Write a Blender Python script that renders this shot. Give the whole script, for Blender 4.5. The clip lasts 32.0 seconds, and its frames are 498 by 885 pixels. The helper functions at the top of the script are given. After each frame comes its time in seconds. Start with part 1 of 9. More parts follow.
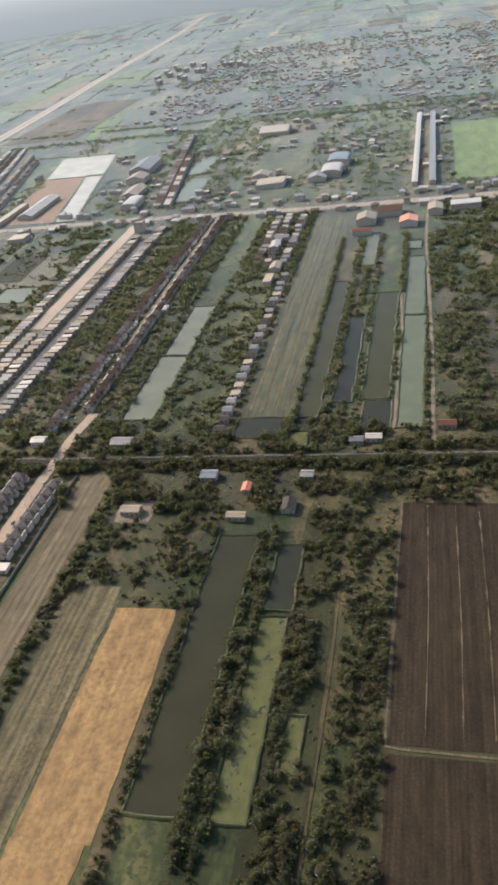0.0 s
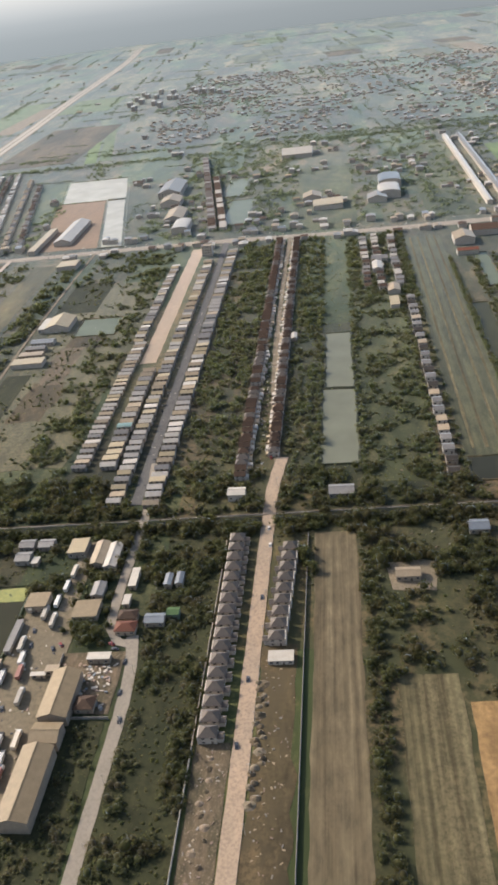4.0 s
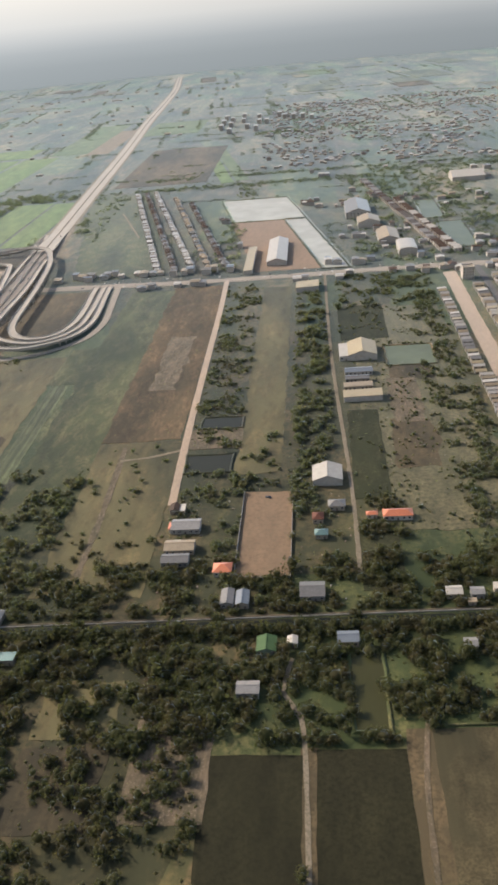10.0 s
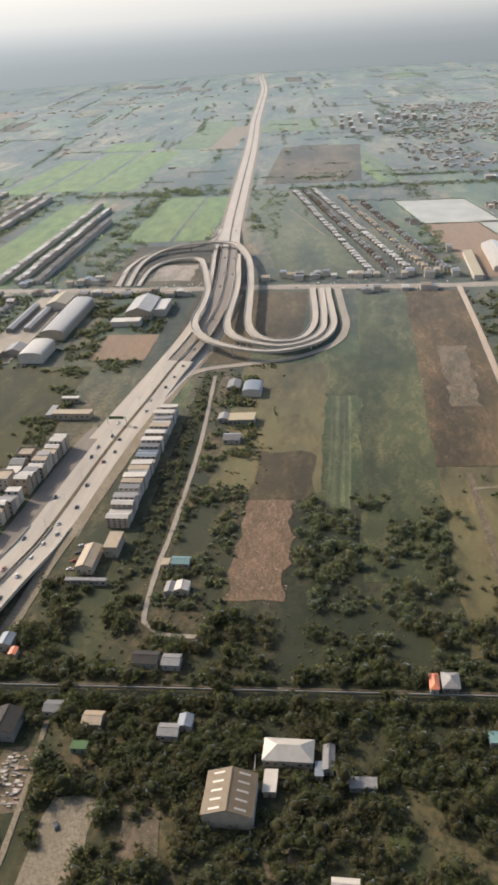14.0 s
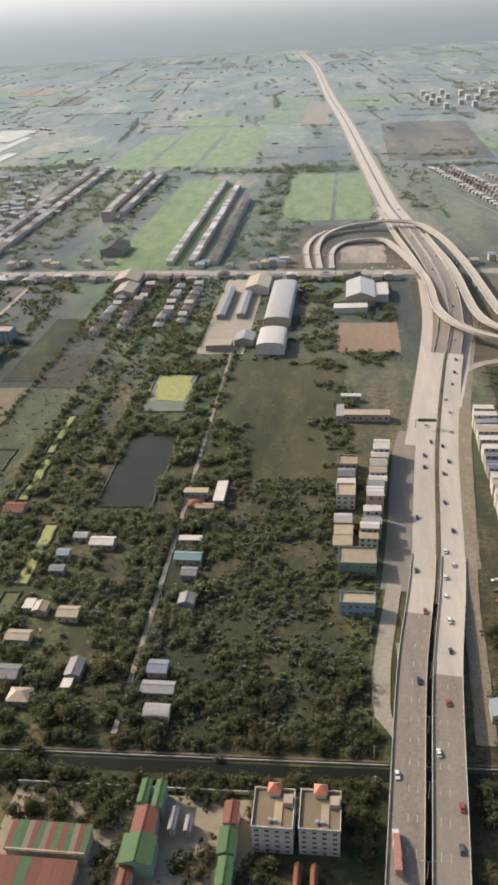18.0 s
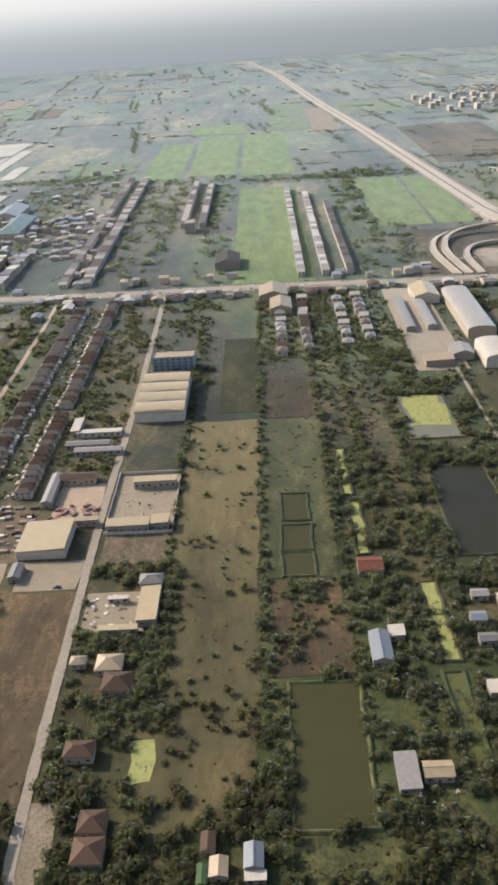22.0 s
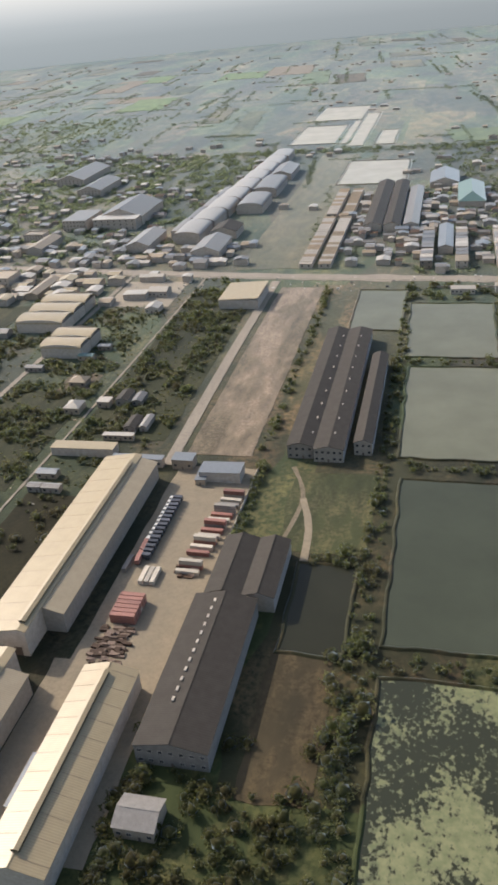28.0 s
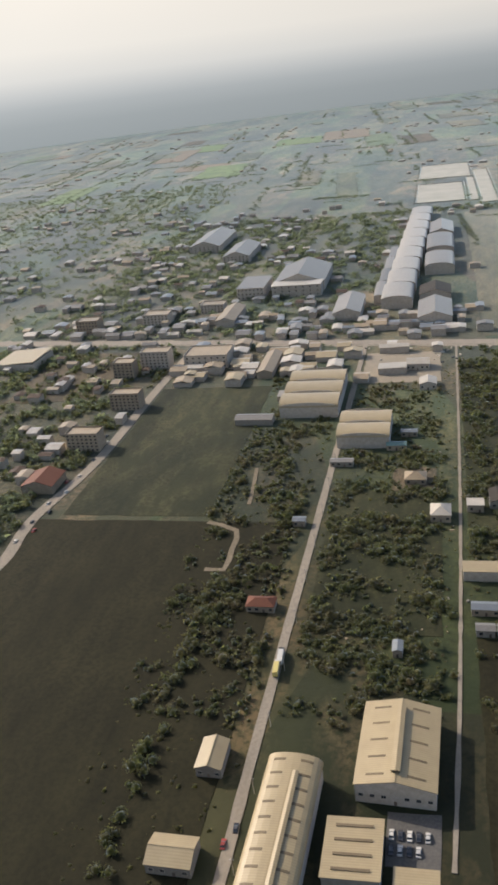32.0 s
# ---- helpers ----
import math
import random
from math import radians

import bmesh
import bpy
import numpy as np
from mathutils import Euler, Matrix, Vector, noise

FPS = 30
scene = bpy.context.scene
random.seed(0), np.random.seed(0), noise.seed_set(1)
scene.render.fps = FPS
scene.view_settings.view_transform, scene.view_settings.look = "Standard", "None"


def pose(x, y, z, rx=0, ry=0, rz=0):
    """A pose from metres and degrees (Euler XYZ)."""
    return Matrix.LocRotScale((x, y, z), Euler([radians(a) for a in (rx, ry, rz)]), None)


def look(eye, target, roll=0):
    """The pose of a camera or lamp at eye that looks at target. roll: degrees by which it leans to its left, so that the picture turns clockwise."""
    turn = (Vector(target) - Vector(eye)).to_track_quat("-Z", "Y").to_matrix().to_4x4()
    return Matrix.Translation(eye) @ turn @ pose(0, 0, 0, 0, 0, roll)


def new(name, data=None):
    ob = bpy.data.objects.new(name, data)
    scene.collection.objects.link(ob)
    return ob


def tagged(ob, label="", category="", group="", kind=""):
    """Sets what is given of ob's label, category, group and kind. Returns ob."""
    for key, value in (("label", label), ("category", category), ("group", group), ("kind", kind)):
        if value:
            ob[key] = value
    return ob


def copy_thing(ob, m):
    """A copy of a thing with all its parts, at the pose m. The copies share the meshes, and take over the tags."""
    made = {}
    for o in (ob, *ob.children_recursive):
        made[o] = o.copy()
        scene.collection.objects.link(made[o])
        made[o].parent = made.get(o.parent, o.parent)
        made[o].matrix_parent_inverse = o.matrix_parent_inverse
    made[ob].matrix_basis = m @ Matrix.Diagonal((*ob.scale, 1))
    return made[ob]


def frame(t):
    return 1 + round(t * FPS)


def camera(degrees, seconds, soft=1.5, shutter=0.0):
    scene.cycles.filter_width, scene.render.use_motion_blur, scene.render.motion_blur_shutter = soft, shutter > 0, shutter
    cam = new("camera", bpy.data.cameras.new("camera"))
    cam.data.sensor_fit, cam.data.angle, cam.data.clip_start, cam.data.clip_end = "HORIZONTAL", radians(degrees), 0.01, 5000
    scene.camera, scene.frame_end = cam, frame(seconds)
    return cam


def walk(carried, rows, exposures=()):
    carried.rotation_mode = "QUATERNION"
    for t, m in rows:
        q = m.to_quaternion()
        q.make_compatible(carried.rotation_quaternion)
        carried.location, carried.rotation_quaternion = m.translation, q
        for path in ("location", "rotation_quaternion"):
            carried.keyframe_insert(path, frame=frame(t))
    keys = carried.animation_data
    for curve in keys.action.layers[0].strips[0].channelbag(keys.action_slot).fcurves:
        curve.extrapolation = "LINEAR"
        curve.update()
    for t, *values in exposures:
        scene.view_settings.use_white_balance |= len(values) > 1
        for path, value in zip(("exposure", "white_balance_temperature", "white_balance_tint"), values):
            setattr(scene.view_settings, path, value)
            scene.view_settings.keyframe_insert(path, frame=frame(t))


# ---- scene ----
EXPO = 0.80
cam = camera(34.6, 32.0, soft=3.2)
METRES, EYE, TILT, LEAN, TURN = 1120.0, 184.63, -89.46, 20.303, 0.0
ROWS = [
    (0, 0.0325, -0.0138, -0.0061, -12.69, 56.21, -11.07),
    (0.5, 0.0186, -0.0077, -0.0029, -13.09, 56.17, -10.47),
    (1, 0.0048, -0.0015, 0.0003, -13.53, 56.20, -9.54),
    (1.5, -0.009, 0.0047, 0.0036, -13.69, 56.31, -8.37),
    (2, -0.0228, 0.0109, 0.0068, -13.66, 56.72, -7.58),
    (2.5, -0.0366, 0.0171, 0.0101, -13.77, 57.08, -7.25),
    (4.5, -0.0931, 0.0405, 0.0234, -13.9, 58.88, -4.55),
    (5.0, -0.1063, 0.0459, 0.0265, -13.78, 58.98, -5.0),
    (5.5, -0.1198, 0.0518, 0.0298, -13.72, 59.25, -5.18),
    (6.0, -0.1333, 0.0575, 0.0332, -13.56, 59.25, -5.02),
    (6.5, -0.1469, 0.0636, 0.0365, -13.4, 59.29, -4.82),
    (7.0, -0.1608, 0.0693, 0.0398, -13.39, 59.29, -4.91),
    (7.5, -0.1747, 0.0752, 0.0433, -13.5, 59.15, -4.83),
    (8.0, -0.1883, 0.0814, 0.047, -13.51, 59.0, -4.77),
    (8.5, -0.202, 0.0874, 0.0508, -13.59, 59.04, -4.97),
    (9.0, -0.2158, 0.0931, 0.0543, -14.15, 59.32, -4.96),
    (9.5, -0.2297, 0.0987, 0.0578, -15.13, 59.98, -4.61),
    (10.0, -0.2437, 0.1047, 0.0613, -15.43, 60.99, -3.92),
    (10.5, -0.2575, 0.1112, 0.065, -14.67, 62.11, -3.88),
    (11.0, -0.2716, 0.1167, 0.0685, -14.52, 62.6, -4.59),
    (11.5, -0.2858, 0.1226, 0.0719, -15.44, 62.32, -4.99),
    (12.0, -0.3005, 0.1282, 0.0751, -17.32, 61.93, -5.73),
    (12.5, -0.3148, 0.134, 0.0783, -17.63, 61.79, -6.13),
    (13.0, -0.3294, 0.14, 0.0817, -17.5, 61.21, -6.49),
    (13.5, -0.3439, 0.1461, 0.0853, -17.38, 60.96, -6.93),
    (14.0, -0.3582, 0.1522, 0.0888, -16.92, 61.35, -6.76),
    (14.5, -0.3731, 0.158, 0.0919, -16.83, 61.73, -6.63),
    (15.0, -0.3881, 0.1641, 0.0952, -17.55, 61.48, -7.45),
    (15.5, -0.4029, 0.1703, 0.0986, -17.77, 60.88, -8.08),
    (17.5, -0.4602, 0.1979, 0.1142, -18.04, 60.68, -7.03),
    (18.0, -0.475, 0.2033, 0.1171, -17.51, 60.28, -6.68),
    (18.5, -0.4894, 0.2093, 0.1205, -16.61, 59.88, -6.1),
    (19.0, -0.504, 0.2152, 0.1238, -16.39, 60.03, -4.03),
    (19.5, -0.5185, 0.2221, 0.1278, -16.78, 61.54, 2.59),
    (20.0, -0.5339, 0.2281, 0.1317, -17.54, 62.22, 5.63),
    (20.5, -0.5489, 0.2343, 0.1349, -17.84, 62.14, 4.2),
    (21.0, -0.5639, 0.2408, 0.139, -17.16, 61.9, 1.14),
    (21.5, -0.5789, 0.247, 0.1426, -16.94, 61.14, -0.85),
    (22.0, -0.5943, 0.2534, 0.1459, -16.98, 61.08, -0.54),
    (22.5, -0.6095, 0.2597, 0.1503, -16.07, 60.01, -1.32),
    (23.0, -0.6249, 0.2663, 0.1541, -15.93, 58.93, -2.26),
    (23.5, -0.6403, 0.2728, 0.1579, -16.07, 58.59, -3.1),
    (24.0, -0.656, 0.2791, 0.1618, -16.09, 58.78, -4.1),
    (24.5, -0.6715, 0.2858, 0.1661, -15.78, 59.05, -5.42),
    (25.0, -0.6871, 0.2922, 0.1699, -15.42, 59.07, -7.1),
    (25.5, -0.7031, 0.2986, 0.1737, -15.53, 59.41, -8.38),
    (26.0, -0.7188, 0.3052, 0.1779, -15.84, 59.61, -9.04),
    (26.5, -0.7346, 0.3117, 0.1815, -16.35, 59.92, -9.9),
    (28.5, -0.7932, 0.338, 0.199, -15.33, 59.25, -13.17),
    (29.0, -0.808, 0.3433, 0.2022, -15.52, 59.81, -12.58),
    (29.5, -0.8228, 0.349, 0.206, -15.4, 60.12, -11.84),
    (30.0, -0.8373, 0.3553, 0.2098, -14.92, 60.54, -11.32),
    (30.5, -0.8524, 0.3613, 0.2137, -14.61, 61.12, -11.39),
    (31.0, -0.8671, 0.367, 0.2169, -14.04, 62.09, -11.61),
    (31.5, -0.8821, 0.3731, 0.2211, -13.63, 62.85, -11.85),
    (32.0, -0.8971, 0.3793, 0.2246, -13.7, 63.33, -12.1),
]
walk(cam, [(t, pose(0, 0, EYE, TILT, LEAN, TURN) @ pose(METRES * x, METRES * y, METRES * z, 90 + pitch, roll, yaw)) for t, x, y, z, yaw, pitch, roll in ROWS],
     [(0, EXPO + 0.16, 6150, 13), (5, EXPO + 0.06, 6270, 13), (9, EXPO, 6290, 13), (15, EXPO + 0.1, 6290, 13), (21, EXPO + 0.13, 6240, 13), (26, EXPO + 0.1, 6210, 13), (29, EXPO - 0.12, 6290, 13), (32, EXPO - 0.2, 6360, 13)])

# ---- light: a low hazy sun ahead and to the left, pale sky ----
SUN_AZ, SUN_EL = radians(-64), radians(33)
world = bpy.data.worlds.new("sky")
scene.world = world
world.use_nodes = True
wn = world.node_tree
sky = wn.nodes.new("ShaderNodeTexSky")
sky.sky_type = "NISHITA"
sky.sun_disc = False
sky.sun_elevation, sky.sun_rotation = SUN_EL, SUN_AZ
sky.air_density, sky.dust_density, sky.ozone_density = 1.2, 3.0, 1.0
wn.nodes["Background"].inputs["Strength"].default_value = 0.108
wn.links.new(sky.outputs["Color"], wn.nodes["Background"].inputs["Color"])
sun = new("sun", bpy.data.lights.new("sun", "SUN"))
sun.data.energy, sun.data.angle, sun.data.color = 2.85, radians(0.6), (1.0, 0.91, 0.78)
to_sun = Vector((math.sin(SUN_AZ) * math.cos(SUN_EL), math.cos(SUN_AZ) * math.cos(SUN_EL), math.sin(SUN_EL)))
sun.matrix_world = look((0, 0, 1500), Vector((0, 0, 1500)) - to_sun)


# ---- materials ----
UNIT = 0.56  # shrinks the whole scene to 56%: metres to one unit of the site plan below
def shader(name, rough=0.8, spec=0.3, metal=0.0, sheen=0.0):
    m = bpy.data.materials.new(name)
    m.use_nodes = True
    nt = m.node_tree
    b = nt.nodes["Principled BSDF"]
    b.inputs["Roughness"].default_value = rough
    b.inputs["Specular IOR Level"].default_value = spec
    b.inputs["Metallic"].default_value = metal
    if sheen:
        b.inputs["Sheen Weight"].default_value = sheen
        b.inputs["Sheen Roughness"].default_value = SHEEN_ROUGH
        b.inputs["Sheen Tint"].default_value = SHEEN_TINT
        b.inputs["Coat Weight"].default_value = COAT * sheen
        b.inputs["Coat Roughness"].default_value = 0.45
    return m, nt, b


# bluish sheen at grazing angles, on all surfaces, imitates distance haze
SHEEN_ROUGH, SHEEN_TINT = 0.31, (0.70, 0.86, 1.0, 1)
HAZE_SHEEN, COAT = 0.9, 0.08


def noise_node(nt, vec, size, detail=4.0, rough=0.6):
    n = nt.nodes.new("ShaderNodeTexNoise")
    n.inputs["Scale"].default_value = 1.0 / (size * UNIT)
    n.inputs["Detail"].default_value = detail
    n.inputs["Roughness"].default_value = rough
    nt.links.new(vec, n.inputs["Vector"])
    return n.outputs["Fac"]


def ramp(nt, fac, lo, hi, a=(0, 0, 0, 1), b=(1, 1, 1, 1)):
    r = nt.nodes.new("ShaderNodeValToRGB")
    r.color_ramp.elements[0].position, r.color_ramp.elements[1].position = lo, hi
    r.color_ramp.elements[0].color, r.color_ramp.elements[1].color = a, b
    nt.links.new(fac, r.inputs["Fac"])
    return r.outputs["Color"]


def mix(nt, fac, a, b, kind="MIX", clamp=False):
    m = nt.nodes.new("ShaderNodeMix")
    m.clamp_result = clamp
    m.data_type, m.blend_type = "RGBA", kind
    for key, v in (("Factor", fac), ("A", a), ("B", b)):
        sock = [s for s in m.inputs if s.name == key and s.enabled][0]
        if isinstance(v, (int, float)):
            sock.default_value = v
        elif isinstance(v, tuple):
            sock.default_value = (*v[:3], 1)
        else:
            nt.links.new(v, sock)
    return [s for s in m.outputs if s.enabled][0]


def place_vec(nt, stretch=(1, 1, 1)):
    g = nt.nodes.new("ShaderNodeNewGeometry")
    if stretch == (1, 1, 1):
        return g.outputs["Position"]
    m = nt.nodes.new("ShaderNodeMapping")
    m.inputs["Scale"].default_value = stretch
    nt.links.new(g.outputs["Position"], m.inputs["Vector"])
    return m.outputs["Vector"]


def bump(nt, b, height, strength, dist):
    n = nt.nodes.new("ShaderNodeBump")
    n.inputs["Strength"].default_value, n.inputs["Distance"].default_value = strength, dist
    n.inputs["Distance"].default_value *= UNIT
    nt.links.new(height, n.inputs["Height"])
    nt.links.new(n.outputs["Normal"], b.inputs["Normal"])


def land(name, a, b, c, big=60.0, small=3.0, cut=(0.4, 0.6), speck=(0.44, 0.6), stretch=(1, 0.35, 1), furrow=0.0, depth=0.5, relief=1.0, haze_sheen=None, mottle=0.0, plots=0.0):
    """Ground cover: two tones in broad patches, specks of a third, and furrows along y."""
    m, nt, bs = shader(name, 0.9, 0.15, sheen=HAZE_SHEEN if haze_sheen is None else haze_sheen)
    v = place_vec(nt, stretch)
    p = place_vec(nt)
    col = mix(nt, ramp(nt, noise_node(nt, v, big, 5), *cut), a, b)
    fine = noise_node(nt, p, small, 6, 0.7)
    col = mix(nt, ramp(nt, fine, *speck), col, c)
    mid = noise_node(nt, v, big * 0.22, 4)
    col = mix(nt, 0.75 if relief > 0.35 else 0.22, col, ramp(nt, mid, 0.25, 0.75, (0.45, 0.45, 0.45, 1), (1.35, 1.3, 1.25, 1)), "MULTIPLY")
    if mottle:
        blot = noise_node(nt, place_vec(nt, (1, 0.45, 1)), mottle, 5, 0.62)
        col = mix(nt, ramp(nt, blot, 0.46, 0.56), col, c)
        wide = noise_node(nt, place_vec(nt, (1, 0.3, 1)), mottle * 6, 6, 0.62)
        col = mix(nt, 0.8, col, ramp(nt, wide, 0.4, 0.6, (0.55, 0.6, 0.6, 1), (1.5, 1.45, 1.35, 1)), "MULTIPLY")
    if plots:
        # old strip plots of differing cover, with hedged edges
        cell = nt.nodes.new("ShaderNodeTexVoronoi")
        cell.distance = "CHEBYCHEV"
        cell.inputs["Scale"].default_value = 1.0 / (plots * UNIT)
        nt.links.new(place_vec(nt, (1, 0.3, 1)), cell.inputs["Vector"])
        bw = nt.nodes.new("ShaderNodeSeparateColor")
        nt.links.new(cell.outputs["Color"], bw.inputs[0])
        cr = nt.nodes.new("ShaderNodeValToRGB")
        cr.color_ramp.interpolation = "CONSTANT"
        for k, c4 in enumerate(((0.75, 0.78, 0.66), (1.0, 0.95, 0.85), (0.75, 0.95, 0.65), (1.22, 1.1, 0.95), (0.78, 0.78, 0.7), (0.9, 1.1, 0.75), (0.85, 0.78, 0.7), (1.6, 1.4, 1.2))):
            e = cr.color_ramp.elements[0] if k == 0 else cr.color_ramp.elements.new(k / 8) if k < 7 else cr.color_ramp.elements[-1]
            e.position, e.color = (k / 8 if k < 7 else 0.94), (*c4, 1)
        nt.links.new(bw.outputs[0], cr.inputs["Fac"])
        col = mix(nt, 0.9, col, cr.outputs["Color"], "MULTIPLY")
    if furrow:
        w = nt.nodes.new("ShaderNodeTexWave")
        w.bands_direction = "X"
        w.inputs["Scale"].default_value = 0.314 / (furrow * UNIT)
        w.inputs["Distortion"].default_value, w.inputs["Detail"].default_value = 5.0, 4.0
        w.inputs["Detail Scale"].default_value = 0.12
        nt.links.new(p, w.inputs["Vector"])
        col = mix(nt, depth * 0.5, col, ramp(nt, w.outputs["Fac"], 0.1, 0.9, (0.45, 0.42, 0.4, 1), (1.3, 1.3, 1.3, 1)), "MULTIPLY")
        rut = noise_node(nt, place_vec(nt, (1, 0.025, 1)), furrow * 1.6, 4, 0.65)
        col = mix(nt, min(1.0, depth * 2.2), col, ramp(nt, rut, 0.36, 0.62, (0.55, 0.53, 0.5, 1), (1.25, 1.25, 1.22, 1)), "MULTIPLY")
    nt.links.new(col, bs.inputs["Base Color"])
    # haze put into the sheen tint, stronger over pale cover than over dark
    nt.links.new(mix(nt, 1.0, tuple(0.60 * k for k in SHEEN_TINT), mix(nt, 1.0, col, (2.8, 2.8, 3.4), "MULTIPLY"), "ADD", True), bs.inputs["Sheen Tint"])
    bump(nt, bs, fine, 0.6, relief * 0.35)
    return m


def paint(name, col, rough=0.55, spec=0.4, var=0.18, dirt=0.5, size=2.5, metal=0.0, rib=0.0, rib_axis="X", sheen=0.5):
    """Painted, tiled or metal surfaces: a colour that differs a little from piece to piece, streaks and stains."""
    # the default sheen lays the same haze over far roofs
    m, nt, bs = shader(name, rough, spec, metal, sheen)
    p = place_vec(nt)
    info = nt.nodes.new("ShaderNodeObjectInfo")
    lo, hi = 1 - var, 1 + var
    tone = ramp(nt, info.outputs["Random"], 0, 1, (lo, lo, lo, 1), (hi, hi * 0.99, hi * 0.97, 1))
    c = mix(nt, 1.0, col, tone, "MULTIPLY")
    stain = ramp(nt, noise_node(nt, p, size, 6, 0.7), 0.35, 0.7, (1.08, 1.08, 1.08, 1), (0.55, 0.5, 0.45, 1))
    c = mix(nt, dirt, c, stain, "MULTIPLY")
    fine = noise_node(nt, p, 0.35, 4)
    c = mix(nt, 0.3, c, ramp(nt, fine, 0.3, 0.7, (0.8, 0.8, 0.8, 1), (1.15, 1.15, 1.15, 1)), "MULTIPLY")
    nt.links.new(c, bs.inputs["Base Color"])
    h = fine
    if rib:
        w = nt.nodes.new("ShaderNodeTexWave")
        w.bands_direction = rib_axis
        w.inputs["Scale"].default_value = 0.314 / (rib * UNIT)
        nt.links.new(p, w.inputs["Vector"])
        h = w.outputs["Fac"]
        c2 = mix(nt, 0.22, c, ramp(nt, h, 0.0, 0.6, (0.5, 0.5, 0.5, 1), (1.1, 1.1, 1.1, 1)), "MULTIPLY")
        nt.links.new(c2, bs.inputs["Base Color"])
    bump(nt, bs, h, 0.4, 0.05)
    return m


def leafage(name, a, b, c, thin=0.42, haze_weight=1.0, haze_spread=0.31):
    # sheen on the leaves stands in for haze, its weight set per material
    m, nt, bs = shader(name, 0.8, 0.12, sheen=haze_weight)
    bs.inputs["Coat Weight"].default_value = 0.0
    bs.inputs["Sheen Roughness"].default_value = haze_spread
    g = nt.nodes.new("ShaderNodeNewGeometry")
    col = mix(nt, g.outputs["Random Per Island"], a, b)
    col = mix(nt, ramp(nt, noise_node(nt, g.outputs["Position"], 14, 3), 0.45, 0.62), col, c)
    nt.links.new(col, bs.inputs["Base Color"])
    tr = nt.nodes.new("ShaderNodeBsdfTranslucent")
    nt.links.new(mix(nt, 1.0, col, (1.5, 1.6, 1.2), "MULTIPLY"), tr.inputs["Color"])
    ms = nt.nodes.new("ShaderNodeMixShader")
    ms.inputs["Fac"].default_value = thin
    nt.links.new(bs.outputs[0], ms.inputs[1])
    nt.links.new(tr.outputs[0], ms.inputs[2])
    nt.links.new(ms.outputs[0], nt.nodes["Material Output"].inputs["Surface"])
    return m


def water_mat(name, col, rough=0.06, ripple=0.02):
    m, nt, bs = shader(name, rough, 0.22)
    bs.inputs["IOR"].default_value = 1.33
    p = place_vec(nt)
    c = mix(nt, noise_node(nt, p, 35, 4), tuple(x * 0.75 for x in col), tuple(x * 1.3 for x in col))
    nt.links.new(c, bs.inputs["Base Color"])
    bump(nt, bs, noise_node(nt, place_vec(nt, (1, 1.6, 1)), 1.6, 3), ripple, 0.1)
    return m


def weed_mat(name, water, weed, weed2, cut, size, gather=4.0):
    """Floating weed in drifts on dark water."""
    m, nt, bs = shader(name, 0.7, 0.3)
    p = place_vec(nt, (1, 0.6, 1))
    drift = noise_node(nt, p, size * gather, 5, 0.65 if gather < 9 else 0.5)
    fleck = noise_node(nt, place_vec(nt, (1, 0.8, 1)), size * 1.1, 5, 0.6)
    f = nt.nodes.new("ShaderNodeMath")
    f.operation = "MULTIPLY_ADD"
    nt.links.new(fleck, f.inputs[0])
    f.inputs[1].default_value = 0.8
    nt.links.new(drift, f.inputs[2])
    k = ramp(nt, f.outputs[0], cut - 0.05, cut + 0.05)
    tone = mix(nt, ramp(nt, noise_node(nt, place_vec(nt), size * 2.2, 4), 0.35, 0.65), weed, weed2)
    nt.links.new(mix(nt, k, water, tone), bs.inputs["Base Color"])
    nt.links.new(ramp(nt, k, 0, 1, (0.08, 0.08, 0.08, 1), (0.8, 0.8, 0.8, 1)), bs.inputs["Roughness"])
    bump(nt, bs, fleck, 0.3, 0.2)
    return m


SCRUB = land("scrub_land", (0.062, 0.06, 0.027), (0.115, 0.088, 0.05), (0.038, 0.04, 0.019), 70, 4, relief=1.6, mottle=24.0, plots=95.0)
GRASS = land("grass", (0.068, 0.071, 0.029), (0.098, 0.088, 0.042), (0.046, 0.05, 0.02), 30, 2.5, mottle=11.0, haze_sheen=0.7)
DARKGRASS = land("dark_wet_grass", (0.04, 0.041, 0.018), (0.054, 0.051, 0.024), (0.026, 0.028, 0.012), 40, 2.5, mottle=14.0, haze_sheen=0.3)
MEADOW = land("rough_meadow", (0.122, 0.094, 0.044), (0.068, 0.06, 0.027), (0.084, 0.072, 0.033), 35, 3, mottle=16.0, haze_sheen=0.7)
DRY = land("dry_brown_grass", (0.108, 0.078, 0.042), (0.074, 0.058, 0.03), (0.06, 0.046, 0.025), 25, 2.5, haze_sheen=0.5, mottle=12.0)
REDDRY = land("reddish_dry_grass", (0.142, 0.094, 0.052), (0.098, 0.07, 0.039), (0.074, 0.055, 0.03), 16, 2.5, haze_sheen=0.4, mottle=10.0)
MARSH = land("olive_marsh", (0.054, 0.05, 0.021), (0.068, 0.06, 0.027), (0.04, 0.038, 0.016), 40, 2.5, mottle=14.0, haze_sheen=0.4)
RICE = land("young_rice", (0.108, 0.15, 0.045), (0.135, 0.162, 0.05), (0.088, 0.122, 0.04), 80, 5, relief=0.4, haze_sheen=0.55)
FARGREEN = land("far_green_field", (0.09, 0.118, 0.046), (0.11, 0.125, 0.052), (0.07, 0.088, 0.038), 90, 5, relief=0.4, haze_sheen=0.6)
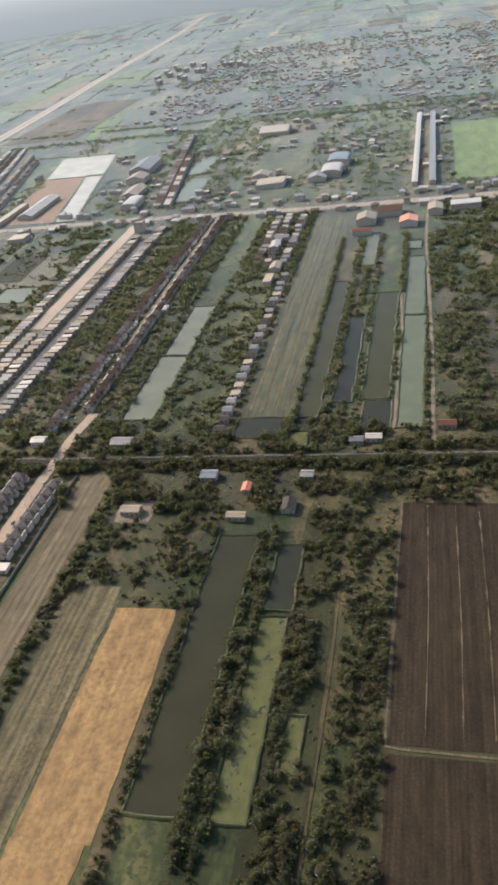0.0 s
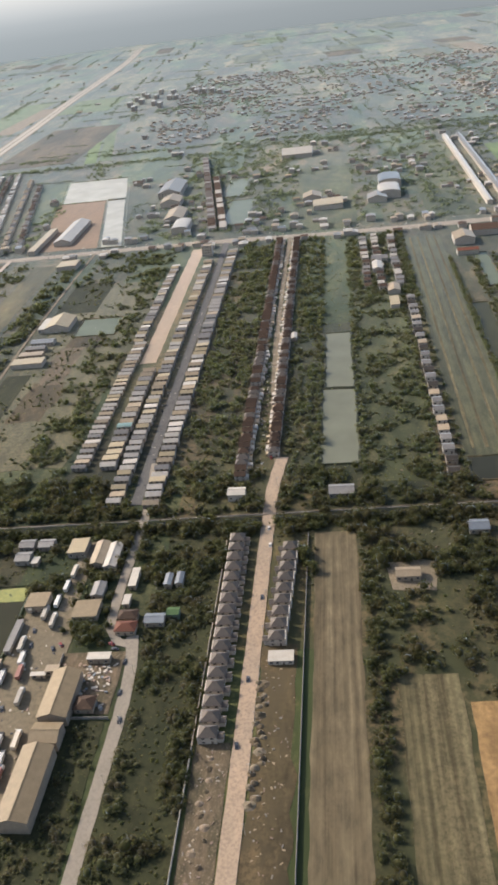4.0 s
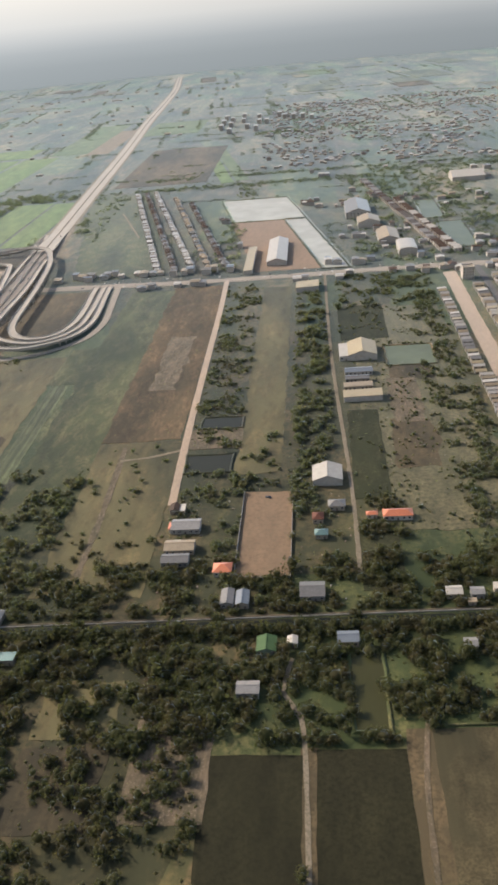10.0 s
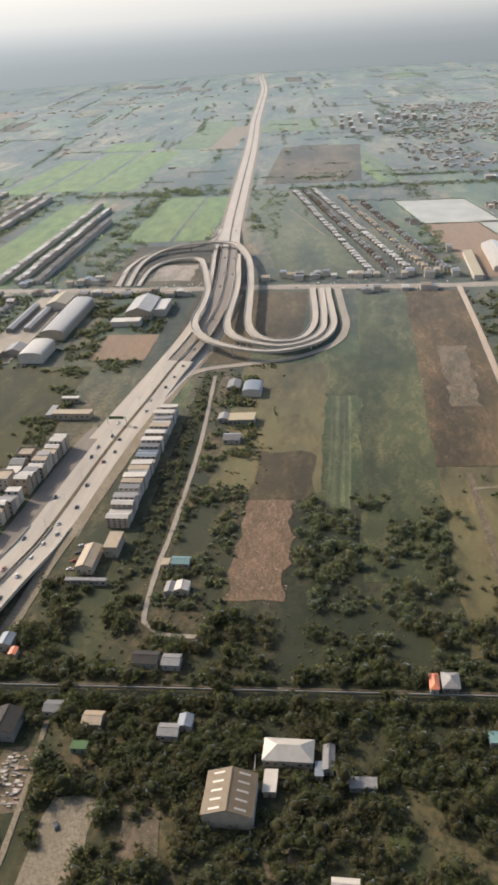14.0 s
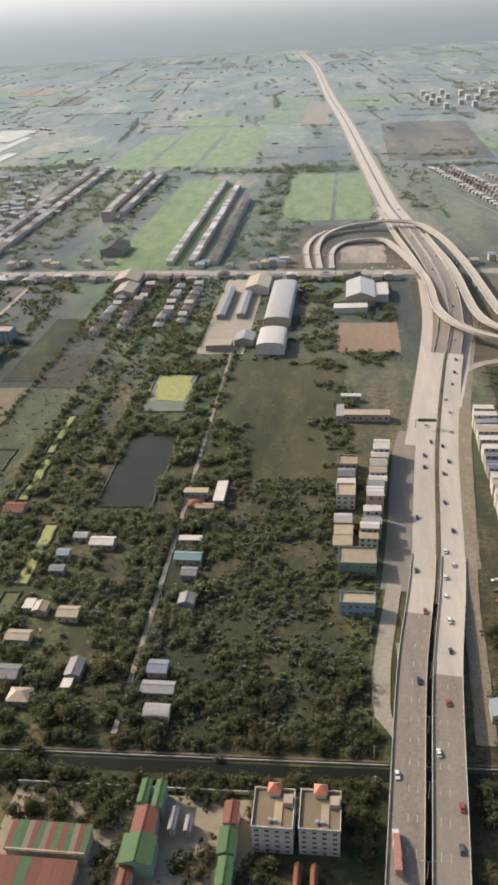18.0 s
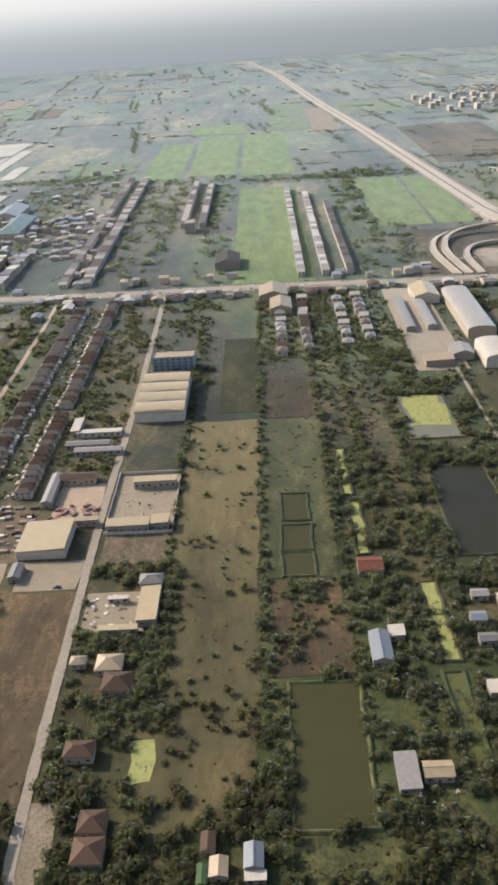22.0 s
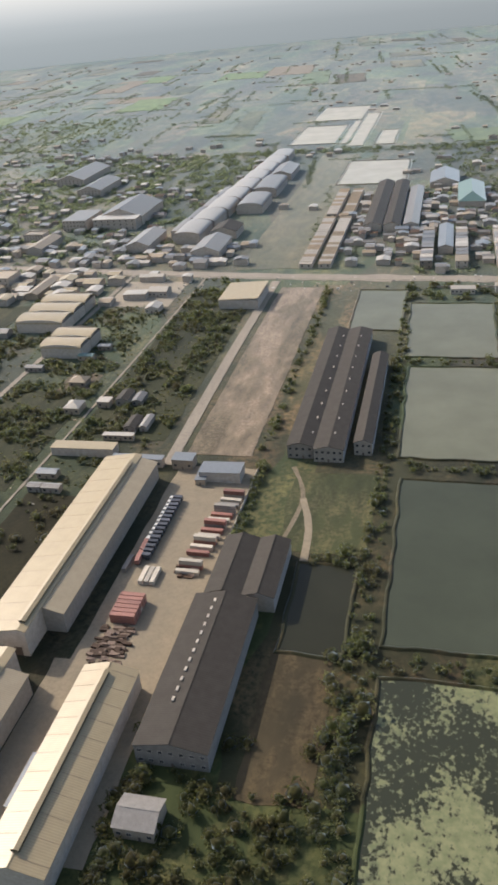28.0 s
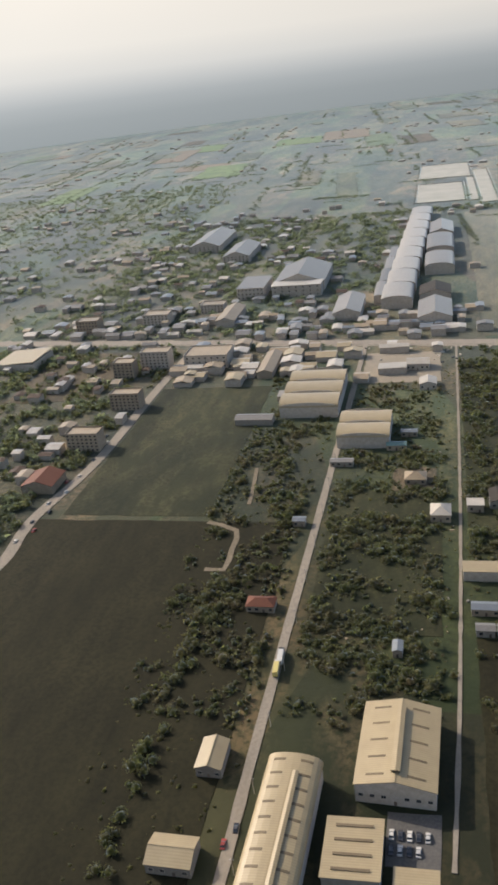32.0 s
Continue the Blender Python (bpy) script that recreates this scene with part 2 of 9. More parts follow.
PLOUGH = land("ploughed_soil", (0.034, 0.024, 0.0135), (0.026, 0.0185, 0.011), (0.044, 0.031, 0.018), 30, 1.5, furrow=2.6, depth=0.3, haze_sheen=0.12)
PALEPLOUGH = land("pale_tilled_soil", (0.15, 0.12, 0.072), (0.118, 0.096, 0.056), (0.135, 0.108, 0.064), 25, 2.5, furrow=5.2, depth=0.45, haze_sheen=0.4)
GREYPLOUGH = land("grey_tilled_soil", (0.15, 0.124, 0.068), (0.115, 0.098, 0.052), (0.095, 0.083, 0.043), 18, 2.5, furrow=4.3, depth=0.5, haze_sheen=0.4)
STUBBLE = land("tan_stubble", (0.31, 0.195, 0.082), (0.255, 0.16, 0.068), (0.22, 0.138, 0.062), 30, 3.0, stretch=(1, 0.5, 1), furrow=4.0, depth=0.14, haze_sheen=0.4)
OLIVEFIELD = land("olive_bare_field", (0.075, 0.06, 0.032), (0.054, 0.045, 0.024), (0.044, 0.038, 0.02), 34, 1.5, stretch=(1, 0.6, 1), furrow=3.2, depth=0.06, relief=0.4, haze_sheen=0.3, mottle=40.0)
WETFIELD = land("dark_wet_field", (0.0225, 0.0205, 0.009), (0.029, 0.0262, 0.0118), (0.0185, 0.0172, 0.0076), 60, 2.5, relief=0.5, haze_sheen=0.08)
FURROW = land("furrowed_beds", (0.082, 0.08, 0.04), (0.068, 0.068, 0.036), (0.055, 0.058, 0.03), 40, 2, furrow=6.0, depth=0.3)
CROP = land("crop_rows", (0.092, 0.1, 0.042), (0.074, 0.085, 0.036), (0.056, 0.062, 0.028), 25, 2, furrow=5.5, depth=0.7)
DIRT = land("orange_dirt", (0.40, 0.285, 0.185), (0.34, 0.255, 0.17), (0.27, 0.2, 0.14), 14, 1.6, (0.4, 0.6), relief=0.3)
REDLOT = land("red_earth", (0.225, 0.142, 0.082), (0.185, 0.122, 0.072), (0.16, 0.112, 0.066), 26, 3, relief=0.18, haze_sheen=0.5)
RUBBLE = land("rubble_ground", (0.155, 0.114, 0.07), (0.085, 0.07, 0.04), (0.195, 0.15, 0.102), 9, 1.1, (0.35, 0.6), (0.55, 0.62), relief=1.2, haze_sheen=0.5)
REDRUBBLE = land("red_rubble_ground", (0.175, 0.112, 0.068), (0.098, 0.07, 0.039), (0.215, 0.142, 0.09), 9, 1.1, (0.35, 0.6), (0.5, 0.62), relief=1.2, haze_sheen=0.4)
SAND = land("sandy_track", (0.25, 0.198, 0.138), (0.19, 0.15, 0.10), (0.135, 0.113, 0.07), 10, 1.2, (0.35, 0.6), relief=0.3, haze_sheen=0.4)
CHURN = land("churned_earth", (0.27, 0.205, 0.14), (0.105, 0.085, 0.05), (0.17, 0.13, 0.082), 34, 2.2, (0.44, 0.56), relief=0.8)
PASTURE = land("tan_green_pasture", (0.135, 0.112, 0.056), (0.092, 0.084, 0.04), (0.068, 0.064, 0.03), 45, 3)
YARD = land("yard_concrete", (0.268, 0.215, 0.142), (0.242, 0.196, 0.13), (0.215, 0.174, 0.116), 40, 2.2, stretch=(1, 1, 1), relief=0.05)
OILYARD = land("oily_yard_concrete", (0.20, 0.16, 0.10), (0.168, 0.135, 0.086), (0.14, 0.113, 0.072), 30, 2.2, stretch=(1, 1, 1), relief=0.05, haze_sheen=0.5)
ROADC = land("road_concrete", (0.294, 0.248, 0.189), (0.26, 0.22, 0.168), (0.227, 0.193, 0.147), 24, 1.6, relief=0.05, haze_sheen=0.4)
ASPHALT = land("asphalt", (0.105, 0.098, 0.088), (0.08, 0.075, 0.07), (0.13, 0.12, 0.105), 20, 1.0, relief=0.05, haze_sheen=0.4)
HIGHWAY = land("highway_surface", (0.40, 0.345, 0.27), (0.33, 0.285, 0.225), (0.36, 0.31, 0.245), 30, 1.2, stretch=(1.6, 0.15, 1), relief=0.03, haze_sheen=0.4)
DECK = land("bridge_asphalt", (0.19, 0.156, 0.118), (0.158, 0.13, 0.1), (0.208, 0.172, 0.13), 30, 1.2, stretch=(1.6, 0.15, 1), relief=0.03, haze_sheen=0.4)
WATER = water_mat("pond_water", (0.034, 0.033, 0.017), 0.1)
DARKWATER = water_mat("dark_water", (0.03, 0.03, 0.019))
GREENWATER = water_mat("green_water", (0.047, 0.045, 0.018), 0.1)
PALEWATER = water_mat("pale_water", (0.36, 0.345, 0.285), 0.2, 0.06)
TEALWATER = water_mat("teal_water", (0.115, 0.127, 0.078), 0.1)
SLATEWATER = water_mat("slate_water", (0.056, 0.062, 0.042), 0.1)
GREYWATER = water_mat("grey_green_water", (0.145, 0.145, 0.10), 0.12)
CANALWATER = water_mat("canal_water", (0.011, 0.012, 0.007), 0.3)
YELLOWWEED = weed_mat("yellow_weed", (0.05, 0.048, 0.028), (0.335, 0.3, 0.105), (0.25, 0.226, 0.082), 0.83, 2.4)
PALEWEED = weed_mat("pale_weed", (0.034, 0.036, 0.02), (0.205, 0.205, 0.10), (0.13, 0.142, 0.068), 0.93, 2.0, 15.0)
GREENSCUM = weed_mat("green_scum", (0.04, 0.044, 0.018), (0.088, 0.088, 0.022), (0.062, 0.066, 0.018), 0.80, 2.6)
SCUM = weed_mat("bright_scum", (0.10, 0.11, 0.05), (0.29, 0.28, 0.085), (0.21, 0.215, 0.07), 0.74, 1.6)
LEAF = leafage("leaves", (0.052, 0.056, 0.022), (0.098, 0.095, 0.037), (0.08, 0.067, 0.03), 0.55, 0.6)
# the same foliage made paler, haze of the middle distance put into its colour
LEAF_MID = leafage("mid_leaves_hazed", (0.078, 0.088, 0.037), (0.142, 0.14, 0.062), (0.122, 0.108, 0.052), 0.68, 1.0, 0.4)
LEAF_WEED = leafage("weed_leaves", (0.10, 0.11, 0.045), (0.17, 0.158, 0.07), (0.15, 0.125, 0.065), 0.7, 0.6, 0.33)
# paler and bluer still: far haze painted into the leaf colour
LEAF_FAR = leafage("far_leaves_hazed", (0.11, 0.13, 0.085), (0.155, 0.165, 0.11), (0.13, 0.14, 0.09), 0.75, 1.0, 0.5)
LEAF2 = leafage("scrub_leaves", (0.07, 0.075, 0.03), (0.125, 0.118, 0.052), (0.11, 0.09, 0.05), 0.45, 0.5)
LEAF3 = leafage("yellow_leaves", (0.13, 0.14, 0.04), (0.2, 0.2, 0.06), (0.16, 0.17, 0.05))
BARK = paint("bark", (0.12, 0.095, 0.07), 0.9, 0.2)
R_WHITE = paint("white_metal_roof", (0.44, 0.39, 0.315), 0.45, 0.5, 0.12, 0.35, 4, rib=0.8)
R_TAN = paint("tan_sheet_roof", (0.31, 0.235, 0.142), 0.5, 0.5, 0.15, 0.45, 4, rib=0.8, sheen=0.3)
R_CREAM = paint("cream_metal_roof", (0.345, 0.27, 0.15), 0.45, 0.5, 0.05, 0.25, 6, rib=1.0, rib_axis="Y", sheen=0.35)
R_PALE = paint("beige_metal_roof", (0.36, 0.325, 0.275), 0.5, 0.4, 0.12, 0.4, 4, rib=0.8)
R_UMBER = paint("umber_metal_roof", (0.16, 0.118, 0.068), 0.6, 0.3, 0.1, 0.4, 4, rib=0.8, sheen=0.25)
R_GREY = paint("grey_sheet_roof", (0.195, 0.18, 0.16), 0.55, 0.4, 0.3, 0.5, 2)
R_DARK = paint("dark_fibre_roof", (0.048, 0.041, 0.033), 0.75, 0.2, 0.12, 0.5, 5, rib=1.1, rib_axis="Y", sheen=0.1)
R_ESTATE = paint("grey_brown_tile_roof", (0.125, 0.10, 0.078), 0.6, 0.35, 0.1, 0.4, 1.5, rib=0.35, rib_axis="Y", sheen=0.25)
R_OCHRE = paint("ochre_sheet_roof", (0.24, 0.178, 0.1), 0.6, 0.3, 0.12, 0.4, 4, rib=0.8, sheen=0.15)
R_WING = paint("dull_tan_roof", (0.34, 0.272, 0.172), 0.55, 0.4, 0.05, 0.3, 5, rib=1.0, rib_axis="Y")
R_BROWN = paint("brown_tile_roof", (0.082, 0.049, 0.03), 0.7, 0.2, 0.2, 0.5, 1.5, rib=0.35, rib_axis="Y", sheen=0.12)
R_ORANGE = paint("orange_tile_roof", (0.55, 0.175, 0.08), 0.5, 0.4, 0.15, 0.3, 1.5)
R_RED = paint("red_tile_roof", (0.15, 0.058, 0.034), 0.7, 0.2, 0.15, 0.35, 1.5, sheen=0.1)
R_TEAL = paint("teal_metal_roof", (0.125, 0.205, 0.18), 0.45, 0.5, 0.15, 0.3, 2, rib=0.5)
R_GREEN = paint("green_metal_roof", (0.062, 0.108, 0.04), 0.7, 0.2, 0.12, 0.35, 2, rib=0.5, sheen=0.1)
R_BLUE = paint("blue_grey_metal_roof", (0.155, 0.17, 0.182), 0.45, 0.5, 0.12, 0.3, 2, rib=0.5)
WALL_W = paint("white_render", (0.48, 0.42, 0.345), 0.8, 0.2, 0.12, 0.5, 2.5)
WALL_T = paint("tan_render", (0.34, 0.275, 0.2), 0.8, 0.2, 0.2, 0.5, 2.5)
WALL_G = paint("grey_block_wall", (0.27, 0.24, 0.2), 0.85, 0.2, 0.2, 0.5, 2)
WALL_GREEN = paint("green_render", (0.17, 0.21, 0.145), 0.8, 0.2, 0.05)
WALL_BLUE = paint("blue_render", (0.2, 0.245, 0.265), 0.8, 0.2, 0.05)
GLASS = paint("window_glass", (0.03, 0.035, 0.04), 0.08, 0.6, 0.3, 0.1)
DOORM = paint("door_paint", (0.13, 0.095, 0.07), 0.6, 0.3, 0.4)
CONCRETE = paint("bare_concrete", (0.42, 0.375, 0.31), 0.8, 0.2, 0.1, 0.5, 4)
STEEL = paint("galvanised_steel", (0.35, 0.34, 0.32), 0.4, 0.5, 0.1, 0.3, metal=0.6)
LINE = paint("road_paint", (0.42, 0.385, 0.32), 0.6, 0.3, 0.1, 0.4)
TYRE = paint("tyre_rubber", (0.02, 0.02, 0.02), 0.8, 0.2)
CARW = paint("white_car_paint", (0.58, 0.55, 0.49), 0.25, 0.5, 0.15, 0.1)
CARD = paint("dark_car_paint", (0.05, 0.05, 0.055), 0.25, 0.5, 0.6, 0.1)
CARR = paint("red_car_paint", (0.3, 0.05, 0.035), 0.25, 0.5, 0.3, 0.1)
BOXR = paint("rust_red_container", (0.26, 0.115, 0.085), 0.6, 0.4, 0.25, 0.5, 1.0)
BOXW = paint("pale_container", (0.46, 0.405, 0.32), 0.6, 0.4, 0.25, 0.4, 1.0)
BOXB = paint("blue_grey_container", (0.22, 0.2, 0.17), 0.6, 0.4, 0.3, 0.4, 1.0)
RUST = paint("rusty_scrap", (0.24, 0.17, 0.125), 0.8, 0.3, 0.4, 0.6, 0.8)
YELLOWP = paint("yellow_truck_paint", (0.55, 0.45, 0.15), 0.4, 0.5, 0.1, 0.2)


# ---- building blocks ----
class Shape:
    """Collects vertices and faces of one part."""

    def __init__(self):
        self.v, self.f = [], []

    def add(self, v, f):
        n = len(self.v)
        self.v += v
        self.f += [tuple(i + n for i in q) for q in f]
        return self

    def box(self, x0, x1, y0, y1, z0, z1):
        return self.add([(x0, y0, z0), (x1, y0, z0), (x1, y1, z0), (x0, y1, z0), (x0, y0, z1), (x1, y0, z1), (x1, y1, z1), (x0, y1, z1)],
                        [(0, 3, 2, 1), (4, 5, 6, 7), (0, 1, 5, 4), (1, 2, 6, 5), (2, 3, 7, 6), (3, 0, 4, 7)])

    def tube(self, a, b, r0, r1, n=6):
        a, b = Vector(a), Vector(b)
        q = (b - a).to_track_quat("Z", "Y")
        v = []
        for p, r in ((a, r0), (b, r1)):
            v += [tuple(p + q @ Vector((r * math.cos(6.2832 * i / n), r * math.sin(6.2832 * i / n), 0))) for i in range(n)]
        f = [(i, (i + 1) % n, n + (i + 1) % n, n + i) for i in range(n)] + [tuple(range(n - 1, -1, -1)), tuple(range(n, 2 * n))]
        return self.add(v, f)

    def mesh(self, name, mat):
        me = bpy.data.meshes.new(name)
        me.from_pydata(self.v, [], self.f)
        me.materials.append(mat)
        return me


def part(name, shape, mat, parent=None, label="", at=None):
    me = shape if isinstance(shape, bpy.types.Mesh) else shape.mesh(name, mat)
    ob = new(name, me)
    ob.parent = parent
    if at:
        ob.location = at
    if label:
        tagged(ob, label)
    return ob


def thing(name, x, y, label, category, group="", z=0.0, turn=0.0, kind=""):
    ob = new(name)
    ob.location, ob.rotation_euler[2] = (x, y, z), radians(turn)
    return tagged(ob, label, category, group, kind)


def big_mesh(name, v, f, mat):
    """One mesh from numpy arrays of corners and triangles."""
    me = bpy.data.meshes.new(name)
    me.vertices.add(len(v))
    me.vertices.foreach_set("co", v.astype(np.float32).ravel())
    me.loops.add(f.size)
    me.loops.foreach_set("vertex_index", f.astype(np.int32).ravel())
    me.polygons.add(len(f))
    me.polygons.foreach_set("loop_start", np.arange(0, f.size, f.shape[1], dtype=np.int32))
    me.update(calc_edges=True)
    me.materials.append(mat)
    return me


TAKEN = set()


def claim(x0, x1, y0, y1):
    """Keeps plants off a rectangle."""
    for i in range(int(x0 // 2), int(x1 // 2) + 1):
        for j in range(int(y0 // 2), int(y1 // 2) + 1):
            TAKEN.add((i, j))


def clear(x, y):
    return (int(x // 2), int(y // 2)) not in TAKEN


# ---- ground, fields, roads, water ----
rng = np.random.default_rng(7)
laid = [0]


def height_of(layer):
    laid[0] += 1
    return 0.07 * layer + 0.0035 * (laid[0] % 19)


def rim(x0, x1, y0, y1, wob, step=9.0, lean=0.0):
    """The outline of a plot with slightly wandering edges, anticlockwise."""
    pts = []
    for (ax, ay), (bx, by) in (((x0, y0), (x1, y0)), ((x1, y0), (x1, y1)), ((x1, y1), (x0, y1)), ((x0, y1), (x0, y0))):
        n = max(1, int(math.hypot(bx - ax, by - ay) / step))
        for i in range(n):
            k = i / n
            x, y = ax + (bx - ax) * k, ay + (by - ay) * k
            d = noise.noise_vector(Vector((x * 0.07, y * 0.07, 3.1))) * wob
            pts.append((x + d.x + lean * (y - (y0 + y1) / 2), y + d.y))
    return pts


def plot(name, x0, x1, y0, y1, mat, label, category="field", layer=1, wob=1.2, lean=0.0):
    pts = rim(x0, x1, y0, y1, wob, lean=lean)
    z = height_of(layer)
    cx, cy = (x0 + x1) / 2, (y0 + y1) / 2
    s = Shape()
    n = len(pts)
    s.add([(x - cx, y - cy, 0) for x, y in pts] + [(x - cx, y - cy, -z - 0.3) for x, y in pts],
          [tuple(range(n))] + [(i, n + i, n + (i + 1) % n, (i + 1) % n) for i in range(n)])
    ob = new(name, s.mesh(name, mat))
    ob.location = (cx, cy, z)
    return tagged(ob, label, category, kind="structure")


def pond(x0, x1, y0, y1, mat, label, bank=2.2, rise=0.9, bank_mat=None, layer=4, wob=1.0, name="pond", lean=0.0):
    """Water held by a low earth bank with a sloping inner side."""
    pts = rim(x0, x1, y0, y1, wob, 7, lean)
    cx, cy = (x0 + x1) / 2, (y0 + y1) / 2
    root = thing(name, cx, cy, label, "water", kind="structure")
    claim(x0 + 1, x1 - 1, y0 + 1, y1 - 1)
    z = height_of(layer)
    s = Shape()
    s.add([(x - cx, y - cy, z) for x, y in pts], [tuple(range(len(pts)))])
    part("water_surface", s, mat, root)
    b = Shape()
    n, rings = len(pts), []
    for k, h in ((-0.15, 0.0), (0.35, rise), (0.75, rise), (1.25, -0.1)):
        for x, y in pts:
            xs = x - lean * (y - cy)
            dx = (1 if xs > cx else -1) * min(1, abs(xs - cx) / max(1, (x1 - x0) / 2 - 1.5)) ** 12
            dy = (1 if y > cy else -1) * min(1, abs(y - cy) / max(1, (y1 - y0) / 2 - 1.5)) ** 12
            e = noise.noise(Vector((x * 0.2, y * 0.2, 0))) * 0.35
            rings.append((x - cx + dx * bank * k, y - cy + dy * bank * k, z + h * (1 + e)))
    b.add(rings, [(j * n + i, j * n + (i + 1) % n, (j + 1) * n + (i + 1) % n, (j + 1) * n + i) for j in range(3) for i in range(n)])
    part("bank", b, bank_mat or SCRUB, root)
    return root


def smooth_line(pts, step=8.0):
    out = []
    P = [Vector((*p, 0)) if len(p) == 2 else Vector(p) for p in pts]
    for i in range(len(P) - 1):
        a, b, c, d = P[max(i - 1, 0)], P[i], P[i + 1], P[min(i + 2, len(P) - 1)]
        n = max(1, int((c - b).length / step))
        for k in range(n):
            t = k / n
            out.append(0.5 * ((2 * b) + (c - a) * t + (2 * a - 5 * b + 4 * c - d) * t * t + (3 * b - a - 3 * c + d) * t ** 3))
    out.append(P[-1])
    return out


def ribbon(line, w0, w1, z0, z1, ragged=0.0):
    """A band along a line from offset w0 to w1, from z0 up to z1."""
    s = Shape()
    v, n = [], len(line)
    for i, p in enumerate(line):
        d = line[min(i + 1, n - 1)] - line[max(i - 1, 0)]
        side = Vector((d.y, -d.x, 0)).normalized()
        e = noise.noise(Vector((p.x * 0.11, p.y * 0.11, 0))) * ragged
        a, b = p + side * (w0 - e), p + side * (w1 + e)
        v += [(a.x, a.y, p.z + z0), (a.x, a.y, p.z + z1), (b.x, b.y, p.z + z1), (b.x, b.y, p.z + z0)]
    f = []
    for i in range(n - 1):
        for j in range(4):
            f.append((4 * i + j, 4 * i + 4 + j, 4 * i + 4 + (j + 1) % 4, 4 * i + (j + 1) % 4))
    s.add(v, f + [(0, 1, 2, 3), (4 * n - 1, 4 * n - 2, 4 * n - 3, 4 * n - 4)])
    return s


def track(name, pts, width, mat, label, layer=5, ragged=0.5, category="road"):
    z = height_of(layer)
    for p in smooth_line(pts, 2.0):
        claim(p.x - width / 2 - 0.5, p.x + width / 2 + 0.5, p.y - width / 2 - 0.5, p.y + width / 2 + 0.5)
    ob = new(name, ribbon(smooth_line(pts), -width / 2, width / 2, -0.3, z, ragged).mesh(name, mat))
    return tagged(ob, label, category, kind="structure")


def wall_line(pts, h=1.8, t=0.25, mat=None, label="pale rendered boundary wall"):
    ob = new("boundary_wall", ribbon(smooth_line(pts, 12), -t / 2, t / 2, 0, h).mesh("boundary_wall", mat or WALL_W))
    return tagged(ob, label, "wall", kind="structure")


# ---- roofs and buildings ----
def gable(w, d, z, rise, axis="y", over=0.0, thick=0.18):
    """A pitched roof of real thickness; the ridge runs along axis."""
    s = Shape()
    a, b = (w, d) if axis == "y" else (d, w)
    a, b = a / 2 + over, b / 2 + over
    sec = [(-a, z), (0, z + rise), (a, z), (a, z - thick), (0, z + rise - thick * 1.3), (-a, z - thick)]
    v = [((p, e, q) if axis == "y" else (e, -p, q)) for e in (-b, b) for p, q in sec]
    return s.add(v, [(0, 6, 7, 1), (1, 7, 8, 2), (2, 8, 9, 3), (3, 9, 10, 4), (4, 10, 11, 5), (5, 11, 6, 0), (0, 1, 4, 5), (1, 2, 3, 4), (11, 10, 7, 6), (10, 9, 8, 7)])


def hip(w, d, z, rise, over=0.0, thick=0.2):
    s = Shape()
    a, b = w / 2 + over, d / 2 + over
    k = min(a, b)
    r = [(-(a - k), 0), (a - k, 0)] if a >= b else [(0, -(b - k)), (0, b - k)]
    if a == b:
        r = [(-0.2, 0), (0.2, 0)]
    v = [(-a, -b, z), (a, -b, z), (a, b, z), (-a, b, z), (r[0][0], r[0][1], z + rise), (r[1][0], r[1][1], z + rise)]
    v += [(-a, -b, z - thick), (a, -b, z - thick), (a, b, z - thick), (-a, b, z - thick)]
    f = [(0, 1, 5, 4), (1, 2, 5), (2, 3, 4, 5), (3, 0, 4)] if a >= b else [(0, 1, 4), (1, 2, 5, 4), (2, 3, 5), (3, 0, 4, 5)]
    return s.add(v, f + [(9, 8, 7, 6), (0, 6, 7, 1), (1, 7, 8, 2), (2, 8, 9, 3), (3, 9, 6, 0)])


def arch(w, d, z, rise, axis="y", over=0.0, n=12, thick=0.2):
    s = Shape()
    a, b = (w, d) if axis == "y" else (d, w)
    a, b = a / 2 + over, b / 2 + over
    sec = [(-a * math.cos(math.pi * i / n), z + rise * math.sin(math.pi * i / n) ** 0.8 if 0 < i < n else z) for i in range(n + 1)]
    sec += [(p * 0.985, q - thick) for p, q in reversed(sec)]
    m = len(sec)
    v = [((p, e, q) if axis == "y" else (e, -p, q)) for e in (-b, b) for p, q in sec]
    f = [(i, m + i, m + (i + 1) % m, (i + 1) % m) for i in range(m)]
    f += [(i, i + 1, m - 2 - i, m - 1 - i) for i in range(n)] + [(2 * m - 1 - i, 2 * m - 2 - i, m + i + 1, m + i) for i in range(n)]
    return s.add(v, f)


def shed_roof(w, d, z, rise, thick=0.18):
    s = Shape()
    a, b = w / 2, d / 2
    return s.add([(-a, -b, z), (a, -b, z + rise), (a, b, z + rise), (-a, b, z), (-a, -b, z - thick), (a, -b, z + rise - thick), (a, b, z + rise - thick), (-a, b, z - thick)],
                 [(0, 1, 2, 3), (7, 6, 5, 4), (0, 4, 5, 1), (1, 5, 6, 2), (2, 6, 7, 3), (3, 7, 4, 0)])


